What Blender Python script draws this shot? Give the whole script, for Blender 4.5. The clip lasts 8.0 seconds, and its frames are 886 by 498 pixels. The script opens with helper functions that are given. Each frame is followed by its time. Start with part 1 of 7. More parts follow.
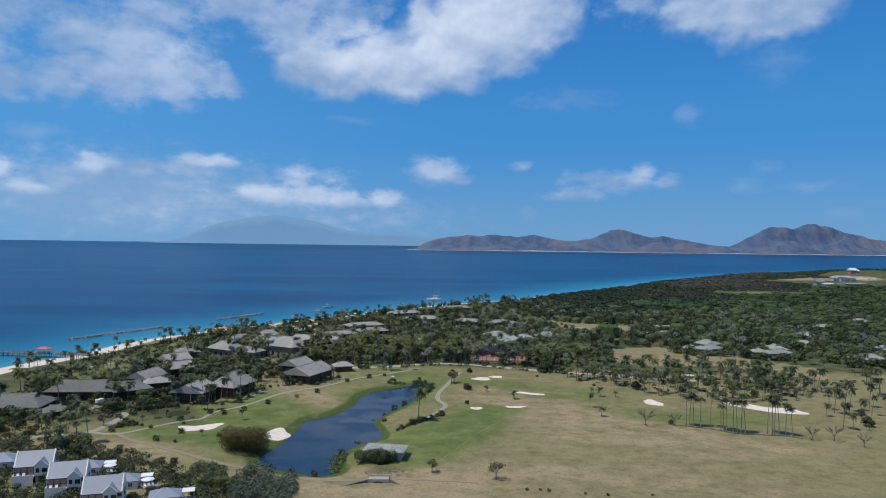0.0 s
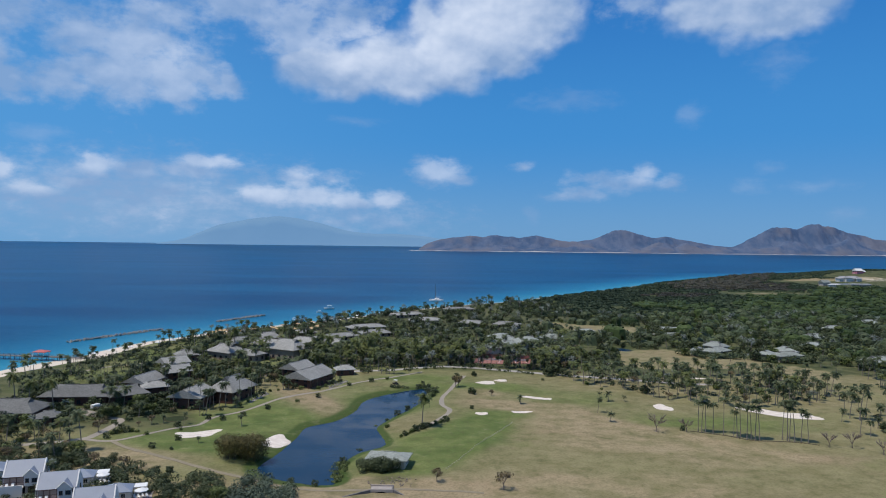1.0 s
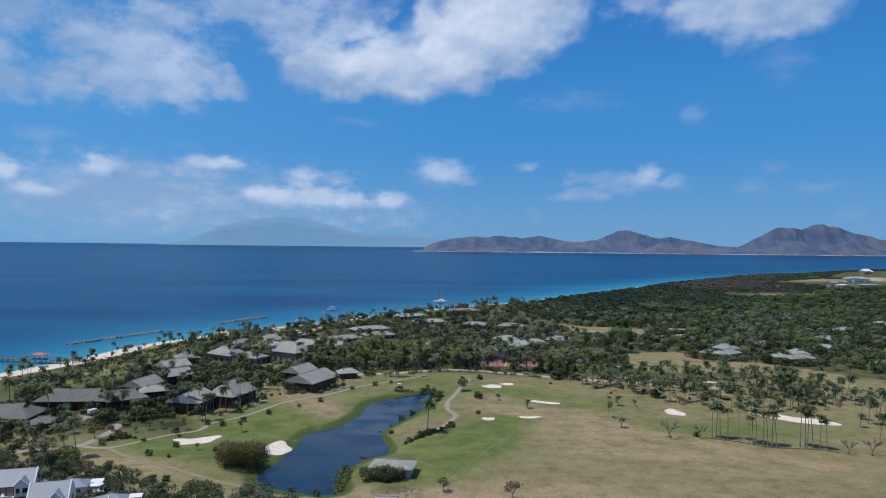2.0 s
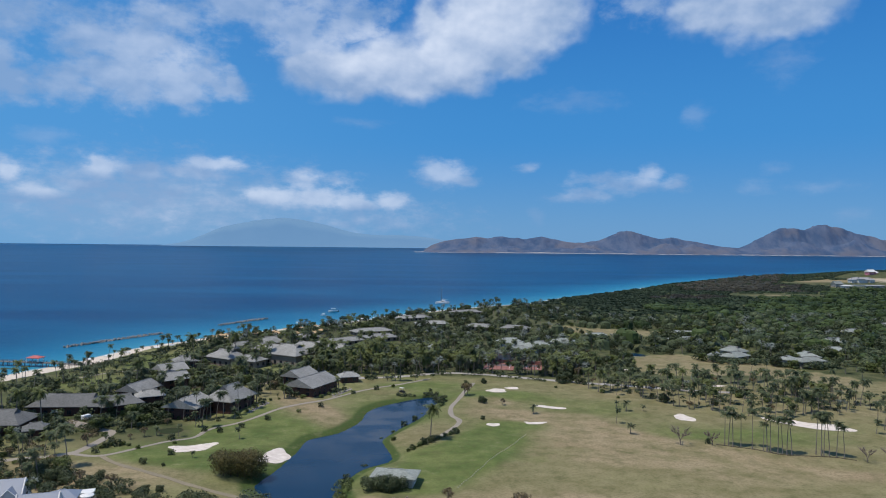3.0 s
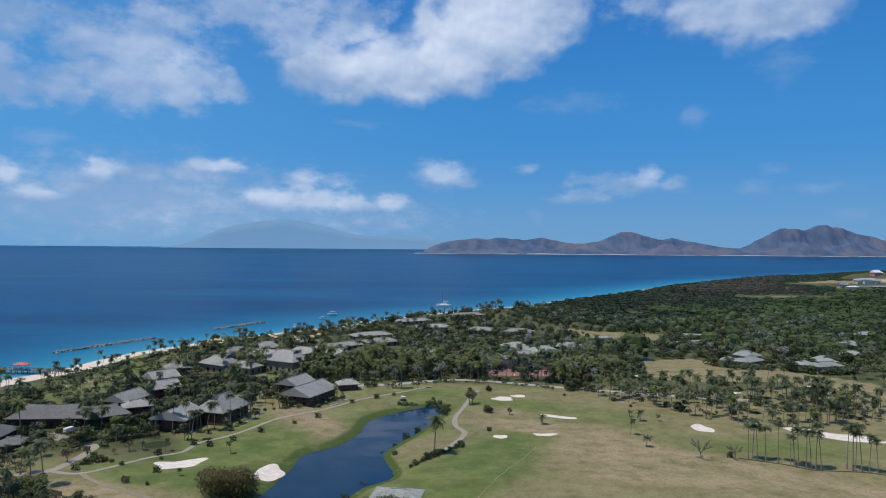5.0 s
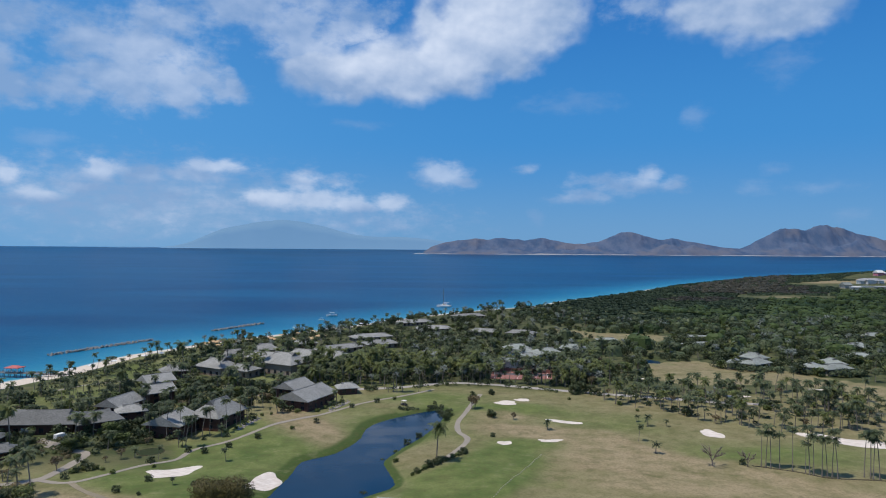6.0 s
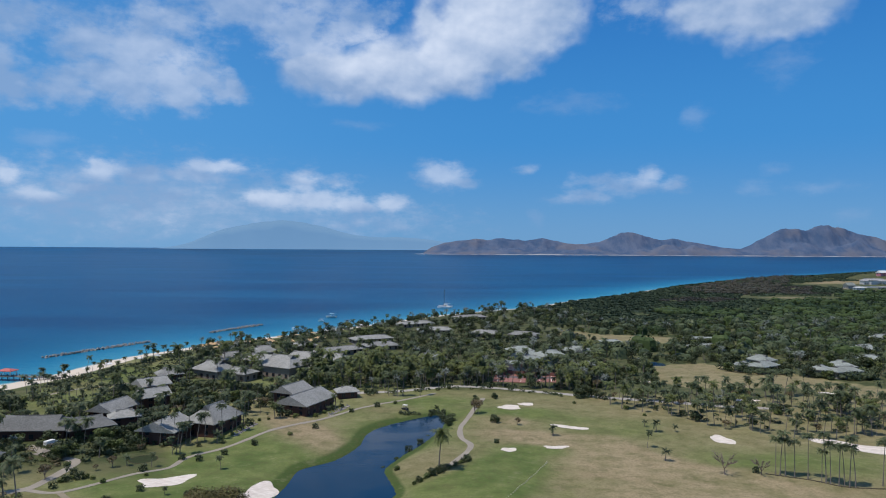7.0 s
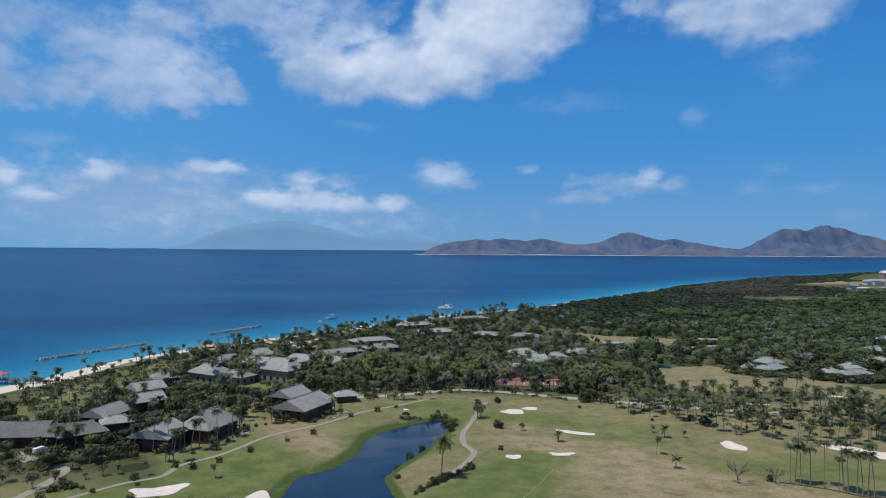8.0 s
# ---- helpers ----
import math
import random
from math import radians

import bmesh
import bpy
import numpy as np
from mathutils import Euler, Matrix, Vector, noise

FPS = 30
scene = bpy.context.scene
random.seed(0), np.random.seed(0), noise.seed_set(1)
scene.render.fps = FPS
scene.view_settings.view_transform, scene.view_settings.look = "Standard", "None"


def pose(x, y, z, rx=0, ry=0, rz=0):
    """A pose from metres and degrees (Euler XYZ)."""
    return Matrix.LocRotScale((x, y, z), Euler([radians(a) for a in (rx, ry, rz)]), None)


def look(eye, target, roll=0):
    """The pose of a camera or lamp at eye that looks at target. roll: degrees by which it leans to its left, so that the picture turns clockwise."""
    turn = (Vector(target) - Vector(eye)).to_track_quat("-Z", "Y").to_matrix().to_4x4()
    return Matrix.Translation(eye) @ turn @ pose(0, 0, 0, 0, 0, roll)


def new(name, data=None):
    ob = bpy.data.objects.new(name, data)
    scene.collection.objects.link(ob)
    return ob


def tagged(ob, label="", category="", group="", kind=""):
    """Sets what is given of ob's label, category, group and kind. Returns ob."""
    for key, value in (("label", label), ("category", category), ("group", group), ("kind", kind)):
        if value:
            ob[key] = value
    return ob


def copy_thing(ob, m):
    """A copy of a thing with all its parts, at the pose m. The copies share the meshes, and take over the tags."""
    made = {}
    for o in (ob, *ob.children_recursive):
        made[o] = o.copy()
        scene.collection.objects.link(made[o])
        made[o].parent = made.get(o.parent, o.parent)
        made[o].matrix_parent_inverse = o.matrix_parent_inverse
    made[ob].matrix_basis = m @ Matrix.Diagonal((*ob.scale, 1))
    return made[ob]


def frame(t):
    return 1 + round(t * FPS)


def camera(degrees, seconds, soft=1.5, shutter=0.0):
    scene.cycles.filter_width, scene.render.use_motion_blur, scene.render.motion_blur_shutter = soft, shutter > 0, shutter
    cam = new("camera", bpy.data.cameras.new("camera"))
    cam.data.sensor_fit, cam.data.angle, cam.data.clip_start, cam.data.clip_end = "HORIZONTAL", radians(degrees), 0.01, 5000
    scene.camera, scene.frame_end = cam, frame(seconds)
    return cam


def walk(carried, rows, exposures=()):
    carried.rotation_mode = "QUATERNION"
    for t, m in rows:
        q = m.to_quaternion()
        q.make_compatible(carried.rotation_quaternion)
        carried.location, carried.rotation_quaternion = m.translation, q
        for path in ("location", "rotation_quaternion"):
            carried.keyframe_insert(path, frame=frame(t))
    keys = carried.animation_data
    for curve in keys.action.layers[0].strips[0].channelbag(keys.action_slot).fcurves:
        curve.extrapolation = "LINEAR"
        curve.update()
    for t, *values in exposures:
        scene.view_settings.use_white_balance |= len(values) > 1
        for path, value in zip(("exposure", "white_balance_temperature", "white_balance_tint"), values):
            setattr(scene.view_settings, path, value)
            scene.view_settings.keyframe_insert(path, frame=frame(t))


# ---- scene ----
cam = camera(65.0, 8.0, soft=1.05)
SPEED = (-0.697, 6.321, -0.002)
TURNS = [
    (0.0, 0.00, -0.56, -0.72), (0.5, 0.05, -0.53, -0.68), (1.0, 0.17, -0.50, -0.65), (1.5, 0.33, -0.48, -0.62),
    (3.0, 0.57, -0.39, -0.55), (3.5, 0.56, -0.35, -0.52), (4.0, 0.55, -0.32, -0.49), (4.5, 0.54, -0.30, -0.45),
    (6.0, 0.54, -0.26, -0.37), (6.5, 0.54, -0.24, -0.35), (7.0, 0.55, -0.23, -0.34), (7.5, 0.55, -0.22, -0.33), (8.0, 0.54, -0.20, -0.31),
]
walk(cam, [(t, pose(SPEED[0] * t, SPEED[1] * t, 60 + SPEED[2] * t, 90 + pitch, roll, yaw)) for t, yaw, pitch, roll in TURNS])
scene.view_settings.exposure = 0.0

rng = random.Random(7)
nrg = np.random.default_rng(7)

# ---- sun and sky ----
SUN = Vector((-0.36, -0.15, 0.92)).normalized()
sun = new("sun", bpy.data.lights.new("sun", "SUN"))
sun.data.energy, sun.data.angle, sun.data.color = 3.6, radians(0.5), (1.0, 0.93, 0.83)
sun.matrix_world = look(SUN * 200, (0, 0, 0))

world = bpy.data.worlds.new("sky")
scene.world = world
world.use_nodes = True


class Tree:
    """Short-hand for building a node tree."""

    def __init__(self, tree):
        self.tree = tree
        tree.nodes.clear()

    def add(self, kind, inputs=(), operation=None):
        node = self.tree.nodes.new(kind)
        if operation:
            node.operation = operation
        for key, value in dict(inputs).items():
            if isinstance(value, bpy.types.NodeSocket):
                self.tree.links.new(value, node.inputs[key])
            else:
                node.inputs[key].default_value = value
        return node

    def math(self, op, a, b=0.0, c=0.0, clamp=False):
        node = self.add("ShaderNodeMath", {0: a, 1: b, 2: c}, op)
        node.use_clamp = clamp
        return node.outputs[0]

    def vec(self, op, a, b=(0, 0, 0), c=(0, 0, 0)):
        return self.add("ShaderNodeVectorMath", {0: a, 1: b, 2: c}, op).outputs[0]

    def mix(self, fac, a, b, blend="MIX"):
        node = self.add("ShaderNodeMix")
        node.data_type, node.blend_type = "RGBA", blend
        for socket, value in ((node.inputs[0], fac), (node.inputs[6], a), (node.inputs[7], b)):
            if isinstance(value, bpy.types.NodeSocket):
                self.tree.links.new(value, socket)
            else:
                socket.default_value = value if socket == node.inputs[0] else (*value[:3], 1)
        return node.outputs[2]

    def ramp(self, value, low, high, to_low=0.0, to_high=1.0):
        node = self.add("ShaderNodeMapRange", {0: value, 1: low, 2: high, 3: to_low, 4: to_high})
        node.interpolation_type = "SMOOTHSTEP"
        return node.outputs[0]

    def attribute(self, name):
        node = self.add("ShaderNodeAttribute")
        node.attribute_name = name
        return node

    def noise(self, vector, scale, detail=3.0, rough=0.55, distortion=0.0):
        return self.add("ShaderNodeTexNoise", {"Vector": vector, "Scale": scale, "Detail": detail, "Roughness": rough, "Distortion": distortion}).outputs[0]


# clouds: azimuth, elevation, half width, half height (degrees) and weight of the soft bodies they are made of
CUMULUS = [
    (-4.8, 14.3, 3.9, 2.7, 1), (-8.7, 13.5, 4.9, 2.2, 1), (0.3, 15.8, 4.2, 3.7, 1), (2.6, 17.3, 5.1, 4.3, 1.1), (4.9, 18.5, 5.5, 4.2, 1.1),
    (7.4, 18.8, 4.2, 3.6, 1), (2.3, 21.0, 5.1, 3.2, 1), (-11.2, 13.9, 3.1, 2.2, 0.8), (-2.5, 13.6, 6.0, 2.2, 1), (4.0, 15.1, 3.9, 2.2, 0.9),
    (-1.6, 17.7, 1.9, 2.5, 0.7), (22.4, 18.1, 5.1, 3.0, 0.8), (19.4, 17.9, 3.1, 2.4, 0.7), (25.6, 17.9, 4.3, 2.5, 0.8), (27.8, 17.6, 2.7, 2.0, 0.7),
    (24.7, 16.2, 3.6, 1.5, 0.8), (21.0, 16.6, 2.8, 1.3, 0.6),
]
VEILS = [
    (-17.2, 18.3, 6.0, 2.0, 0.9), (-12.8, 17.2, 5.3, 2.8, 0.9), (-9.2, 17.4, 3.6, 2.5, 0.8), (-11.0, 15.2, 3.6, 2.2, 0.8), (-7.0, 17.5, 2.2, 2.0, 0.6),
    (-14.6, 19.1, 8.3, 2.0, 0.9), (-31.4, 15.6, 4.1, 1.8, 0.7), (-27.3, 14.5, 4.4, 2.3, 0.8), (-23.9, 14.6, 4.3, 3.1, 0.9), (-21.9, 12.5, 3.8, 2.7, 1),
    (-21.1, 11.2, 2.6, 1.4, 1), (-18.4, 11.8, 1.9, 1.1, 0.9), (-17.5, 12.4, 0.9, 1.3, 0.9), (-26.0, 12.1, 3.8, 2.2, 0.9), (-29.3, 11.7, 2.5, 2.1, 0.8),
    (-32.2, 11.0, 2.4, 1.7, 0.9), (-33.1, 12.2, 1.5, 1.8, 0.9), (-22.3, 16.7, 3.2, 2.3, 0.8), (-27.9, 10.9, 2.6, 1.0, 0.7), (15.4, 18.6, 2.6, 1.4, 0.5),
]
BANK = [
    (-32.5, 4.9, 1.3, 1.1, 1), (-26.7, 5.2, 2.5, 1.2, 1), (-26.9, 5.8, 1.1, 0.7, 1), (-18.8, 6.0, 3.2, 0.8, 1), (-20.2, 5.4, 3.3, 1.1, 0.9),
    (-24.0, 5.1, 3.1, 1.2, 0.8), (-30.9, 3.3, 3.1, 1.2, 0.8), (-12.0, 5.1, 2.1, 1.1, 0.8), (-15.8, 3.8, 1.8, 1.0, 0.9), (-13.6, 3.6, 2.6, 1.1, 1),
    (-10.8, 3.7, 2.9, 1.2, 1), (-8.5, 3.3, 2.6, 0.9, 0.9), (-4.9, 3.4, 1.9, 0.9, 1), (-7.0, 3.1, 1.8, 0.6, 0.8), (-24.0, 3.6, 11.7, 3.0, 0.42),
    (-7.3, 2.0, 7.8, 1.4, 0.38), (-27.8, 4.2, 4.4, 1.4, 0.6), (-9.1, 5.0, 1.8, 0.7, 0.3),
]
FAIR = [
    (-0.6, 5.7, 3.0, 1.4, 1), (-1.5, 6.1, 1.8, 1.2, 1), (0.8, 5.3, 2.1, 0.7, 0.9), (6.4, 6.3, 1.2, 0.5, 0.7), (13.3, 4.9, 3.1, 1.2, 0.8),
    (15.9, 5.7, 1.5, 0.9, 1), (11.2, 4.0, 2.7, 0.8, 0.8), (9.6, 3.8, 2.3, 0.6, 0.7), (17.9, 4.9, 1.6, 0.8, 0.7), (14.9, 5.1, 2.6, 1.2, 0.9),
    (12.0, 5.2, 3.1, 0.8, 0.7),
]
FAINT = [
    (19.2, 10.1, 1.4, 1.1, 1), (25.0, 5.8, 1.5, 0.6, 0.9), (23.3, 4.6, 1.8, 0.8, 0.8), (28.2, 4.5, 2.9, 0.6, 0.8), (9.7, 11.5, 4.9, 1.1, 0.8),
    (7.0, 2.4, 0.9, 0.9, 1), (-30.7, 7.5, 2.6, 0.9, 1), (-7.5, 9.8, 2.7, 0.5, 0.8), (25.3, 13.5, 2.3, 2.0, 0.7), (29.6, 2.4, 1.7, 0.7, 0.7),
]
# where the sun catches them
SUNLIT = [
    (-6.9, 15.2, 4.8, 2.5, 1), (-4.6, 14.0, 5.5, 2.2, 0.5), (-1.5, 17.1, 2.9, 4.1, 1), (2.9, 18.1, 6.0, 3.3, 0.9), (0.0, 14.7, 4.6, 2.1, 0.5),
    (-10.9, 3.8, 5.8, 1.3, 1), (-5.0, 3.6, 2.4, 0.9, 1), (-18.8, 6.2, 3.8, 0.7, 1), (-26.9, 5.8, 2.2, 1.0, 0.9), (-0.6, 6.1, 2.8, 1.1, 1),
    (15.7, 5.6, 2.4, 1.0, 0.9), (-15.8, 4.0, 2.0, 0.7, 0.8), (-32.4, 5.1, 1.3, 0.9, 0.8), (-22.1, 13.9, 4.8, 2.8, 0.4), (-11.9, 16.9, 5.3, 2.5, 0.22),
    (-31.0, 3.6, 2.4, 0.7, 0.5), (-11.8, 5.5, 1.8, 0.6, 0.6),
]


def build_sky():
    n = Tree(world.node_tree)
    way = n.add("ShaderNodeTexCoord").outputs["Generated"]
    xyz = n.add("ShaderNodeSeparateXYZ", {0: way}).outputs
    azimuth = n.math("DEGREES", n.math("ARCTAN2", xyz[0], xyz[1]))
    height = n.math("DEGREES", n.math("ARCSINE", xyz[2]))
    flat = n.add("ShaderNodeCombineXYZ", {0: azimuth, 1: height}).outputs[0]
    # ragged edges: the place is shifted by noise
    rough = n.add("ShaderNodeTexNoise", {"Vector": flat, "Scale": 0.32, "Detail": 6.0, "Roughness": 0.6}).outputs["Color"]
    shift = n.vec("SUBTRACT", rough, (0.5, 0.5, 0.5))
    broad = n.add("ShaderNodeTexNoise", {"Vector": flat, "Scale": 0.36, "Detail": 3.0, "Roughness": 0.5}).outputs["Color"]
    moved = n.vec("MULTIPLY_ADD", n.vec("SUBTRACT", broad, (0.5, 0.5, 0.5)), (2.6, 1.7, 0), flat)
    small = n.vec("MULTIPLY_ADD", shift, (1.9, 1.0, 0), flat)

    def bodies(rows, place, blend=0.25):
        total = None
        for a, e, w, h, weight in rows:
            d = n.add("ShaderNodeVectorMath", {0: n.vec("MULTIPLY_ADD", place, (1 / w, 1 / h, 0), (-a / w, -e / h, 0))}, "LENGTH").outputs[1]
            v = n.math("MULTIPLY_ADD", d, -weight, weight)
            total = v if total is None else n.math("SMOOTH_MAX", total, v, blend)
        return total

    puffs = n.noise(n.vec("MULTIPLY", flat, (0.8, 1.1, 1)), 0.42, 6.0, 0.5)
    tufts = n.noise(n.vec("MULTIPLY", flat, (0.6, 1.2, 1)), 0.95, 8.0, 0.64)
    lit = n.noise(n.vec("MULTIPLY", n.vec("ADD", flat, (-0.25, 0.5, 0)), (0.8, 1.1, 1)), 0.42, 6.0, 0.5)
    wisps = n.noise(n.vec("MULTIPLY", flat, (0.75, 1.15, 1)), 0.46, 9.0, 0.6)
    rag = n.math("MULTIPLY_ADD", puffs, 0.8, -0.42)
    tag = n.math("MULTIPLY_ADD", tufts, 1.5, -0.78)
    wrag = n.math("MULTIPLY_ADD", wisps, 2.3, -1.16)
    thick = n.ramp(n.math("ADD", bodies(CUMULUS, moved), rag), -0.12, 0.42, 0.0, 0.97)
    veil = n.ramp(n.math("ADD", bodies(VEILS, small), wrag), -0.22, 0.66, 0.0, 0.76)
    bank = n.ramp(n.math("ADD", bodies(BANK, small, 0.12), tag), -0.22, 0.68, 0.0, 0.76)
    fair = n.ramp(n.math("ADD", bodies(FAIR, small, 0.1), tag), -0.12, 0.8, 0.0, 0.62)
    faint = n.ramp(n.math("ADD", bodies(FAINT, small, 0.1), tag), -0.1, 0.9, 0.0, 0.26)
    fair = n.math("MAXIMUM", fair, faint)
    # the sky goes on with scattered clouds overhead and behind
    beyond = n.math("MAXIMUM", n.ramp(height, 20.0, 26.0), n.ramp(n.math("ABSOLUTE", azimuth), 34.0, 42.0))
    open_sky = n.ramp(n.noise(n.vec("MULTIPLY", way, (1, 1, 1.6)), 3.2, 6.0, 0.6), 0.43, 0.60, 0.0, 0.85)
    rest = n.math("MULTIPLY", n.math("MULTIPLY", open_sky, beyond), n.ramp(height, 1.0, 8.0))
    cover = n.math("MAXIMUM", n.math("MAXIMUM", thick, veil), n.math("MAXIMUM", n.math("MAXIMUM", bank, fair), rest))
    soft = n.noise(n.vec("MULTIPLY", flat, (0.7, 1.0, 1)), 0.17, 4.0, 0.5)
    soft_lit = n.noise(n.vec("MULTIPLY", n.vec("ADD", flat, (-0.8, 1.5, 0)), (0.7, 1.0, 1)), 0.17, 4.0, 0.5)
    sunlit = n.ramp(bodies(SUNLIT, small), -0.2, 0.6, 0.0, 0.62)
    relief = n.math("MULTIPLY_ADD", n.math("SUBTRACT", soft, soft_lit), 1.7, n.math("MULTIPLY_ADD", n.math("SUBTRACT", puffs, lit), 1.1, n.math("ADD", sunlit, 0.12)), True)
    white = n.mix(relief, (0.255, 0.39, 0.635), (0.64, 0.73, 0.90))
    air = n.add("ShaderNodeTexSky")
    air.sky_type, air.sun_disc = "NISHITA", False
    air.sun_elevation, air.sun_rotation = math.asin(SUN.z), math.atan2(SUN.x, SUN.y)
    air.altitude, air.air_density, air.dust_density, air.ozone_density = 0.0, 1.0, 0.3, 2.0
    sky = air.outputs[0]
    # humid tropical air: paler and bluer towards the horizon than the clean-air model
    humid = n.mix(n.ramp(height, -1.0, 9.0), (0.135, 0.335, 0.615), (0.046, 0.265, 0.64))
    humid = n.mix(n.ramp(height, 7.0, 24.0), humid, (0.019, 0.165, 0.53))
    humid = n.mix(n.ramp(height, 22.0, 75.0), humid, (0.020, 0.105, 0.38))
    blue = n.mix(0.08, humid, n.mix(1.0, sky, (0.07, 0.08, 0.095), "MULTIPLY"))
    # a milky bank low over the far island
    murk = n.add("ShaderNodeVectorMath", {0: n.vec("MULTIPLY_ADD", small, (1 / 19.0, 1 / 4.2, 0), (23.0 / 19.0, -2.6 / 4.2, 0))}, "LENGTH").outputs[1]
    blue = n.mix(n.ramp(murk, 1.0, 0.1, 0.0, 0.55), blue, (0.27, 0.40, 0.60))
    # brighter air on the seaward side
    blue = n.mix(n.ramp(azimuth, 8.0, -34.0, 0.0, 0.24), blue, (0.17, 0.45, 0.80))
    mixed = n.mix(cover, blue, white)
    back = n.add("ShaderNodeBackground", {0: mixed, 1: 1.0})
    out = n.add("ShaderNodeOutputWorld")
    n.tree.links.new(back.outputs[0], out.inputs[0])


build_sky()


# ---- materials ----
def material(name, build):
    m = bpy.data.materials.new(name)
    m.use_nodes = True
    n = Tree(m.node_tree)
    n.object = n.add("ShaderNodeTexCoord").outputs["Object"]
    n.place = n.add("ShaderNodeNewGeometry").outputs["Position"]
    shader = build(n)
    out = n.add("ShaderNodeOutputMaterial")
    n.tree.links.new(shader.outputs[0], out.inputs[0])
    return m


def surface(n, colour, rough=0.8, bump=None, strength=0.3, distance=0.05, **more):
    inputs = {"Base Color": colour if isinstance(colour, bpy.types.NodeSocket) else (*colour, 1), "Roughness": rough}
    inputs.update({k.replace("_", " "): v for k, v in more.items()})
    if bump is not None:
        inputs["Normal"] = n.add("ShaderNodeBump", {"Height": bump, "Strength": strength, "Distance": distance}).outputs[0]
    return n.add("ShaderNodeBsdfPrincipled", inputs)


def plain(name, colour, rough=0.7, spread=0.25, scale=1.5, fine=14.0, metal=0.0, spec=0.4):
    """Paint, plaster or timber: stains at one scale, grain at another."""

    def build(n):
        big, small = n.noise(n.place, scale, 3), n.noise(n.place, fine, 2)
        k = n.math("ADD", n.math("MULTIPLY_ADD", big, spread * 2, 1 - spread), n.math("MULTIPLY_ADD", small, spread, -spread / 2))
        tone = n.vec("MULTIPLY", n.add("ShaderNodeCombineColor", {0: k, 1: k, 2: k}).outputs[0], tuple(colour))
        return surface(n, tone, rough, small, 0.2, 0.03, Metallic=metal, Specular_IOR_Level=spec)

    return material(name, build)


def leafy(name, colour, light, spec=0.25, each=0.4, stand=0.035, sway=1.3):
    """Foliage: each plant and each leaf has its own shade."""

    def build(n):
        own = n.add("ShaderNodeObjectInfo").outputs["Random"]
        leaf = n.add("ShaderNodeNewGeometry").outputs["Random Per Island"]
        patch = n.noise(n.place, stand, 4)
        k = n.math("ADD", n.math("MULTIPLY", leaf, each), n.math("MULTIPLY_ADD", own, 0.3, n.math("MULTIPLY_ADD", patch, sway, 0.1 - sway / 2)), clamp=True)
        return surface(n, n.mix(k, colour, light), 0.55, Specular_IOR_Level=spec)

    return material(name, build)


def roof_look(name, colour, course=0.35):
    def build(n):
        lines = n.add("ShaderNodeTexWave", {"Vector": n.place, "Scale": 0.5 / course, "Distortion": 0.6, "Detail": 2.0})
        lines.bands_direction = "Z"
        wave = lines.outputs[1]
        chips = n.add("ShaderNodeTexVoronoi", {"Vector": n.vec("MULTIPLY", n.place, (1, 1, 2.5)), "Scale": 2.6}).outputs["Color"]
        grey = n.add("ShaderNodeSeparateColor", {0: chips}).outputs[0]
        big = n.noise(n.place, 0.25, 4)
        own = n.add("ShaderNodeObjectInfo").outputs["Random"]
        k = n.math("ADD", n.math("MULTIPLY_ADD", grey, 0.35, 0.5), n.math("MULTIPLY_ADD", big, 0.6, n.math("MULTIPLY_ADD", own, 0.25, -0.25)))
        tone = n.vec("MULTIPLY", n.add("ShaderNodeCombineColor", {0: k, 1: k, 2: k}).outputs[0], tuple(colour))
        return surface(n, tone, 0.75, n.math("ADD", wave, grey), 0.25, 0.02, Specular_IOR_Level=0.3)

    return material(name, build)


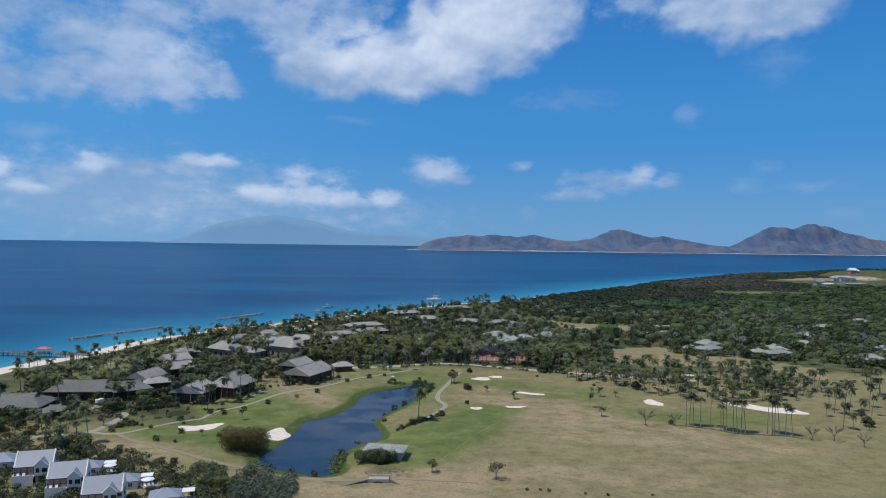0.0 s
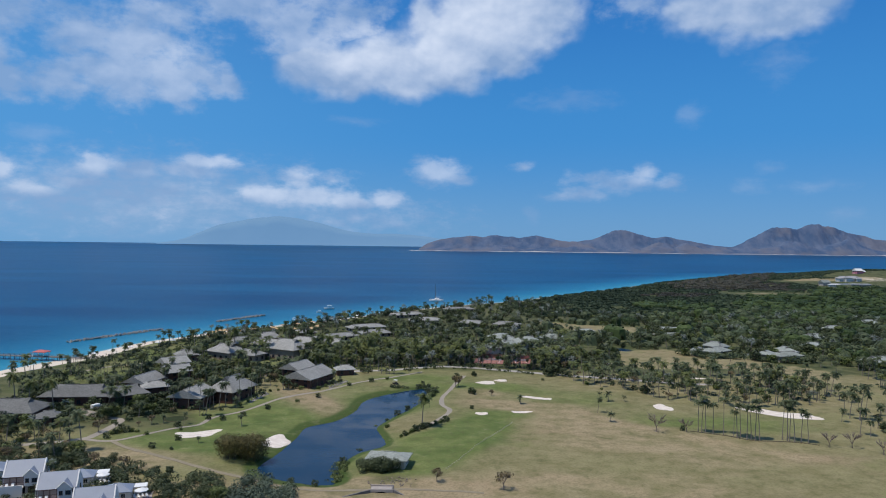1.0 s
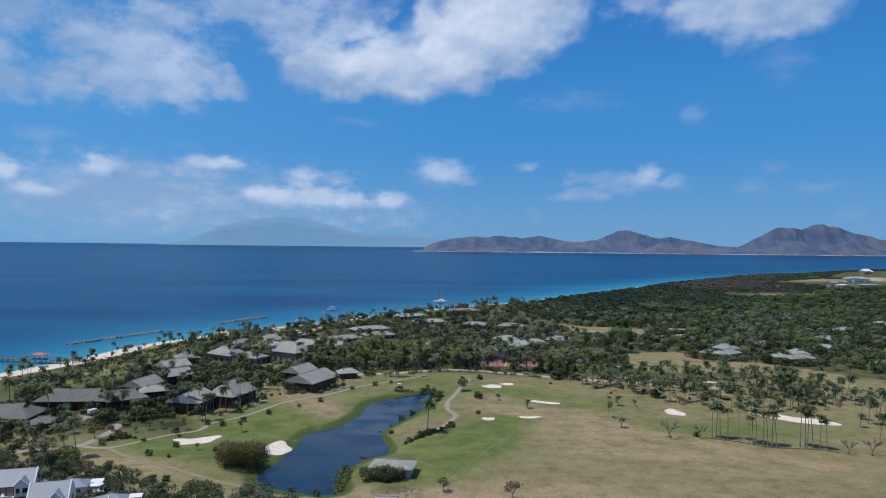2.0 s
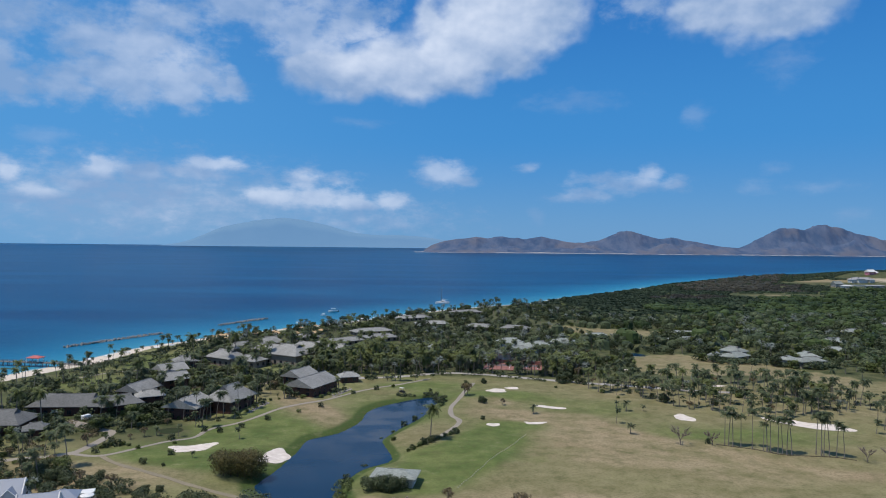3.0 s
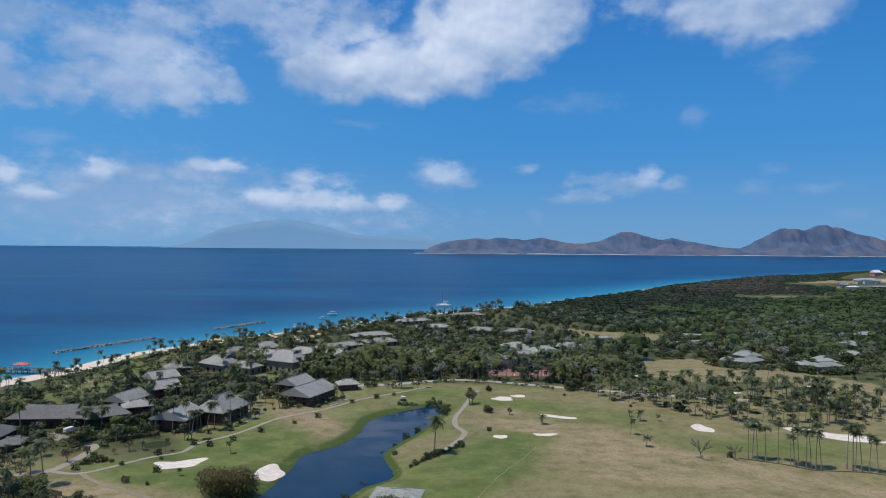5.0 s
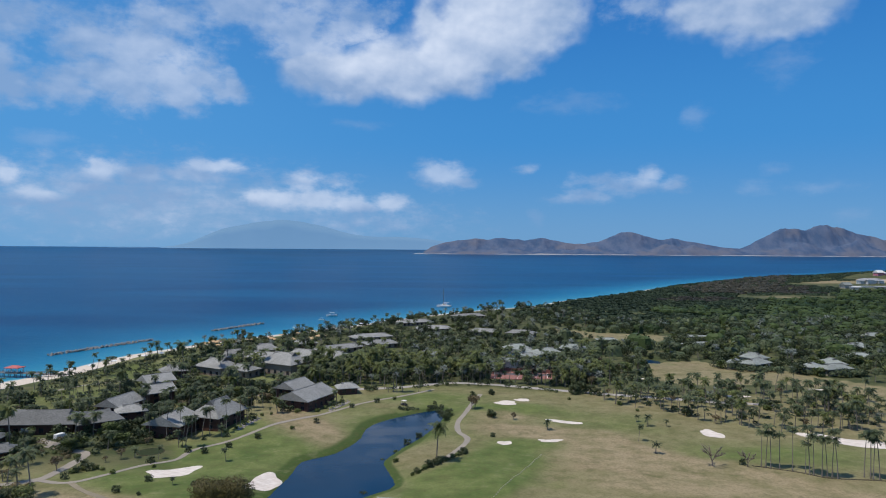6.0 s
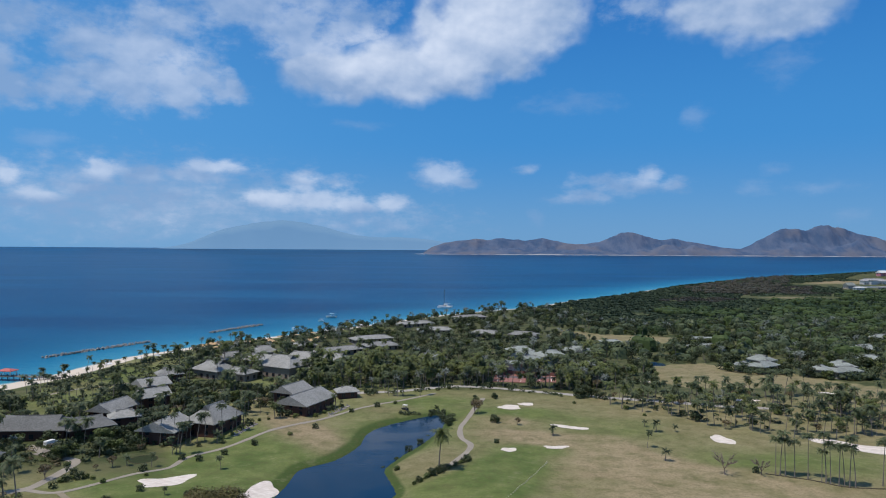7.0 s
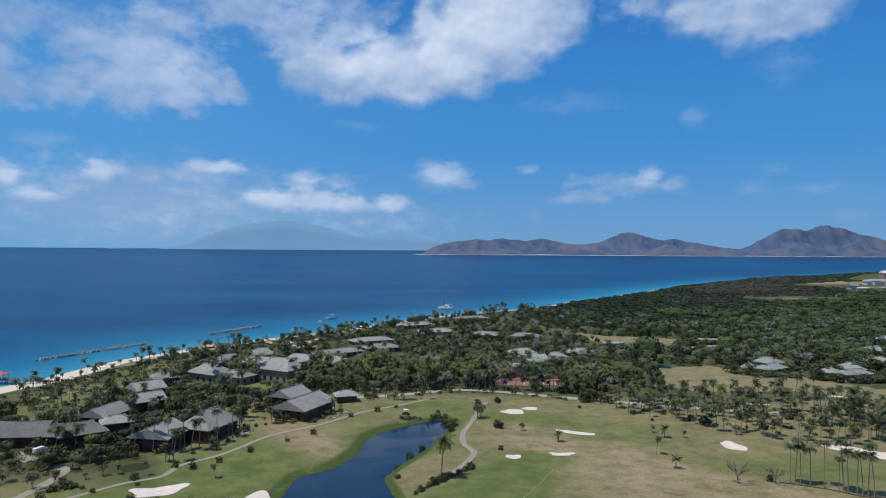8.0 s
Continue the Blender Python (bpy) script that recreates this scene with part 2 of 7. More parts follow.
def ground_look(n):
    zones = n.add("ShaderNodeSeparateColor", {0: n.attribute("zones").outputs[0]}).outputs
    green, sand, scrub = zones[0], zones[1], zones[2]
    big, mid, fine = n.noise(n.place, 0.022, 4), n.noise(n.vec("MULTIPLY", n.place, (1, 1.4, 1)), 0.11, 5, 0.62), n.noise(n.place, 1.4, 4, 0.7)
    lush = n.attribute("zones").outputs["Alpha"]
    tuft = n.noise(n.place, 0.30, 5, 0.62)
    drift = n.noise(n.vec("MULTIPLY", n.place, (0.7, 1.1, 1)), 0.034, 5, 0.55)
    dry = n.mix(n.ramp(mid, 0.36, 0.64), (0.190, 0.167, 0.080), (0.275, 0.226, 0.128))
    dry = n.mix(n.ramp(drift, 0.50, 0.64), dry, (0.295, 0.218, 0.136))
    burnt = n.math("MULTIPLY", n.ramp(green, 0.24, 0.02), n.ramp(n.math("MULTIPLY_ADD", mid, 0.6, n.math("MULTIPLY", drift, 0.4)), 0.36, 0.60))
    wet = n.mix(n.ramp(mid, 0.3, 0.7), (0.076, 0.116, 0.028), (0.150, 0.176, 0.056))
    amount = n.ramp(n.math("ADD", green, n.math("MULTIPLY_ADD", drift, 1.1, n.math("MULTIPLY_ADD", mid, 0.5, -0.8))), 0.12, 0.7)
    turf = n.mix(n.math("MULTIPLY", burnt, 0.85), n.mix(amount, dry, wet), n.mix(mid, (0.275, 0.207, 0.120), (0.345, 0.272, 0.168)))
    turf = n.mix(n.ramp(n.math("MULTIPLY_ADD", mid, 0.6, n.math("SUBTRACT", lush, 0.3)), 0.3, 0.75), turf, n.mix(mid, (0.030, 0.054, 0.012), (0.068, 0.108, 0.024)))
    turf = n.mix(n.ramp(tuft, 0.45, 0.72, 0.0, 0.52), turf, (0.088, 0.090, 0.034))
    turf = n.mix(n.ramp(tuft, 0.48, 0.24, 0.0, 0.30), turf, (0.31, 0.265, 0.16))
    turf = n.mix(n.ramp(fine, 0.40, 0.75, 0.0, 0.5), turf, (0.080, 0.082, 0.032))
    under = n.mix(n.ramp(mid, 0.4, 0.6), (0.045, 0.058, 0.022), (0.105, 0.105, 0.048))
    turf = n.mix(n.ramp(n.math("ADD", scrub, n.math("MULTIPLY_ADD", mid, 0.8, -0.4)), 0.3, 0.7), turf, under)
    beach = n.mix(fine, (0.52, 0.44, 0.35), (0.66, 0.58, 0.48))
    turf = n.mix(n.ramp(n.math("ADD", sand, n.math("MULTIPLY_ADD", mid, 0.5, -0.25)), 0.4, 0.6), turf, beach)
    return surface(n, turf, 0.92, n.math("ADD", fine, mid), 0.5, 0.15, Specular_IOR_Level=0.15)


def sea_look(n):
    shoal = n.attribute("shoal").outputs[2]
    streaks = n.noise(n.vec("MULTIPLY", n.place, (0.35, 1.3, 1)), 0.006, 5, 0.6)
    ripple = n.noise(n.vec("MULTIPLY", n.place, (0.6, 1.2, 1)), 0.22, 5, 0.65)
    deep = n.mix(n.ramp(streaks, 0.35, 0.7), (0.0015, 0.037, 0.110), (0.002, 0.068, 0.162))
    edge = n.math("ADD", shoal, n.math("MULTIPLY_ADD", streaks, 0.4, -0.2))
    tone = n.mix(n.ramp(edge, 0.03, 0.7), deep, (0.010, 0.138, 0.252))
    tone = n.mix(n.ramp(edge, 0.55, 1.05), tone, (0.035, 0.225, 0.325))
    tone = n.mix(n.ramp(shoal, 0.965, 1.0), tone, (0.38, 0.46, 0.44))
    return surface(n, tone, 0.28, ripple, 0.5, 0.6, Specular_IOR_Level=0.025, IOR=1.33)


def pond_look(n):
    ripple = n.noise(n.vec("MULTIPLY", n.place, (0.7, 1.3, 1)), 0.5, 4, 0.6)
    murk = n.mix(n.noise(n.place, 0.05, 3), (0.006, 0.026, 0.056), (0.011, 0.040, 0.082))
    breeze = n.ramp(n.noise(n.vec("MULTIPLY", n.place, (0.7, 1.2, 1)), 0.07, 4, 0.6), 0.42, 0.62, 0.03, 0.22)
    return surface(n, murk, breeze, ripple, 0.14, 0.10, Specular_IOR_Level=0.13, IOR=1.33)


def sand_look(n):
    rake, fine = n.noise(n.vec("MULTIPLY", n.place, (0.6, 2.0, 1)), 0.9, 4), n.noise(n.place, 7.0, 3)
    return surface(n, n.mix(n.ramp(rake, 0.3, 0.7), (0.56, 0.48, 0.41), (0.70, 0.63, 0.56)), 0.95, fine, 0.4, 0.04, Specular_IOR_Level=0.1)


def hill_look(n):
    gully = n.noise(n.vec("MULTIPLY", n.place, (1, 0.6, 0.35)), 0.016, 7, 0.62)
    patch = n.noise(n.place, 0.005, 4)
    # haze over the strait is mixed into these blue-grey tones
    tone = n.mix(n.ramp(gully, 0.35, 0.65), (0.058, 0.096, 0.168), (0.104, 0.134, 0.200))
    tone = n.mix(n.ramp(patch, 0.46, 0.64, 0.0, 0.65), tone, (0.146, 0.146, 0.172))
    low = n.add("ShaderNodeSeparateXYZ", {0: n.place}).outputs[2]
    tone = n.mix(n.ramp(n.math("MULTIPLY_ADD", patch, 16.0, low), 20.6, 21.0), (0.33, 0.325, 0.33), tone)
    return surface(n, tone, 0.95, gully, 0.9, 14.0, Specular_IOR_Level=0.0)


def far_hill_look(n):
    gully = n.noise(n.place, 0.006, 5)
    # blue haze of many kilometres of bright air, put into the emission
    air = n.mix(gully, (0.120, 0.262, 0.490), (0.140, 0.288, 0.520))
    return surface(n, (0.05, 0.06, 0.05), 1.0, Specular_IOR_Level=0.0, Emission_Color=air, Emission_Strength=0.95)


def glass_look(n):
    return surface(n, (0.02, 0.03, 0.04), 0.08, Specular_IOR_Level=0.6)


GROUND, SEA, POND, SAND = (material(k, b) for k, b in (("turf", ground_look), ("sea_water", sea_look), ("pond_water", pond_look), ("bunker_sand", sand_look)))
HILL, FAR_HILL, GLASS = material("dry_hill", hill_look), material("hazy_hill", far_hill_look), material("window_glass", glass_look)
PATH = plain("cart_path", (0.285, 0.25, 0.205), 0.9, 0.2, 0.3, 3.0, spec=0.15)
DIRT = plain("worn_dirt", (0.235, 0.20, 0.14), 0.95, 0.25, 0.3, 2.0, spec=0.1)
ROAD = plain("pale_road", (0.34, 0.315, 0.285), 0.9, 0.2, 0.2, 2.0, spec=0.15)
SHINGLE = roof_look("grey_shingle", (0.285, 0.280, 0.258))
DARK_SHINGLE = roof_look("dark_shingle", (0.150, 0.150, 0.142))
SHEET = plain("blue_grey_roof_sheet", (0.205, 0.235, 0.29), 0.5, 0.10, 0.5, 3.0)
PALE_ROOF = roof_look("pale_roof", (0.285, 0.305, 0.272))
TIMBER = plain("dark_timber", (0.078, 0.037, 0.029), 0.7, 0.3, 0.8)
WHITE = plain("white_render", (0.64, 0.615, 0.58), 0.75, 0.06, 0.5)
TRIM = plain("white_paint", (0.70, 0.69, 0.66), 0.5, 0.05, 0.8)
CREAM = plain("cream_render", (0.42, 0.38, 0.33), 0.8, 0.12, 0.5)
TAN_WALL = plain("tan_render", (0.24, 0.205, 0.17), 0.8, 0.2, 0.5)
RED = plain("red_roof_paint", (0.48, 0.12, 0.10), 0.6, 0.2, 0.8)
CLAY = plain("red_court", (0.27, 0.125, 0.105), 0.9, 0.25, 0.3)
ROCK = plain("grey_boulder", (0.14, 0.13, 0.125), 0.9, 0.45, 0.6, 4.0)
PALE_ROCK = plain("pale_boulder", (0.25, 0.235, 0.215), 0.9, 0.45, 0.6, 4.0)
STONE = plain("pale_stone", (0.32, 0.28, 0.25), 0.9, 0.3, 0.9, 4.0)
BARK = plain("palm_bark", (0.20, 0.17, 0.14), 0.9, 0.3, 0.9, 6.0)
DARK_BARK = plain("dark_bark", (0.10, 0.075, 0.055), 0.9, 0.3, 0.9, 6.0)
TWIG = plain("dry_twigs", (0.19, 0.15, 0.125), 0.9, 0.3, 0.9, 6.0)
PLANK = plain("grey_planks", (0.16, 0.145, 0.135), 0.85, 0.3, 0.8, 6.0)
STEEL = plain("pale_metal", (0.5, 0.5, 0.5), 0.4, 0.1, metal=0.6)
AWNING = plain("orange_cloth", (0.50, 0.33, 0.17), 0.85, 0.15)
RUBBER_AND_SHADE = plain("black_rubber", (0.02, 0.02, 0.02), 0.7, 0.2)
PALM_LEAF = leafy("palm_leaf", (0.019, 0.032, 0.014), (0.120, 0.144, 0.062))
PALM_YELLOW = leafy("yellowing_palm_leaf", (0.036, 0.054, 0.014), (0.155, 0.172, 0.048))
PALM_GREY = leafy("silver_palm_leaf", (0.10, 0.118, 0.098), (0.26, 0.285, 0.245))
LEAF = leafy("broad_leaf", (0.016, 0.027, 0.011), (0.094, 0.114, 0.046))
LEAF_LIGHT = leafy("light_leaf", (0.040, 0.062, 0.015), (0.155, 0.178, 0.050))
LEAF_GREY = leafy("grey_green_leaf", (0.036, 0.054, 0.034), (0.125, 0.158, 0.104))
LEAF_DRY = leafy("dry_leaf", (0.075, 0.06, 0.028), (0.19, 0.145, 0.07))
GARDEN_LEAF = leafy("garden_wood_leaf", (0.020, 0.033, 0.015), (0.098, 0.122, 0.052))
# leaf tones raised to carry the haze over the far wood
LEAF_FAR_HAZED = leafy("wood_leaf", (0.034, 0.050, 0.031), (0.057, 0.079, 0.044), 0.05, 0.12, 0.009, 3.0)
LEAF_LIGHT_FAR = leafy("wood_leaf_bright", (0.026, 0.044, 0.016), (0.080, 0.112, 0.038), 0.1, 0.2, 0.012, 2.6)
LEAF_THORN_FAR = leafy("thorn_leaf", (0.036, 0.035, 0.028), (0.066, 0.062, 0.047), 0.1, 0.2, 0.012, 2.4)
LEAF_DRY_FAR = leafy("scrub_leaf_dry", (0.040, 0.040, 0.030), (0.088, 0.080, 0.056), 0.1, 0.2)
# brown of the painted palm shade; also the small pond's rim
SHADE_AND_RIM = plain("dark_mulch", (0.055, 0.046, 0.030), 0.95, 0.35, 0.5, 3.0, spec=0.1)


# ---- mesh helpers ----
def mesh_of(name, verts, faces, mats, index=None):
    me = bpy.data.meshes.new(name)
    me.from_pydata([tuple(v) for v in verts], [], [tuple(f) for f in faces])
    for m in mats if isinstance(mats, (list, tuple)) else [mats]:
        me.materials.append(m)
    if index is not None:
        me.polygons.foreach_set("material_index", index)
    me.update()
    return me


def part(name, bm, mat, parent=None, label=""):
    """Links a bmesh as one mesh object under a thing or a part."""
    me = bpy.data.meshes.new(name)
    bmesh.ops.recalc_face_normals(bm, faces=bm.faces)
    bm.to_mesh(me)
    bm.free()
    me.materials.append(mat)
    return placed(name, me, parent, label)


def placed(name, me, parent=None, label="", at=None):
    ob = new(name, me)
    ob.parent = parent
    if at is not None:
        ob.matrix_basis = at
    return tagged(ob, label)


def thing(name, label, category, at=None, group="", kind=""):
    ob = new(name)
    ob.empty_display_size = 0.5
    if at is not None:
        ob.matrix_basis = at
    return tagged(ob, label, category, group, kind)


def block(bm, x0, x1, y0, y1, z0, z1, bevel=0.0, m=None):
    made = bmesh.ops.create_cube(bm, size=1.0, matrix=Matrix.LocRotScale(((x0 + x1) / 2, (y0 + y1) / 2, (z0 + z1) / 2), None, (x1 - x0, y1 - y0, z1 - z0)))["verts"]
    if bevel:
        edges = {e for v in made for e in v.link_edges}
        made = bmesh.ops.bevel(bm, geom=list(edges), offset=bevel, segments=1, affect="EDGES")["verts"]
    if m is not None:
        bmesh.ops.transform(bm, matrix=m, verts=[v for v in made if v.is_valid])
    return bm


def box(*a, **k):
    return block(bmesh.new(), *a, **k)


def tube(bm, points, radii, sides=6):
    """A tapered tube along points."""
    rings = []
    for i, (p, r) in enumerate(zip(points, radii)):
        a, b = Vector(points[max(i - 1, 0)]), Vector(points[min(i + 1, len(points) - 1)])
        turn = (b - a).to_track_quat("Z", "Y").to_matrix()
        rings.append([bm.verts.new(Vector(p) + turn @ Vector((r * math.cos(6.2832 * k / sides), r * math.sin(6.2832 * k / sides), 0))) for k in range(sides)])
    for lo, hi in zip(rings, rings[1:]):
        for k in range(sides):
            bm.faces.new((lo[k], lo[(k + 1) % sides], hi[(k + 1) % sides], hi[k]))
    bm.faces.new(rings[-1])
    bm.faces.new(rings[0][::-1])
    return bm


def spline(points, step):
    """Catmull-Rom through points, about step metres apart."""
    p = [np.array(q, float) for q in points]
    p = [2 * p[0] - p[1], *p, 2 * p[-1] - p[-2]]
    out = []
    for a, b, c, d in zip(p, p[1:], p[2:], p[3:]):
        n = max(2, int(np.linalg.norm(c - b) / step))
        for i in range(n):
            t = i / n
            out.append(0.5 * (2 * b + (c - a) * t + (2 * a - 5 * b + 4 * c - d) * t * t + (3 * b - a - 3 * c + d) * t ** 3))
    out.append(p[-2])
    return np.array(out)


def ring(points, step):
    k = [points[-2], points[-1], *points, points[0], points[1], points[2]]
    line = spline(k, step)
    n = len(spline(k[:3], step)) - 1
    m = len(spline(k[len(k) - 3:], step)) - 1
    return line[n:len(line) - m]


def line_distance(x, y, line):
    """Distance to a polyline and the side of it (positive on its right)."""
    best, side = np.full(x.shape, 1e9), np.zeros(x.shape)
    for (ax, ay), (bx, by) in zip(line[:-1], line[1:]):
        dx, dy = bx - ax, by - ay
        t = np.clip(((x - ax) * dx + (y - ay) * dy) / (dx * dx + dy * dy), 0, 1)
        d = np.hypot(x - ax - t * dx, y - ay - t * dy)
        s = (x - ax) * dy - (y - ay) * dx
        near = d < best
        best, side = np.where(near, d, best), np.where(near, s, side)
    return best, np.sign(side)


def inside(x, y, loop):
    hit = np.zeros(np.shape(x), bool)
    for (ax, ay), (bx, by) in zip(loop, np.roll(loop, -1, axis=0)):
        cross = (ay > y) != (by > y)
        hit ^= cross & (x < (bx - ax) * (y - ay) / (by - ay + 1e-12) + ax)
    return hit


def smooth(v, lo, hi):
    t = np.clip((v - lo) / (hi - lo), 0, 1)
    return t * t * (3 - 2 * t)


def blob(x, y, cx, cy, rx, ry, turn=0.0):
    c, s = math.cos(radians(turn)), math.sin(radians(turn))
    u, v = (x - cx) * c + (y - cy) * s, (y - cy) * c - (x - cx) * s
    return np.exp(-((u / rx) ** 2 + (v / ry) ** 2))


def ripples(x, y, size, seed):
    r = np.random.default_rng(seed)
    total = 0.0
    for _ in range(6):
        a, k, f = r.uniform(0, 6.28), 6.28 / size * r.uniform(0.6, 1.6), r.uniform(0, 6.28)
        total = total + np.sin((x * math.cos(a) + y * math.sin(a)) * k + f)
    return total / 6


# ---- plan of the land ----
SHORE = spline([(-330, -600), (-260, 0), (-218.8, 217.1), (-203.5, 314.2), (-188.6, 353.1), (-177.9, 409.1), (-162.5, 436.4), (-149, 463.9), (-115.3, 503.9), (-77.9, 553.7), (-23.1, 635.2),
                (32.4, 695.1), (79.3, 734.7), (118.7, 803.5), (209.2, 925.5), (345, 1123.7), (490.5, 1294.9), (676.1, 1452), (1066, 1776), (1700, 2150), (2600, 2600)], 25)
POND_LINE = ring([(-7.4, 287.4), (-20.6, 277.4), (-29.7, 264.5), (-31.7, 246.8), (-36.7, 234.1), (-43.8, 226.7), (-44.7, 214.2), (-46.7, 197.7), (-48.6, 185.3), (-40.6, 177.4), (-27.5, 174.6),
                  (-27.5, 187.9), (-24.5, 199.3), (-17.5, 207.8), (-19.5, 218.1), (-21.5, 227.4), (-17.5, 240), (-11.4, 254.8), (-6.3, 273.8)], 1.5)
FAR_PONDS = [(91, 446.6, 8, 7), (98, 396, 6, 8)]
POND_LEVEL = 0.9
LAWNS = [[(95, 386), (121, 393), (135, 376), (154, 365), (178, 330), (170, 306), (137, 333), (110, 332), (94, 333), (86, 345)], [(68, 526), (106, 503), (173, 486), (162, 461), (125, 469), (100, 477), (67, 486)]]
BUNKERS = [  # middle, half length, half width, turn, pinch
    (-74.3, 214.2, 6.4, 4.4, 24, 0.24), (-49.6, 208.4, 6.2, 3.9, 80, 0.12), (17, 293.8, 3.9, 4.6, 0, 0.0), (23.6, 300, 2.8, 2.6, 0, 0.0),
    (34.2, 269.3, 6.3, 2.1, -22, 0.22), (26.3, 246, 3.6, 1.8, 6, 0.2), (12.4, 242.4, 2.2, 2.0, 0, 0.0), (78, 255.2, 4.9, 3.1, 100, 0.0),
    (116.5, 248.5, 13, 5.4, -33, 0.3), (108.9, 310.5, 4.5, 2.0, 0, 0.1), (79.5, 344.7, 3.0, 1.6, 0, 0.0), (147.6, 324.2, 4.0, 1.4, -10, 0.0),
]


def land(x, y):
    """Height of the ground."""
    x, y = np.asarray(x, float), np.asarray(y, float)
    d, side = line_distance(x, y, SHORE)
    s = d * side
    z = np.where(s < 0, -0.12 * np.minimum(d, 40), 2.0 * smooth(s, 0, 26) + 0.12 * np.minimum(s, 8) / 8)
    inland = smooth(s, 15, 60)
    z = z + inland * (0.35 * ripples(x, y, 46, 3) + 0.12 * ripples(x, y, 15, 4))
    z = z + inland * (17 * blob(x, y, 720, 1150, 150, 120) + 4 * smooth(x, 300, 600))
    dp, _ = line_distance(x, y, POND_LINE)
    dp = np.where(inside(x, y, POND_LINE), -dp, dp)
    z = np.where(dp < 12, np.minimum(z, POND_LEVEL + np.where(dp < 0, dp * 0.5, 0.06 + 1.2 * smooth(dp, -2, 9))), z)
    for cx, cy, rx, ry in FAR_PONDS:
        z = z - 2.6 * smooth(-np.hypot((x - cx) / rx, (y - cy) / ry), -1.35, -0.7)
    # mounds and the tees by the water
    z = z + 0.9 * blob(x, y, 8.2, 208.6, 9, 20, 20) + 0.8 * blob(x, y, -62.9, 265.4, 14, 22, 30) + 0.7 * blob(x, y, 20.7, 287.6, 14, 9)
    for cx, cy, a, b, turn, _ in BUNKERS:
        z = z - 0.45 * blob(x, y, cx, cy, a * 0.85, b * 0.85, turn)
    return z


LAND_GRID = {}


def land_at(x, y):
    """Height of the ground sheet at a place."""
    xs, ys, z = LAND_GRID["xs"], LAND_GRID["ys"], LAND_GRID["z"]
    i, j = int(np.clip(np.searchsorted(xs, x) - 1, 0, len(xs) - 2)), int(np.clip(np.searchsorted(ys, y) - 1, 0, len(ys) - 2))
    u, v = (x - xs[i]) / (xs[i + 1] - xs[i]), (y - ys[j]) / (ys[j + 1] - ys[j])
    return float((z[j, i] * (1 - u) + z[j, i + 1] * u) * (1 - v) + (z[j + 1, i] * (1 - u) + z[j + 1, i + 1] * u) * v)


def axis(*spans):
    """Grid lines: from, to, step."""
    out = []
    for a, b, step in spans:
        out += list(np.arange(a, b, step))
    return np.array(out + [spans[-1][1]], float)


def sheet(name, xs, ys, zfun, mat):
    gx, gy = np.meshgrid(xs, ys)
    gz = zfun(gx, gy)
    nx, ny = len(xs), len(ys)
    co = np.stack([gx, gy, gz], -1).reshape(-1, 3).astype(np.float32)
    i = (np.arange(ny - 1)[:, None] * nx + np.arange(nx - 1)[None, :]).reshape(-1)
    quads = np.stack([i, i + 1, i + nx + 1, i + nx], -1)
    me = bpy.data.meshes.new(name)
    me.vertices.add(len(co))
    me.vertices.foreach_set("co", co.reshape(-1))
    me.loops.add(quads.size)
    me.loops.foreach_set("vertex_index", quads.reshape(-1).astype(np.int32))
    me.polygons.add(len(quads))
    me.polygons.foreach_set("loop_start", np.arange(0, quads.size, 4, dtype=np.int32))
    me.polygons.foreach_set("use_smooth", np.ones(len(quads), bool))
    me.update(calc_edges=True)
    me.materials.append(mat)
    return me, gx, gy, gz


def TAN(x, y):
    """Burnt patches of the fairway."""
    spots = ((48, 228, 26, 11, -48, 0.9), (40, 240, 14, 6, -40, 0.5), (28, 255, 18, 6, -15, 0.75), (64, 214, 22, 10, -15, 0.85), (52, 204, 16, 5, -8, 0.35), (30, 178, 14, 4, -6, 0.3), (84, 199, 22, 5, -10, 0.4), (14, 276, 9, 8, 0, 0.5), (60, 168, 22, 4, -8, 0.35))
    return sum(w * blob(x, y, cx, cy, rx, ry, turn) for cx, cy, rx, ry, turn, w in spots) * (0.75 + 0.6 * ripples(x, y, 13, 21))


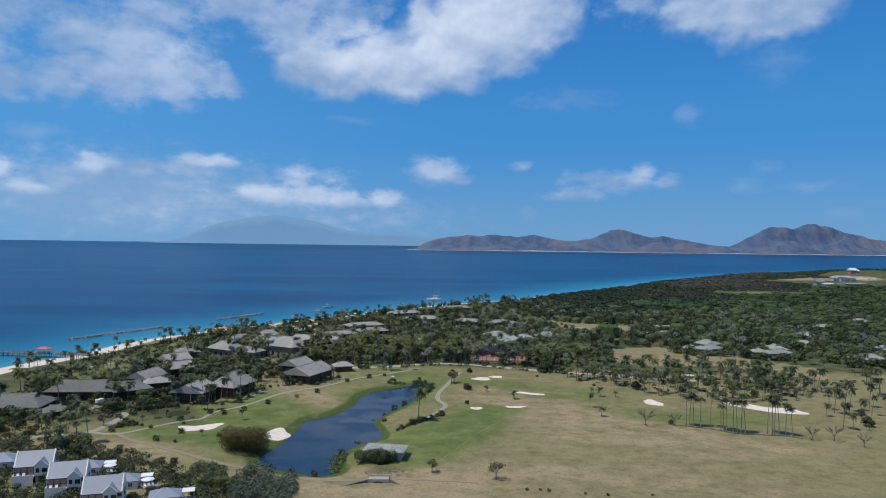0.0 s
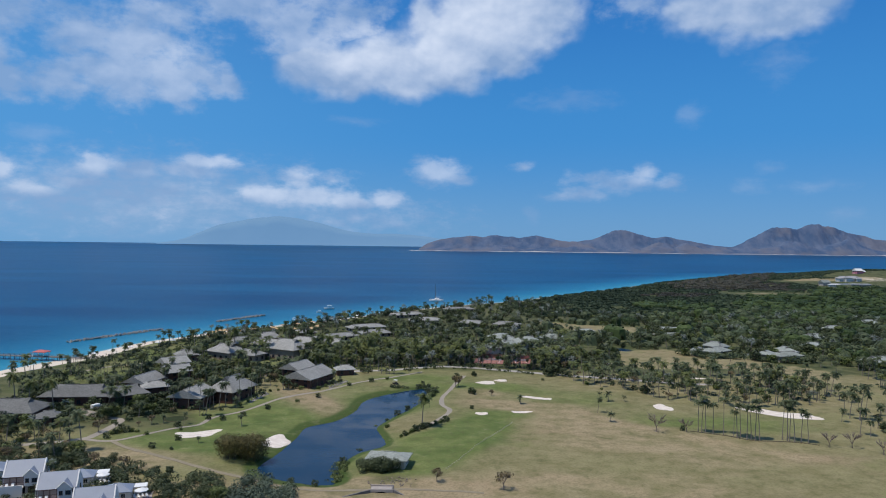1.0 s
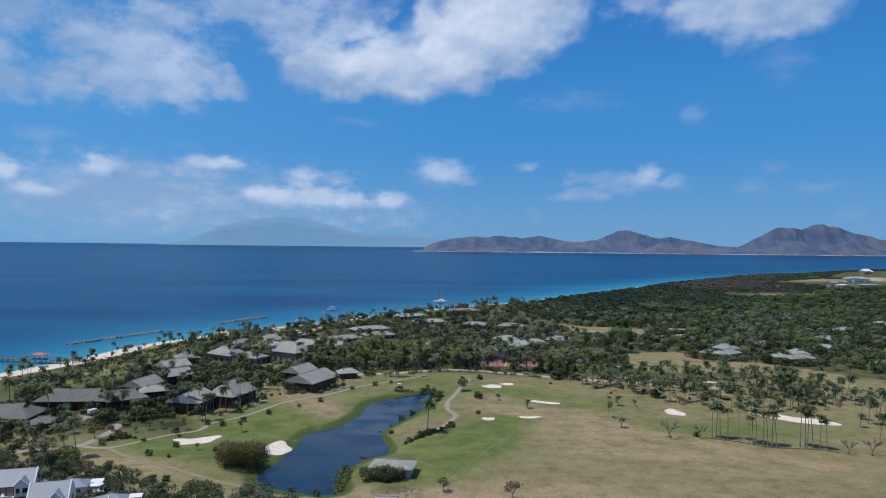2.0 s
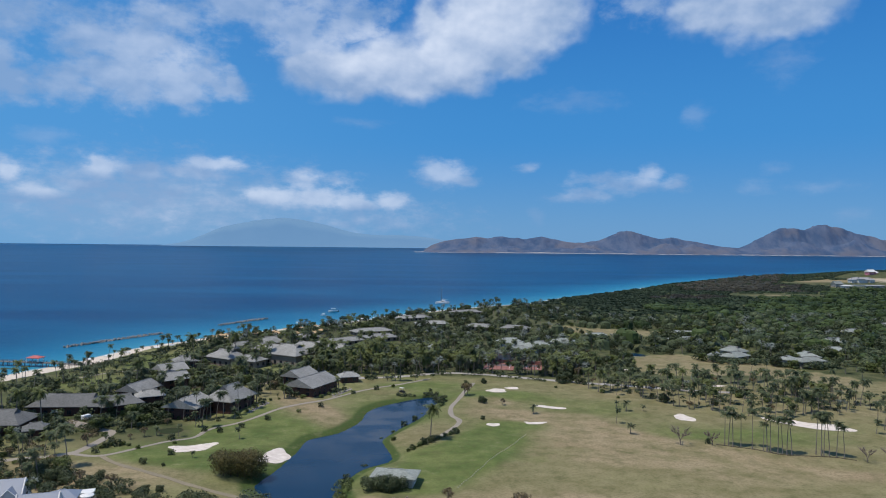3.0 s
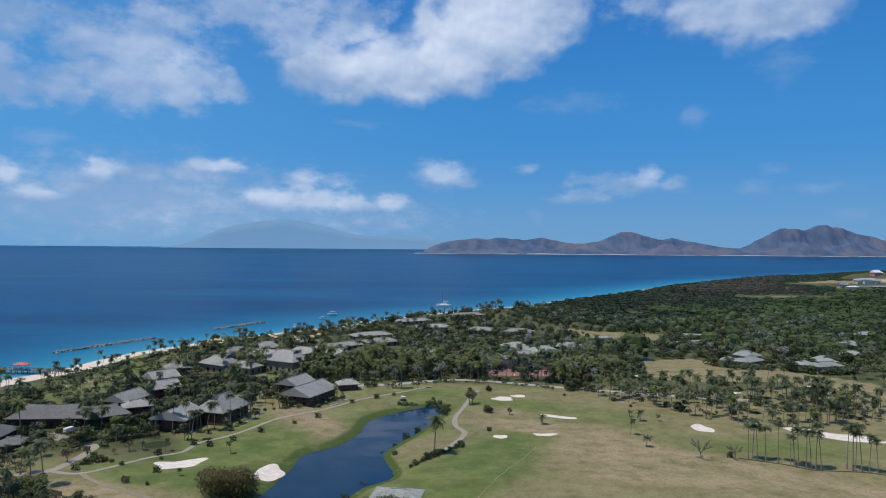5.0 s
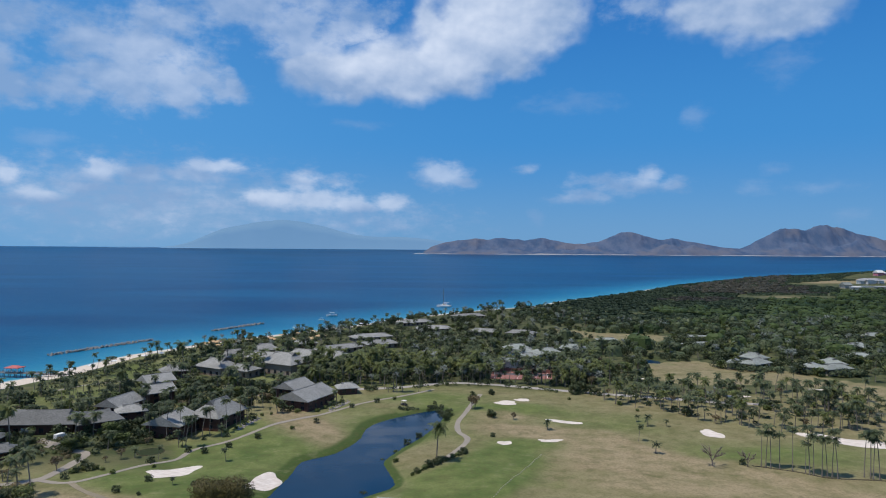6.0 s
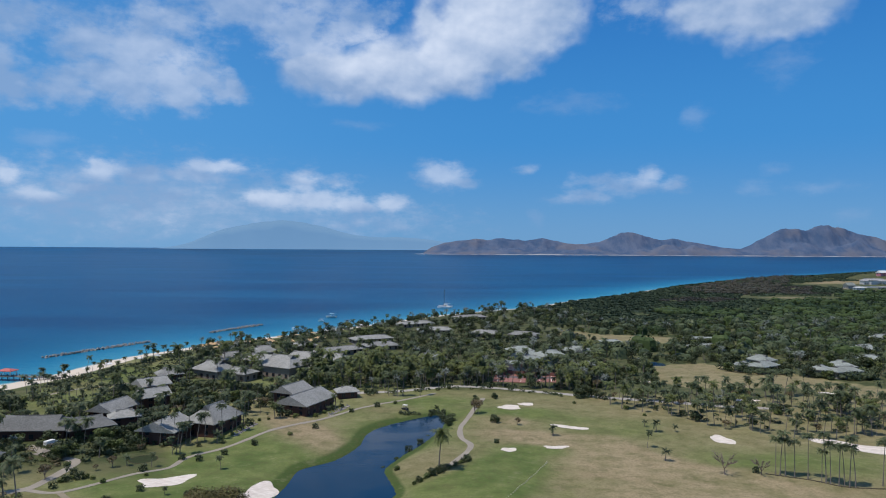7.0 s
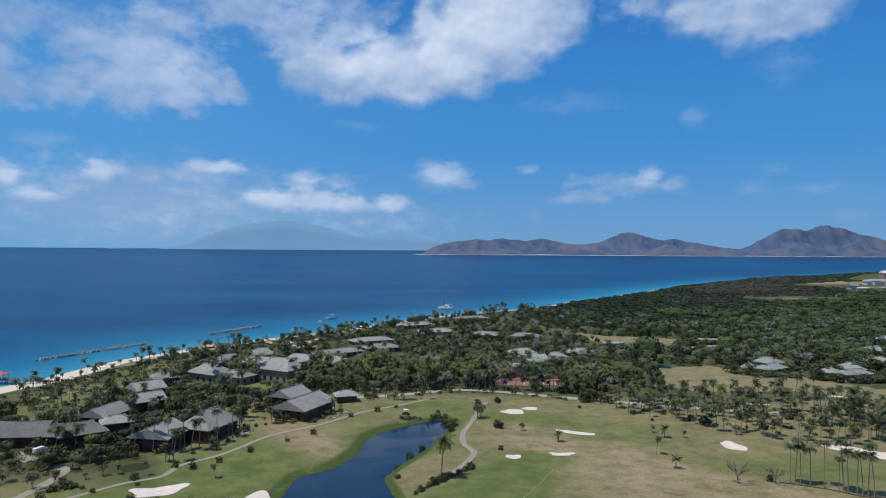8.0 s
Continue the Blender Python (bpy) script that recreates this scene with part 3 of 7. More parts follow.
def build_ground():
    xs = axis((-900, -260, 40), (-260, -135, 4), (-135, 140, 1.25), (140, 260, 4), (260, 1000, 14), (1000, 2600, 80))
    ys = axis((-500, 90, 30), (90, 140, 5), (140, 310, 1.25), (310, 520, 3), (520, 1400, 14), (1400, 2800, 60))
    me, x, y, z = sheet("ground", xs, ys, land, GROUND)
    LAND_GRID.update(xs=xs, ys=ys, z=z)
    d, side = line_distance(x, y, SHORE)
    s = d * side
    green = 0.27 + 0.75 * blob(x, y, -58.6, 224.2, 17, 34, -12) + 0.55 * blob(x, y, -72.5, 206.3, 22, 14) + 1.35 * blob(x, y, 5.0, 212, 7.5, 27, -24) + 0.5 * blob(x, y, -4, 205, 8, 26, -20)
    green += 0.5 * blob(x, y, 20.7, 284.4, 18, 9) + 0.45 * blob(x, y, 28.8, 241.6, 11, 6) + 0.4 * blob(x, y, -10.2, 303.2, 22, 8) + 0.28 * blob(x, y, 46.5, 262.2, 28, 16)
    dp, _ = line_distance(x, y, POND_LINE)
    wet_side = inside(x, y, POND_LINE) | (dp < 12)
    lush = np.where(inside(x, y, POND_LINE), 1.0, smooth(-dp, -(4.2 + 2.4 * ripples(x, y, 30, 9) + 3.2 * (x < -24 - 0.12 * (260 - y))), -0.6)) * wet_side
    green += 0.3 * np.exp(-dp / 8) + 0.1 * smooth(-x, -10, 40) * smooth(y, 200, 240) + 0.3 * blob(x, y, 93.3, 232.1, 40, 12)
    green -= 0.75 * blob(x, y, -47, 254, 10, 26, 32) + 0.75 * blob(x, y, -20, 168, 30, 10) + 0.8 * blob(x, y, -86, 190, 18, 9) + 0.5 * blob(x, y, -40, 160, 40, 9) + 0.4 * blob(x, y, 30.9, 252.2, 16, 6) + TAN(x, y)
    resort = smooth(-x - 0.55 * (y - 215), 62, 78) * smooth(y, 190, 235) * smooth(-x, 40, 70)
    resort = np.maximum(resort, smooth(y, 300, 330)) * smooth(s, 4, 30)
    green += 0.12 * resort
    scrub = 0.72 * resort + 0.75 * smooth(y - 0.25 * x, 410, 520) * smooth(x, -40, 60)
    for loop in LAWNS:
        scrub -= 1.4 * inside(x, y, np.array(loop))
        green -= 0.2 * inside(x, y, np.array(loop))
    for cx, cy, rx, ry in ((83.1, 521.4, 20, 8), (119.4, 479.5, 46, 12), (-151.7, 379.2, 14, 30), (-62.3, 518.9, 18, 12), (-141, 292, 18, 26), (-150, 325, 12, 22), (-52, 330, 40, 6), (385, 850, 62, 30), (560, 1075, 90, 42), (220, 572, 20, 24), (625.6, 1064.8, 50, 22)):
        scrub -= 1.1 * blob(x, y, cx, cy, rx, ry, -12)
    green -= 1.0 * (blob(x, y, 385, 850, 62, 30) + blob(x, y, 560, 1075, 90, 42) + blob(x, y, 220, 575, 20, 22))
    scrub += 0.4 * inside(x, y, np.array([(56, 296), (72, 284), (86, 268), (100, 262), (122, 258), (160, 272), (200, 300), (150, 305), (107, 322), (70, 322)])) * (0.6 + ripples(x, y, 18, 41))
    # darker ground here: bare soil, and the slope's shade put into the colour
    scrub += 0.6 * blob(x, y, -14, 175.5, 9, 5) + 0.4 * blob(x, y, -32, 167, 18, 4)
    scrub += 0.35 * smooth(-x, 70, 84) * smooth(-y, -192, -176)
    wide = 9 * smooth(-y, -430, -330)
    sand = 1.2 * smooth(wide - s, -16, -7) + 0.5 * blob(x, y, 640, 1050, 60, 60)
    zones = np.stack([np.clip(green, 0, 1), np.clip(sand, 0, 1), np.clip(scrub, 0, 1), np.clip(lush, 0, 1)], -1).reshape(-1).astype(np.float32)
    me.attributes.new("zones", "FLOAT_COLOR", "POINT").data.foreach_set("color", zones)
    tagged(new("ground", me), "dry tan and green golf grass sloping to a sandy shore", "ground", kind="structure")


def build_sea():
    xs = axis((-4950, -700, 85), (-700, 200, 14), (200, 1400, 40), (1400, 4950, 120))
    ys = axis((-1000, 100, 100), (100, 800, 14), (800, 1600, 30), (1600, 4950, 60))

    def level(x, y):
        return 38.0 * np.clip((y - 3600) / 1350, 0, 1) ** 2

    me, x, y, z = sheet("sea", xs, ys, level, SEA)
    d, side = line_distance(x, y, SHORE)
    shoal = np.clip(np.where(side > 0, 1.0, np.exp(-d / 70.0)), 0, 1)
    me.attributes.new("shoal", "FLOAT", "POINT").data.foreach_set("value", shoal.reshape(-1).astype(np.float32))
    tagged(new("sea", me), "deep blue sea turning turquoise along the beach", "sea", kind="structure")


build_ground()
build_sea()


def flat_loop(name, loop, z, mat, label, category, kind="structure"):
    bm = bmesh.new()
    face = bm.faces.new([bm.verts.new((px, py, z)) for px, py in loop])
    bmesh.ops.triangulate(bm, faces=[face])
    ob = part(name, bm, mat)
    return tagged(ob, label, category, kind=kind)


flat_loop("pond_water", POND_LINE, POND_LEVEL, POND, "dark blue still water of a golf course pond", "pond")
for cx, cy, rx, ry in FAR_PONDS:
    flat_loop("pond_water", [(cx + 1.2 * rx * math.cos(a), cy + 1.2 * ry * math.sin(a)) for a in np.linspace(0, 6.28, 24, endpoint=False)], 0.95, POND,
              "small blue pond among trees", "pond")


def ribbon(name, points, width, mat, label, category, lift=0.06):
    """A path laid on the ground, slightly proud, with a skirt at its edges."""
    line = spline(points, 1.6)
    verts, faces = [], []
    for i, p in enumerate(line):
        a, b = line[max(i - 1, 0)], line[min(i + 1, len(line) - 1)]
        t = (b - a) / (np.linalg.norm(b - a) + 1e-9)
        side = np.array([-t[1], t[0]])
        w = width / 2 * (1 + 0.08 * math.sin(i * 0.9) + 0.05 * math.sin(i * 2.3))
        for k in (-1, -0.97, 0, 0.97, 1):
            q = p + side * k * w
            verts.append((q[0], q[1], land_at(*q) + (lift if abs(k) < 0.99 else -0.15)))
        if i:
            for k in range(4):
                j = i * 5 + k
                faces.append((j - 5, j - 4, j + 1, j))
    ob = new(name, mesh_of(name, verts, faces, mat))
    return tagged(ob, label, category, kind="structure")


PATHS = [
    ([(8.3, 309.3), (4.2, 291.1), (2.1, 280.5), (-1, 266.7), (-1, 254.2), (1.6, 245.9), (-1, 235.4), (-5, 226.9), (-8.1, 221.6)], 1.75),
    ([(-104.2, 206.4), (-96.3, 204.6), (-90.4, 209.9), (-84.5, 218.2), (-77.6, 223.6), (-75.7, 232.9), (-67.7, 242.5), (-60.8, 255.1), (-48.8, 272.2), (-36.7, 291.5), (-22.5, 304.8), (-10.2, 318)], 1.5),
    ([(-118.3, 234.6), (-109.4, 230.8), (-103.4, 226.9), (-103.3, 212.5), (-106.2, 205.3), (-124.8, 197.7)], 2.6),
    ([(-160.4, 300.7), (-152.9, 319.7), (-139.2, 332.8), (-127.6, 350.1)], 1.8), ([(-97.2, 308.8), (-87.2, 301.9), (-77.2, 304.4), (-63.1, 313.4)], 1.8),
    ([(-127, 241.5), (-124, 240.3), (-117.5, 236.2), (-113, 233.6), (-109.8, 231.5)], 3.2),
]
for line, width in PATHS:
    ribbon("cart_path", line, width, PATH, "pale grey concrete golf cart path", "path")
for line, width in (([(-96.3, 205.6), (-88.3, 198.7), (-75.4, 190.8), (-59.4, 181), (-47.4, 175.2), (-36.3, 169.3), (-25.2, 167.5), (-11.1, 168.8)], 1.4), ([(-11.1, 168.8), (2.1, 168.1), (9, 166.8)], 1.0)):
    ribbon("dirt_track", line, width, DIRT, "worn brown dirt cart track", "path")
ribbon("road", [(-61.1, 311.4), (-48, 314.1), (-26.6, 320.4), (-5.1, 330.9), (17.7, 326.7), (38.4, 319.1), (58.2, 311.5), (79.2, 303.9), (115.1, 294.7)], 3.6, ROAD, "pale paved access road beside palms", "road")
ribbon("road", [(481.8, 729.9), (454.6, 666.6), (421.9, 604)], 7.0, ROAD, "grey asphalt road through scrub", "road")


def bunker(cx, cy, a, b, turn, pinch):
    """A bowl of sand with an uneven lip."""
    c, s = math.cos(radians(turn)), math.sin(radians(turn))
    bm = bmesh.new()
    rings = []
    for r in (1.0, 0.8, 0.45):
        row = []
        for k in range(40):
            t = 6.2832 * k / 40
            w = r * (1 + 0.10 * math.sin(3 * t + cx) + 0.07 * math.sin(5 * t + cy))
            u, v = a * w * math.cos(t), b * w * math.sin(t) * (1 - pinch * math.exp(-(2.2 * math.cos(t) + 0.3) ** 2))
            v += pinch * b * 0.8 * math.cos(2 * t) * (1 if r == 1.0 else r)
            x, y = cx + u * c - v * s, cy + u * s + v * c
            row.append(bm.verts.new((x, y, land_at(x, y) + (0.03 if r == 1.0 else 0.10))))
        rings.append(row)
    for lo, hi in zip(rings, rings[1:]):
        for k in range(40):
            bm.faces.new((lo[k], lo[(k + 1) % 40], hi[(k + 1) % 40], hi[k]))
    bm.faces.new(rings[-1])
    ob = part("sand_bunker", bm, SAND)
    return tagged(ob, "shallow bunker of pale raked sand in the fairway", "bunker", "golf bunkers")


for row in BUNKERS:
    bunker(*row)


# ---- the land across the water ----
def hills(name, ridge_line, spurs, depth, x0, x1, y0, y1, base, mat, label, step, rough, seed):
    """A range: a skyline of (x, height) along its middle, with lower spurs before it."""
    xs, ys = axis((x0, x1, step)), axis((y0, y1, step))
    mid = (y0 + y1) / 2
    lx, lh = np.array(ridge_line, float).T

    def shape(x, y):
        wob = np.array([noise.fractal(Vector((px * rough, py * rough, seed)), 0.9, 2.1, 5) for px, py in zip(x.ravel(), y.ravel())]).reshape(x.shape)
        fine = np.array([noise.ridged_multi_fractal(Vector((px * rough * 1.3, py * rough * 0.9, seed + 9)), 1.0, 2.0, 4, 1.0, 2.0) for px, py in zip(x.ravel(), y.ravel())]).reshape(x.shape)
        h = np.interp(x + 10 * wob, lx, lh)
        r = np.abs(y - mid) / depth
        z = h * np.exp(-1.5 * r ** 1.4) * (1.17 + 0.10 * wob)
        for cx, cy, ph, w, d in spurs:
            z = np.maximum(z, ph * np.exp(-np.hypot((x - cx) / w, (y - cy) / d) ** 1.5) * (1 + 0.1 * wob))
        z = z * (1 - 0.2 * np.minimum(r * 2.5 + 0.12, 1) * (fine - 1.0))
        edge = smooth(y, y0, y0 + 40)
        return base + np.maximum(z, -2 + 2 * edge) * edge - 3 * (1 - edge)

    me, *_ = sheet(name, xs, ys, shape, mat)
    return tagged(new(name, me), label, "hills", kind="structure")


K = 4560 / 1230.6
SKYLINE = [(735, 0), (752, 34), (775, 62), (800, 74), (830, 82), (850, 76), (876, 86), (910, 78), (945, 88), (968, 76), (990, 60), (1020, 58), (1045, 72), (1066, 100), (1082, 126), (1094, 132), (1108, 120), (1130, 98), (1150, 86), (1172, 92),
           (1200, 76), (1230, 58), (1262, 44), (1290, 38), (1312, 62), (1335, 110), (1352, 142), (1368, 154), (1388, 146), (1408, 152), (1432, 172), (1452, 166), (1476, 150), (1505, 118), (1535, 92), (1575, 76), (1640, 92), (1720, 40), (1760, 0)]
SPURS = [(1150, 4420, 74, 110, 90), (1195, 4410, 66, 120, 80), (1240, 4400, 40, 160, 70), (880, 4420, 44, 160, 80), (1010, 4410, 36, 200, 70), (1380, 4430, 84, 170, 90), (1470, 4420, 92, 190, 80), (1330, 4400, 40, 120, 60)]
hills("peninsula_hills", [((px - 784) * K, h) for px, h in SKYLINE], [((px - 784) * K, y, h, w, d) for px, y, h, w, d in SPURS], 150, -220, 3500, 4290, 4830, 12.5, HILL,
      "dry volcanic hills across the strait, coloured blue-grey with haze", 11, 0.008, 2.0)
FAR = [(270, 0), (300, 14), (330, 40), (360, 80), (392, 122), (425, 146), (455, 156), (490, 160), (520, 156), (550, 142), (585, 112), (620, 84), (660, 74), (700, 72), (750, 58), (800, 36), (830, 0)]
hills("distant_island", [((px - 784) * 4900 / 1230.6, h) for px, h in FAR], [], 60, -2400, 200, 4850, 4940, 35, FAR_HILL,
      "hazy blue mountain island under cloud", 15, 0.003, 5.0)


# ---- houses ----
def hip_roof(w, d, z0, rise, over=0.8, gable=0.0, thick=0.22):
    """A hipped roof, ridge along x; gable: how far up the hips are cut off by small gables (0 to 1)."""
    bm = bmesh.new()
    a, b = w / 2 + over, d / 2 + over
    r = max(a - b * (1 - gable), 0.05)
    lo = [bm.verts.new(p) for p in ((-a, -b, z0), (a, -b, z0), (a, b, z0), (-a, b, z0))]
    ridge = [bm.verts.new((-r, 0, z0 + rise)), bm.verts.new((r, 0, z0 + rise))]
    if gable > 0.99:
        ridge[0].co.x, ridge[1].co.x = -a, a
    bm.faces.new((lo[0], lo[1], ridge[1], ridge[0]))
    bm.faces.new((lo[2], lo[3], ridge[0], ridge[1]))
    bm.faces.new((lo[1], lo[2], ridge[1]))
    bm.faces.new((lo[3], lo[0], ridge[0]))
    base = [bm.verts.new((v.co.x, v.co.y, z0 - thick)) for v in lo]
    for k in range(4):
        bm.faces.new((lo[k], base[k], base[(k + 1) % 4], lo[(k + 1) % 4]))
    bm.faces.new(base[::-1])
    return bm


def walls(w, d, h, thick=0.3):
    """Four outer walls with a floor slab, open above."""
    bm = bmesh.new()
    block(bm, -w / 2, w / 2, -d / 2, -d / 2 + thick, 0, h)
    block(bm, -w / 2, w / 2, d / 2 - thick, d / 2, 0, h)
    block(bm, -w / 2, -w / 2 + thick, -d / 2 + thick, d / 2 - thick, 0, h)
    block(bm, w / 2 - thick, w / 2, -d / 2 + thick, d / 2 - thick, 0, h)
    return bm


def window(parent, x, y, z, w, h, face, frame_mat, name="window"):
    """A framed pane with a sill, on the wall whose outward direction is face (degrees)."""
    m = pose(x, y, z, 0, 0, face)
    bm = bmesh.new()
    for a in ((-w / 2 - 0.08, -w / 2, 0, h), (w / 2, w / 2 + 0.08, 0, h), (-w / 2 - 0.08, w / 2 + 0.08, h, h + 0.08), (-w / 2 - 0.08, w / 2 + 0.08, -0.08, 0), (-0.03, 0.03, 0, h)):
        block(bm, a[0], a[1], -0.07, 0.02, a[2], a[3])
    fr = part(name, bm, frame_mat, parent)
    fr.matrix_basis = m
    part("pane", box(-w / 2, w / 2, -0.04, 0.0, 0, h), GLASS, fr)
    part("sill", box(-w / 2 - 0.15, w / 2 + 0.15, -0.18, 0.02, -0.16, -0.08), frame_mat, fr)
    return fr


def wing(house, x, y, turn, w, d, h, rise, wall_mat, roof_mat, over=0.9, gable=0.25, storeys=2, balcony=True, windows=True, trim=TRIM):
    """One block of a house: walls, roof with ridge cap, windows and balconies."""
    m = pose(x, y, 0, 0, 0, turn)
    body = part("wall", walls(w, d, h), wall_mat, house)
    body.matrix_basis = m
    roof = part("roof", hip_roof(w, d, h, rise, over, gable), roof_mat, house)
    roof.matrix_basis = m
    a, b = w / 2 + over, d / 2 + over
    r = a if gable > 0.99 else max(a - b * (1 - gable), 0.05)
    part("ridge_cap", tube(bmesh.new(), [(-r, 0, h + rise + 0.03), (r, 0, h + rise + 0.03)], [0.14, 0.14], 6), roof_mat, roof)
    if 0.01 < gable < 0.99:
        for s in (-1, 1):
            bm = bmesh.new()
            x0 = s * (a - b * (1 - gable) * 0.70)
            lift, half = rise * 0.62, b * 0.34
            v = [bm.verts.new(p) for p in ((x0, -half, h + lift), (x0, half, h + lift), (x0, 0, h + rise + 0.25), (s * r * 0.6, 0, h + rise + 0.05))]
            bm.faces.new(v[:3]), bm.faces.new((v[0], v[2], v[3])), bm.faces.new((v[2], v[1], v[3]))
            part("gablet", bm, DARK_SHINGLE, roof, "small dark louvred gable")
    if windows:
        for f in range(storeys):
            zf = 0.9 + f * h / storeys
            n = max(2, int(w / 3.4))
            for k in range(n):
                px = -w / 2 + (k + 0.5) * w / n
                for s, face in ((-1, 0), (1, 180)):
                    window(body, px, s * d / 2, zf, 1.3, 1.35, face, trim)
            n = max(1, int(d / 3.8))
            for k in range(n):
                py = -d / 2 + (k + 0.5) * d / n
                for s, face in ((-1, -90), (1, 90)):
                    window(body, s * w / 2, py, zf, 1.2, 1.3, face, trim)
    if balcony:
        part("balcony", box(w / 2 + 0.01, w / 2 + 1.7, -d / 2, d / 2, h / 2 - 0.12, h / 2 + 0.05), wall_mat, house).matrix_basis = m
        bm = bmesh.new()
        block(bm, w / 2 + 1.55, w / 2 + 1.65, -d / 2, d / 2, h / 2 + 0.95, h / 2 + 1.03)
        for k in range(int(d / 0.9) + 1):
            y0 = -d / 2 + min(k * 0.9, d - 0.06)
            block(bm, w / 2 + 1.57, w / 2 + 1.63, y0, y0 + 0.06, h / 2 + 0.05, h / 2 + 0.95)
        part("railing", bm, trim, house, "slim balcony railing").matrix_basis = m
        for k in (-1, 0, 1):
            part("post", box(w / 2 + 1.5, w / 2 + 1.7, k * (d / 2 - 0.15) - 0.1, k * (d / 2 - 0.15) + 0.1, 0, h), wall_mat, house).matrix_basis = m
    return body


HOUSES = []


def house(name, label, x, y, turn, wings, wall_mat, roof_mat, group="", **more):
    z = min(land_at(x + a, y + b) for a in (-5, 0, 5) for b in (-5, 0, 5)) - 0.15
    h = thing(name, label, "house", pose(x, y, z, 0, 0, turn), group)
    for wx, wy, wt, w, d, hh, rise in wings:
        wing(h, wx, wy, wt, w, d, hh, rise, wall_mat, roof_mat, **more)
        c, s = math.cos(radians(turn)), math.sin(radians(turn))
        HOUSES.append((x + wx * c - wy * s, y + wx * s + wy * c, math.hypot(w, d) / 2 + 0.6))
    return h


COTTAGE = "two-storey dark timber cottage under a weathered grey shingle roof"
LOW = "low resort building with a broad grey shingle roof among palms"
# x, y, turn, wings
for x, y, turn, wings, gable in (
    (-88.7, 250.4, 80, [(0, 0, 0, 11.5, 11, 4.3, 2.7)], 1.0), (-77.9, 259.7, 72, [(0, 0, 0, 14, 10, 4.6, 4.3)], 0.15),
    (-55, 287, 68, [(0, 0, 0, 17.5, 12, 4.2, 2.9)], 1.0), (-62, 297.8, 66, [(0, 0, 0, 11, 8, 5.4, 2.4)], 1.0),
    (-119.6, 311.5, 48, [(0, 0, 0, 10, 8.6, 4.6, 2.4)], 1.0), (-110.6, 291.5, 44, [(0, 0, 0, 9, 7.6, 4.6, 2.4)], 1.0),
    (-114.8, 271, 78, [(0, 0, 0, 12, 8, 4.6, 2.4)], 1.0), (-107.8, 263.7, 30, [(0, 0, 0, 8, 6, 4.0, 1.8)], 0.1),
):
    house("cottage", COTTAGE, x, y, turn, wings, TIMBER, SHINGLE, "resort cottages", gable=gable, trim=TIMBER, balcony=x in (-77.9, -55))
for x, y, turn, wings in (
    (-129.3, 251.6, 5, [(0, 0, 0, 22, 11, 3.6, 3.0)]), (-113.6, 253.2, 40, [(0, 0, 0, 12, 9, 3.4, 2.6)]), (-139.6, 228.5, 4, [(0, 0, 0, 19, 12, 3.6, 3.2)]),
    (-123.6, 222.4, 30, [(0, 0, 0, 5.5, 5, 2.8, 1.6)]), (-107.6, 348, -30, [(0, 0, 0, 15, 11, 4.0, 3.2)]), (-94.6, 343.4, -25, [(0, 0, 0, 11, 8, 3.4, 2.0)]),
    (-78.5, 352.6, -28, [(0, 0, 0, 18, 13, 5.2, 4.2)]), (-91.8, 373, -22, [(0, 0, 0, 20, 9, 3.8, 2.6)]),
):
    if y > 405:  # the far ones are low bungalows
        wings = [(*w[:5], 2.8, 1.7) for w in wings]
    house("resort_building", LOW, x, y, turn, wings, TAN_WALL if y > 340 else TIMBER, DARK_SHINGLE if y < 275 else SHINGLE, "resort buildings", gable=0.18, storeys=1, balcony=False, trim=TIMBER)
for x, y, turn, wings in (
    (-75.7, 380.3, -24, [(0, 0, 0, 15, 9, 4.0, 2.8)]), (-109.9, 378.4, 40, [(0, 0, 0, 12, 9, 3.8, 2.8)]), (-100.1, 400.1, 30, [(0, 0, 0, 12, 10, 3.8, 2.8)]),
    (-59.4, 374.8, -20, [(0, 0, 0, 14, 9, 4.0, 2.8)]), (-43.9, 309.1, 20, [(0, 0, 0, 7, 6, 2.8, 1.6)]), (-123.5, 337.8, 34, [(0, 0, 0, 9, 8, 3.6, 2.4)]),
    (-63.7, 412.9, 42, [(0, 0, 0, 26, 9, 4.0, 2.6)]), (-43.3, 433.5, 24, [(0, 0, 0, 18, 11, 4.0, 3.0)]),
):
    if y > 405:  # the far ones are low bungalows
        wings = [(*w[:5], 2.8, 1.7) for w in wings]
    house("resort_building", LOW, x, y, turn, wings, TAN_WALL if y > 340 else TIMBER, DARK_SHINGLE if y < 275 else SHINGLE, "resort buildings", gable=0.18, storeys=1, balcony=False, trim=TIMBER)
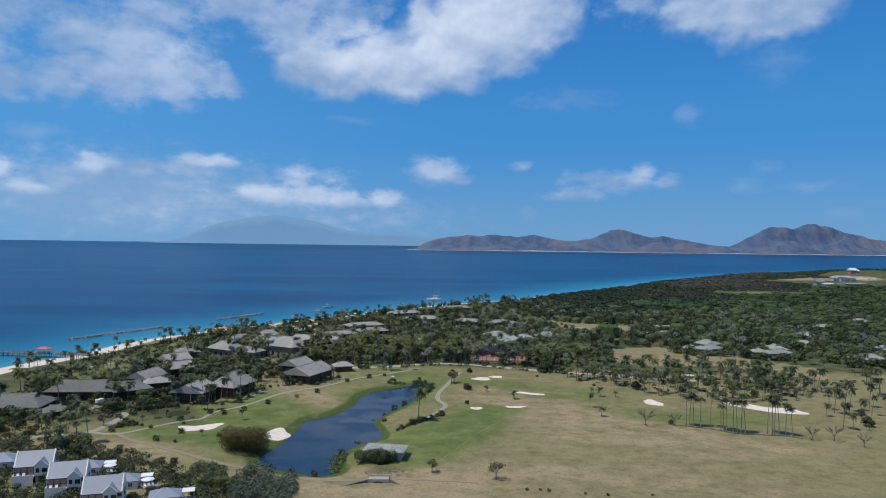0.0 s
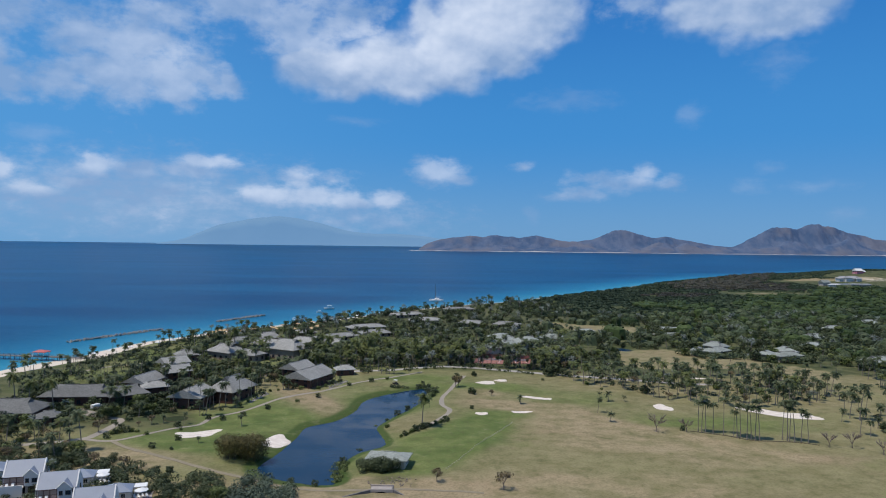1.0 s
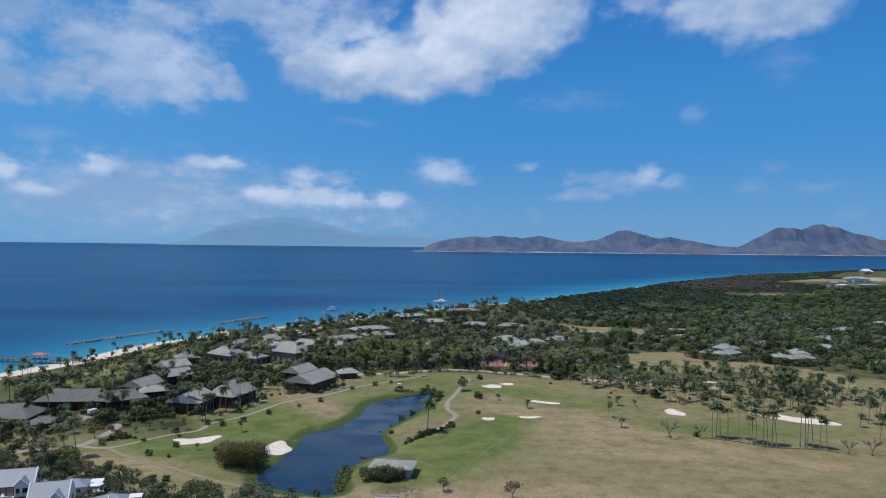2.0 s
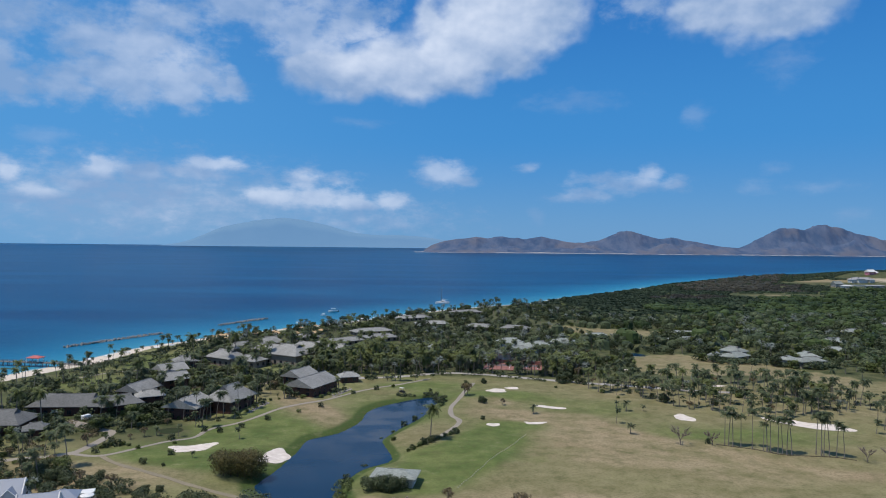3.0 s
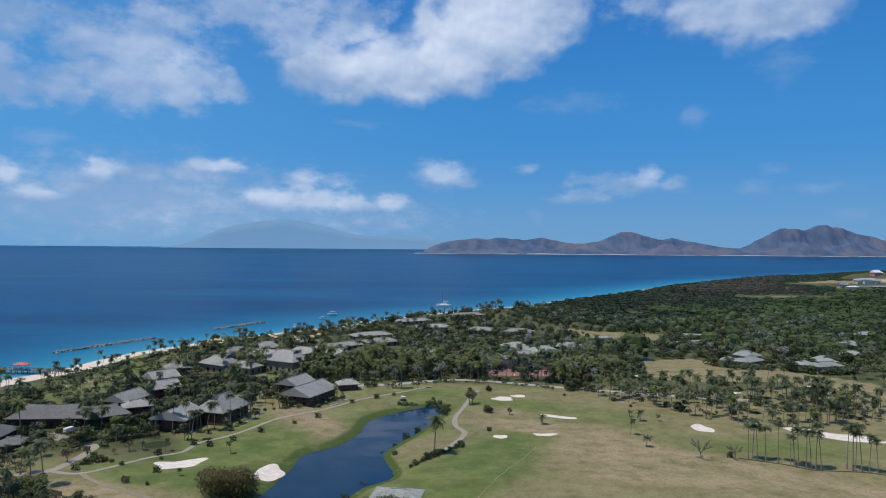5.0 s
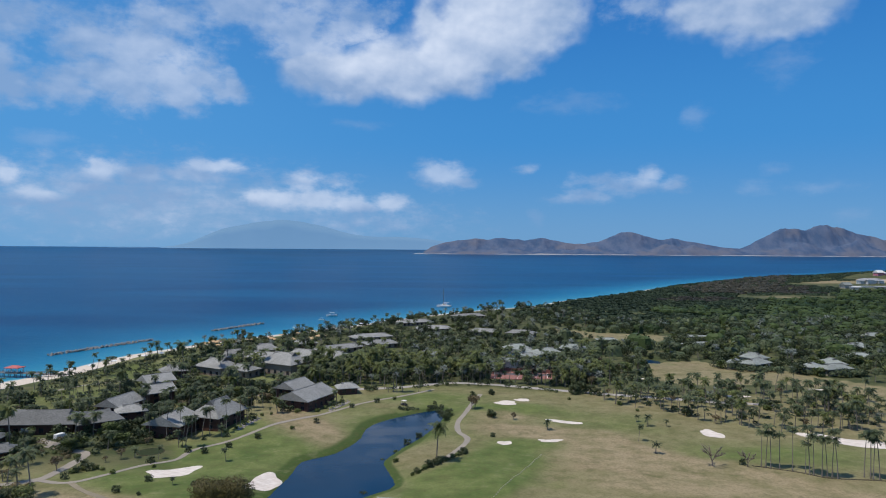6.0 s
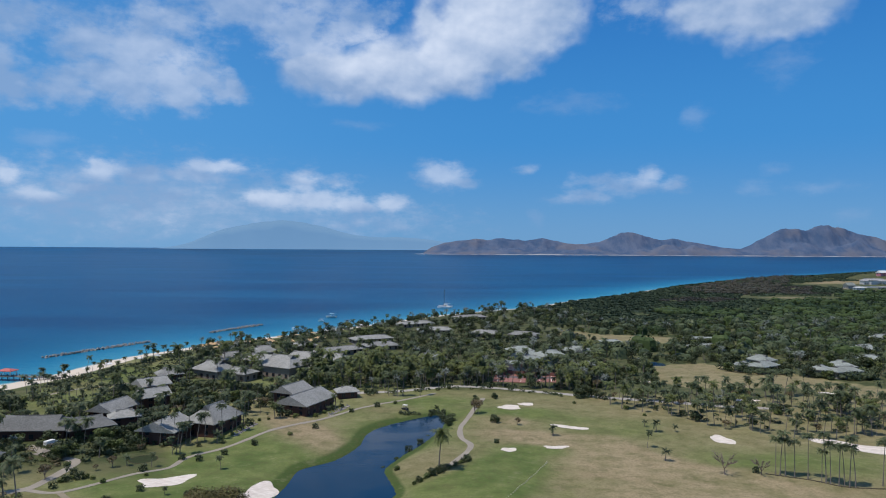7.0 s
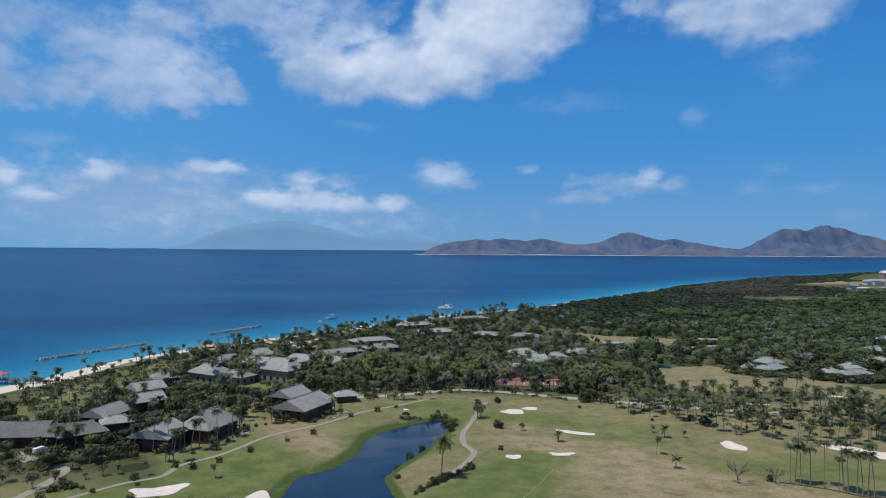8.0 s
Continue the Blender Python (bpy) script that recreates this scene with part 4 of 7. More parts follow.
for x, y, turn, wings in (
    (-51.7, 461, 30, [(0, 0, 0, 24, 10, 4.0, 2.8)]), (19, 492.2, -16, [(0, 0, 0, 18, 10, 4.0, 3.0)]), (42.3, 485.1, -20, [(0, 0, 0, 17, 10, 4.0, 2.8)]),
    (-14.5, 507.3, 8, [(0, 0, 0, 22, 9, 3.8, 2.6)]), (-29.2, 543.5, 30, [(0, 0, 0, 24, 9, 3.6, 2.2)]), (10.7, 591.3, 26, [(0, 0, 0, 26, 9, 3.6, 2.2)]),
    (-86.2, 430.8, 30, [(0, 0, 0, 12, 9, 3.6, 2.4)]),
):
    if y > 405:  # the far ones are low bungalows
        wings = [(*w[:5], 2.8, 1.7) for w in wings]
    house("resort_building", LOW, x, y, turn, wings, TAN_WALL if y > 340 else TIMBER, DARK_SHINGLE if y < 275 else SHINGLE, "resort buildings", gable=0.18, storeys=1, balcony=False, trim=TIMBER)
WHITE_CLUB = "white-walled building with a low grey roof among palms"
PALE = "cream house with a pale grey hipped roof among trees"
for x, y, turn, wings in (
    (141.8, 370.7, 36, [(0, 0, 0, 13, 8, 3.4, 2.0), (9, 6, 90, 10, 8, 4.4, 2.2), (-5, 7, 20, 7, 6, 3.2, 1.4)]), (173.1, 359.2, 14, [(0, 0, 0, 13, 7, 3.4, 1.8), (6, 8, 80, 9, 8, 4.2, 2.2), (-7, 6, 30, 8, 7, 3.4, 1.6)]),
    (43.9, 382.7, 24, [(0, 0, 0, 13, 9, 4.2, 2.4), (-8, 7, 0, 10, 8, 3.8, 2.0)]), (25, 362.3, 8, [(0, 0, 0, 10, 6, 3.4, 0.9), (9, 5, 0, 8, 6, 4.6, 1.2)]),
    (138.4, 438.6, 12, [(0, 0, 0, 16, 6, 2.8, 1.2)]), (148.6, 468.2, -8, [(0, 0, 0, 20, 7, 2.8, 1.2)]),
):
    if 0 < x < 62:  # the clubhouse buildings, taller and whiter
        wings = [(*w[:5], w[5] + 1.6, w[6]) for w in wings]
    house("villa", WHITE_CLUB if 0 < x < 62 else PALE, x, y, turn, wings, WHITE if 0 < x < 62 else CREAM, PALE_ROOF, "villas among trees", gable=0.1, storeys=1, balcony=False)
for x, y, turn, wings in (
    (221.7, 426, 16, [(0, 0, 0, 13, 9, 3.6, 2.2)]), (203.3, 391.6, 8, [(0, 0, 0, 11, 8, 3.4, 2.0)]), (242.8, 376, 20, [(0, 0, 0, 15, 9, 3.6, 2.6)]),
    (-14.4, 391.3, 30, [(0, 0, 0, 11, 7, 3.4, 1.6)]), (208.9, 341.2, 12, [(0, 0, 0, 14, 9, 3.6, 2.4)]), (260.9, 475.8, 12, [(0, 0, 0, 12, 8, 3.4, 2.0)]),
    (91.2, 459.8, 4, [(0, 0, 0, 11, 5, 2.8, 1.0)]), (63.1, 414.2, -20, [(0, 0, 0, 14, 8, 3.6, 2.0)]),
):
    if 0 < x < 62:  # the clubhouse buildings, taller and whiter
        wings = [(*w[:5], w[5] + 1.6, w[6]) for w in wings]
    house("villa", WHITE_CLUB if 0 < x < 62 else PALE, x, y, turn, wings, WHITE if 0 < x < 62 else CREAM, PALE_ROOF, "villas among trees", gable=0.1, storeys=1, balcony=False)
for x, y, turn, wings in (
    (31.4, 400.4, 10, [(0, 0, 0, 12, 8, 3.6, 2.0)]), (282.4, 432, 10, [(0, 0, 0, 13, 9, 3.6, 2.2)]), (307.5, 513.3, 10, [(0, 0, 0, 13, 9, 3.6, 2.2)]),
):
    if 0 < x < 62:  # the clubhouse buildings, taller and whiter
        wings = [(*w[:5], w[5] + 1.6, w[6]) for w in wings]
    house("villa", WHITE_CLUB if 0 < x < 62 else PALE, x, y, turn, wings, WHITE if 0 < x < 62 else CREAM, PALE_ROOF, "villas among trees", gable=0.1, storeys=1, balcony=False)


# stepped patios in front of the cottage rooms
patio = thing("patio", "small pale stone patio with a lounger by a cottage", "patio", group="cottage patios")
part("slab", box(-0.8, 0.8, -0.6, 0.6, 0, 0.12, bevel=0.03), STONE, patio)
for sx in (0.25,):
    bed = part("lounger", box(sx - 0.25, sx + 0.25, -0.5, 0.45, 0.32, 0.4), STONE, patio)
    part("backrest", box(sx - 0.25, sx + 0.25, -0.04, 0.04, 0, 0.5, m=pose(0, 0.45, 0.38, -35)), STONE, bed)
    for ly in (-0.6, 0.4):
        part("leg", box(sx - 0.25, sx + 0.25, ly * 0.7 - 0.04, ly * 0.7 + 0.04, 0.12, 0.32), STONE, bed)
spots = [(-45.5 + 2.0 * k * 0.37, 281 + 2.3 * k * 0.93, 68) for k in range(7)] + [(-69 + 1.9 * k * 0.3, 253 + 2.3 * k * 0.95, 72) for k in range(6)]
for k, (x, y, turn) in enumerate(spots):
    m = pose(x, y, land_at(x, y) - 0.03, 0, 0, turn)
    if k:
        copy_thing(patio, m)
    else:
        patio.matrix_basis = m

# white houses with dormers and roof terraces, close under the camera's start
PINKISH = plain("pinkish_plaster", (0.36, 0.27, 0.23), 0.85, 0.15, 0.6)


def terrace_house():
    h = thing("white_house", "white rendered house with blue-grey gable roof and balcony", "house", group="white houses")
    w, d, eave, rise = 9.6, 7.4, 5.2, 3.1
    bm = walls(w, d, eave)
    for s in (-1, 1):  # gable ends rising above the roof as parapets
        x0, x1 = sorted((s * (w / 2 - 0.3), s * w / 2))
        v = [[bm.verts.new((x, y, z)) for y, z in ((-d / 2 - 0.1, eave), (0, eave + rise + 0.3), (d / 2 + 0.1, eave))] for x in (x0, x1)]
        bm.faces.new(v[0]), bm.faces.new(v[1][::-1])
        for k in range(3):
            bm.faces.new((v[0][k], v[1][k], v[1][(k + 1) % 3], v[0][(k + 1) % 3]))
    body = part("wall", bm, WHITE, h)
    for s in (-1, 1):
        bm = bmesh.new()
        y0, y1 = s * (d / 2 + 0.3), 0.0
        v = [bm.verts.new(p) for p in ((-w / 2 + 0.32, y0, eave - 0.1), (w / 2 - 0.32, y0, eave - 0.1), (w / 2 - 0.32, y1, eave + rise), (-w / 2 + 0.32, y1, eave + rise))]
        bm.faces.new(v)
        bm.normal_update()
        bmesh.ops.solidify(bm, geom=list(bm.faces), thickness=0.14)
        part("roof_slope", bm, SHEET, h)
    for k in range(13):
        x0 = -w / 2 + 0.7 + k * (w - 1.4) / 12
        bm = bmesh.new()
        tube(bm, [(x0, -d / 2 - 0.28, eave - 0.02), (x0, 0, eave + rise + 0.08)], [0.010, 0.010], 4)
        part("roof_seam", bm, SHEET, h)
    # dormer gable
    bm = box(0.4, 3.6, -d / 2 - 0.9, -d / 2 + 2.5, 2.7, 5.4)
    v = [[bm.verts.new((x, y, z)) for x, z in ((0.4, 5.4), (2.0, 6.9), (3.6, 5.4))] for y in (-d / 2 - 0.9, -d / 2 + 2.5)]
    bm.faces.new(v[0]), bm.faces.new(v[1][::-1]), bm.faces.new((v[0][0], v[1][0], v[1][1], v[0][1])), bm.faces.new((v[0][1], v[1][1], v[1][2], v[0][2]))
    dormer = part("dormer", bm, WHITE, h)
    for s in (-1, 1):
        bm = bmesh.new()
        v = [bm.verts.new(p) for p in ((2.0 + s * 1.85, -d / 2 - 1.1, 5.32), (2.0, -d / 2 - 1.1, 7.06), (2.0, -d / 2 + 2.9, 7.06), (2.0 + s * 1.85, -d / 2 + 1.2, 5.32))]
        bm.faces.new(v)
        bm.normal_update()
        bmesh.ops.solidify(bm, geom=list(bm.faces), thickness=0.1)
        part("roof", bm, SHEET, dormer)
        part("verge", tube(bmesh.new(), [(2.0 + s * 1.9, -d / 2 - 1.12, 5.3), (2.0, -d / 2 - 1.12, 7.1)], [0.11, 0.11], 4), TRIM, dormer)
    window(dormer, 2.9, -d / 2 - 0.9, 3.7, 1.1, 0.9, 0, TIMBER)
    window(dormer, 1.2, -d / 2 - 0.9, 3.7, 0.7, 0.9, 0, TIMBER)
    window(body, 4.1, -d / 2, 4.0, 0.9, 0.7, 0, TIMBER)
    window(body, -3.0, -d / 2, 0.7, 1.3, 1.5, 0, TIMBER)
    window(body, 2.0, -d / 2, 0.7, 1.5, 1.5, 0, TIMBER)
    window(body, 0.0, -d / 2, 0.7, 0.9, 2.0, 0, TIMBER, "door")
    for z in (0.9, 3.4):
        window(body, -w / 2, 0.4, z, 1.2, 1.3, -90, TIMBER)
        window(body, w / 2, 0.4, z, 1.2, 1.3, 90, TIMBER)
    # roof terrace let into the front
    bal = part("terrace", box(-w / 2 + 0.1, 0.38, -d / 2 - 2.2, -d / 2 - 0.01, 2.45, 2.7), WHITE, h)
    part("recess", box(-w / 2 + 0.5, 0.2, -d / 2 - 0.05, -d / 2 + 0.02, 2.7, 4.9), PINKISH, h, "shaded veranda back wall in pinkish plaster")
    part("parapet", box(-w / 2 + 0.1, 0.38, -d / 2 - 2.2, -d / 2 - 2.02, 2.7, 3.35), WHITE, bal)
    part("parapet", box(-w / 2 + 0.1, -w / 2 + 0.28, -d / 2 - 2.0, -d / 2 - 0.01, 2.7, 3.35), WHITE, bal)
    for x0 in (-4.5, -2.9, -1.4, 0.2):
        part("post", box(x0 - 0.08, x0 + 0.08, -d / 2 - 0.4, -d / 2 - 0.24, 2.7, 4.9), TIMBER, h)
    part("beam", box(-w / 2 + 0.1, 0.38, -d / 2 - 0.42, -d / 2 - 0.22, 4.9, 5.08), TIMBER, h)
    part("beam", box(-w / 2 + 0.1, 0.38, -d / 2 - 0.40, -d / 2 - 0.24, 3.6, 3.7), TIMBER, h)
    for x0 in (-3.6, -2.2):  # loungers
        bm = box(x0 - 0.33, x0 + 0.33, -d / 2 - 1.85, -d / 2 - 0.6, 2.95, 3.05)
        block(bm, x0 - 0.33, x0 + 0.33, -0.05, 0.05, 0, 0.75, m=pose(0, -d / 2 - 0.62, 3.0, -35))
        part("lounger", bm, TRIM, h)
    part("ground_wall", box(-w / 2 + 0.1, 0.38, -d / 2 - 2.2, -d / 2 - 1.9, 0, 2.45), WHITE, h)
    part("chimney", box(2.9, 3.3, 0.8, 1.2, 6.5, 8.0), SHEET, h)
    return h


def pool_annex():
    """A hipped annex with a flat-topped white pergola and sun beds behind."""
    h = thing("pool_house", "low white annex with a blue-grey hipped roof and white pergola", "house", group="pool houses")
    wing(h, 0, 0, 0, 9.5, 7.5, 3.0, 2.0, WHITE, SHEET, 0.5, 0.0, 1, False)
    part("ridge", tube(bmesh.new(), [(-4.0, -4.2, 3.05), (-1.0, 0, 5.05)], [0.06, 0.06], 4), TRIM, h)
    perg = part("pergola_roof", box(5.4, 9.6, -0.5, 3.6, 3.0, 3.25, bevel=0.04), TRIM, h, "flat white pergola roof")
    for x, y in ((5.6, -0.3), (9.4, -0.3), (5.6, 3.4), (9.4, 3.4)):
        part("post", box(x - 0.1, x + 0.1, y - 0.1, y + 0.1, 0, 3.0), TRIM, perg)
    part("deck", box(5.0, 11.5, -4.2, 4.0, 0.0, 0.12), STONE, h, "pale stone pool deck")
    for k in range(4):
        bed = part("sun_bed", box(-0.35, 0.35, -1.0, 0.5, 0.3, 0.42, bevel=0.03), TRIM, h, "white sun bed")
        block_bm = box(-0.35, 0.35, -0.05, 0.05, 0, 0.8, m=pose(0, 0.5, 0.38, -40))
        part("backrest", block_bm, TRIM, bed)
        for sx in (-0.3, 0.3):
            for sy in (-0.9, 0.4):
                part("leg", box(sx - 0.03, sx + 0.03, sy - 0.03, sy + 0.03, 0, 0.3), TRIM, bed)
        bed.matrix_basis = pose(6.0 + k * 1.35, -2.4 - 0.2 * (k % 2), 0.12, 0, 0, 25)
    return h


def parasol(x, y, z, mat, label, size=1.5):
    p = thing("parasol", label, "parasol", pose(x, y, z, 0, 0, rng.uniform(0, 90)), "parasols")
    part("pole", tube(bmesh.new(), [(0, 0, 0), (0, 0, 2.5)], [0.04, 0.03], 6), STEEL, p)
    bm = bmesh.new()
    top = bm.verts.new((0, 0, 2.75))
    rim = [bm.verts.new((size * math.cos(6.2832 * k / 8), size * math.sin(6.2832 * k / 8), 2.25)) for k in range(8)]
    hem = [bm.verts.new((v.co.x, v.co.y, 2.1)) for v in rim]
    for k in range(8):
        bm.faces.new((top, rim[k], rim[(k + 1) % 8]))
        bm.faces.new((rim[k], hem[k], hem[(k + 1) % 8], rim[(k + 1) % 8]))
    part("canopy", bm, mat, p)
    return p


WHITE_ROW = [(-96.2, 165.4, 0.86, -86.6, 170.6), (-84.3, 157.6, 0.97, -73.4, 161.2), (-71.9, 148.4, 0.97, -60.4, 152.4)]  # house, its size, annex
first = terrace_house()
yard = pool_annex()
yard.matrix_basis = pose(-110.2, 173.6, land_at(-110, 173) - 0.05, 0, 0, 17) @ Matrix.Scale(0.8, 4)
HOUSES.append((-110, 173.6, 6))
for k, (x, y, size, ax, ay) in enumerate(WHITE_ROW):
    m = pose(x, y, land_at(x, y) - 0.1, 0, 0, 17) @ Matrix.Scale(size, 4)
    if k:
        copy_thing(first, m)
    else:
        first.matrix_basis = m
    copy_thing(yard, pose(ax, ay, land_at(ax, ay) - 0.05, 0, 0, 17) @ Matrix.Scale(0.8, 4))
    HOUSES.append((x, y, 6.0)), HOUSES.append((ax + 1.4, ay, 7.0))
    if k < 2:
        parasol(ax + 6.0, ay - 1.3, land_at(ax + 6, ay - 1) + 0.08, TRIM, "open white parasol on a pool deck")

# the villas on the hill
VILLA_ROOF = plain("grey_villa_roof", (0.30, 0.30, 0.30), 0.7, 0.2, 0.4)
house("hill_villa", "long white villa on a bare hill with a grey roof", 598, 1040, 2, [(0, 0, 0, 32, 10, 5.0, 3.4), (-4, -6.5, 0, 9, 6, 6.2, 2.4), (12, -6, 0, 7, 5, 5.0, 1.8)], WHITE, VILLA_ROOF, gable=0.3, storeys=1, balcony=False)
house("hill_villa", "cream gabled cottage on the villa terrace", 533, 985, 20, [(0, 0, 0, 13, 8, 4.6, 3.6)], CREAM, PALE_ROOF, gable=1.0, storeys=1, balcony=False)
house("hill_villa", "low flat white annex on the villa terrace", 534, 962, 8, [(0, 0, 0, 15, 6, 3.4, 0.9)], WHITE, WHITE, gable=0.0, storeys=1, balcony=False)
house("hill_villa", "low cream annex with a grey roof", 575, 968, 8, [(0, 0, 0, 26, 6, 3.0, 0.9)], CREAM, VILLA_ROOF, gable=0.0, storeys=1, balcony=False)
wall_ob = thing("garden_wall", "long white retaining wall below the villa", "wall", pose(570, 992, land_at(570, 992) - 0.5, 0, 0, 3))
part("wall", box(-28, 28, -0.3, 0.3, 0, 2.4, bevel=0.05), WHITE, wall_ob)
part("coping", box(-28.1, 28.1, -0.4, 0.4, 2.4, 2.6, bevel=0.03), TRIM, wall_ob)
house("pink_house", "pink gabled house on a hill top", 655, 1112, 20, [(0, 0, 0, 13, 8, 5.5, 3.6), (9, 1, 0, 8, 7, 4.2, 2.4)], plain("pink_paint", (0.6, 0.2, 0.25), 0.7, 0.1), TRIM, gable=1.0, storeys=2, balcony=False)

# ---- pump house by the pond, hedge, bridge ----
house("pump_house", "small building by the pond with a pale grey hipped roof", -14.7, 186.3, -8, [(0, 0, 0, 9.5, 5.6, 2.7, 1.1)], CREAM, PALE_ROOF, gable=0.0, storeys=1, balcony=False)


def footbridge():
    b = thing("stone_bridge", "low stone culvert bridge with splayed wing walls", "bridge", pose(-14.8, 167.8, land_at(-14.8, 167.8) - 0.25, 0, 0, 0))
    part("deck", box(-2.5, 2.5, -1.3, 1.3, 0.55, 0.8, bevel=0.06), STONE, b)
    for s in (-1, 1):
        part("parapet", box(-2.7, 2.7, s * 1.45 - 0.16, s * 1.45 + 0.16, 0.3, 1.1, bevel=0.05), STONE, b)
    for x1, y1, side in ((-9.4, -4.6, -1), (5.6, -3.2, 1)):
        bm = bmesh.new()
        v = [bm.verts.new(p) for p in ((side * 2.7, -1.45, -0.3), (x1, y1, -0.3), (x1, y1, 0.2), (side * 2.7, -1.45, 1.0))]
        bm.faces.new(v)
        bm.normal_update()
        bmesh.ops.solidify(bm, geom=list(bm.faces), thickness=0.4)
        part("wing_wall", bm, ROCK, b)
    # flat black arch stands for the darkness inside the culvert
    bm = bmesh.new()
    arc = [(1.7 * math.cos(t), 0.75 * math.sin(t)) for t in np.linspace(math.pi, 0, 9)]
    lo = [bm.verts.new((x, -1.62, z - 0.2)) for x, z in arc]
    bm.faces.new(lo)
    bmesh.ops.extrude_face_region(bm, geom=list(bm.faces))
    part("culvert", bm, RUBBER_AND_SHADE, b, "black arched sheet painted as the dark culvert mouth")
    return b


footbridge()

# small dark garden pond with a low rim
gp = thing("garden_pond", "round garden pond dark with green algae", "pond", pose(-87, 230.5, land_at(-87, 230.5) + 0.02))
part("water", tube(bmesh.new(), [(0, 0, -0.3), (0, 0, 0.08)], [3.5, 3.5], 40), plain("algae_water", (0.035, 0.045, 0.022), 0.9, 0.35, 0.8, spec=0.05), gp)
bm = bmesh.new()
for k in range(40):
    a = 6.2832 * k / 40
    block(bm, -0.12, 0.12, -0.3, 0.3, -0.1, 0.09, m=pose(3.55 * math.cos(a), 3.55 * math.sin(a), 0, 0, 0, math.degrees(a)))
part("rim", bm, SHADE_AND_RIM, gp)
HOUSES.append((-87, 230.5, 6))


def van(x, y, turn):
    v = thing("white_van", "white delivery van parked on a drive", "van", pose(x, y, land_at(x, y) + 0.05, 0, 0, turn) @ Matrix.Scale(0.74, 4))
    part("body", box(-0.95, 0.95, -2.6, 1.2, 0.4, 2.3, bevel=0.12), TRIM, v)
    cab = part("cab", box(-0.93, 0.93, 1.2, 2.5, 0.4, 1.5, bevel=0.15), TRIM, v)
    part("windscreen", box(-0.85, 0.85, 1.15, 1.35, 1.45, 2.1), GLASS, cab)
    for sx in (-0.85, 0.85):
        for sy in (-1.7, 1.7):
            w = part("wheel", tube(bmesh.new(), [(sx - 0.12, sy, 0.36), (sx + 0.12, sy, 0.36)], [0.36, 0.36], 14), RUBBER_AND_SHADE, v)
            part("rim", tube(bmesh.new(), [(sx - 0.13, sy, 0.36), (sx + 0.13, sy, 0.36)], [0.18, 0.18], 10), STEEL, w)
    return v


van(-118.2, 241.2, -20)
van(-71.4, 367.6, -80)
van(-67.5, 367.7, -84)

# red courts
for x, y, w, d in ((21.9, 349.3, 14, 18), (37.5, 349, 9, 14)):
    c = thing("tennis_court", "red hard court beside palms", "court", pose(x, y, land_at(x, y) + 0.05, 0, 0, -8))
    part("slab", box(-w / 2, w / 2, -d / 2, d / 2, -0.3, 0.12, bevel=0.02), CLAY, c)
    part("low_wall", box(-w / 2, w / 2, d / 2, d / 2 + 0.3, -0.3, 1.6), CLAY, c)
    for s in (-1, 1):
        part("line", box(s * (w / 2 - 2) - 0.08, s * (w / 2 - 2) + 0.08, -d / 2 + 1, d / 2 - 1, 0.12, 0.126), TRIM, c)
    part("net", box(-w / 2 + 1.2, w / 2 - 1.2, -0.03, 0.03, 0.12, 1.0), STEEL, c)
    HOUSES.append((x, y, 7))


# ---- shore: jetty, groynes, boats ----
def jetty():
    j = thing("jetty", "long timber jetty with a red-roofed shelter", "jetty", pose(-172.8, 344.2, 0, 0, 0, 173))
    part("deck", box(0, 75, -1.5, 1.5, 1.75, 2.0), PLANK, j)
    for k in range(26):
        for s in (-1, 1):
            part("jetty_post", tube(bmesh.new(), [(1 + k * 2.9, s * 1.3, -3.0), (1 + k * 2.9, s * 1.3, 2.6)], [0.17, 0.15], 6), PLANK, j)
    for s in (-1, 1):
        part("rail", box(0, 75, s * 1.4 - 0.04, s * 1.4 + 0.04, 2.55, 2.65), PLANK, j)
    sh = part("platform", box(23, 29.5, -2.2, 2.2, 1.76, 2.02), PLANK, j)
    for x in (23.3, 26.2, 29.2):
        for s in (-1, 1):
            part("post", box(x - 0.12, x + 0.12, s * 1.9 - 0.12, s * 1.9 + 0.12, 2.0, 4.4), TRIM, sh)
    roof = part("roof", hip_roof(6.2, 4.2, 4.4, 0.9, 0.4, 0.0), RED, j, "faded red hipped roof")
    roof.matrix_basis = pose(26, 0, 0)
    part("bench", box(23, 29, 1.6, 2.1, 2.0, 2.5), PLANK, j)
    return j


jetty()


BANK_ROCK = plain("tan_bank_stone", (0.24, 0.20, 0.155), 0.95, 0.4, 0.6, 4.0, spec=0.1)


def boulder_mesh(seed, mat):
    r = random.Random(seed)
    bm = bmesh.new()
    bmesh.ops.create_icosphere(bm, subdivisions=1, radius=1.0)
    for v in bm.verts:
        v.co *= r.uniform(0.72, 1.15)
        v.co.z *= 0.75
    me = bpy.data.meshes.new("boulder")
    bm.to_mesh(me)
    bm.free()
    me.materials.append(mat)
    return me


BOULDERS = [boulder_mesh(k, PALE_ROCK) for k in range(6)]
BANK_STONES = [boulder_mesh(k, BANK_ROCK) for k in range(6)]


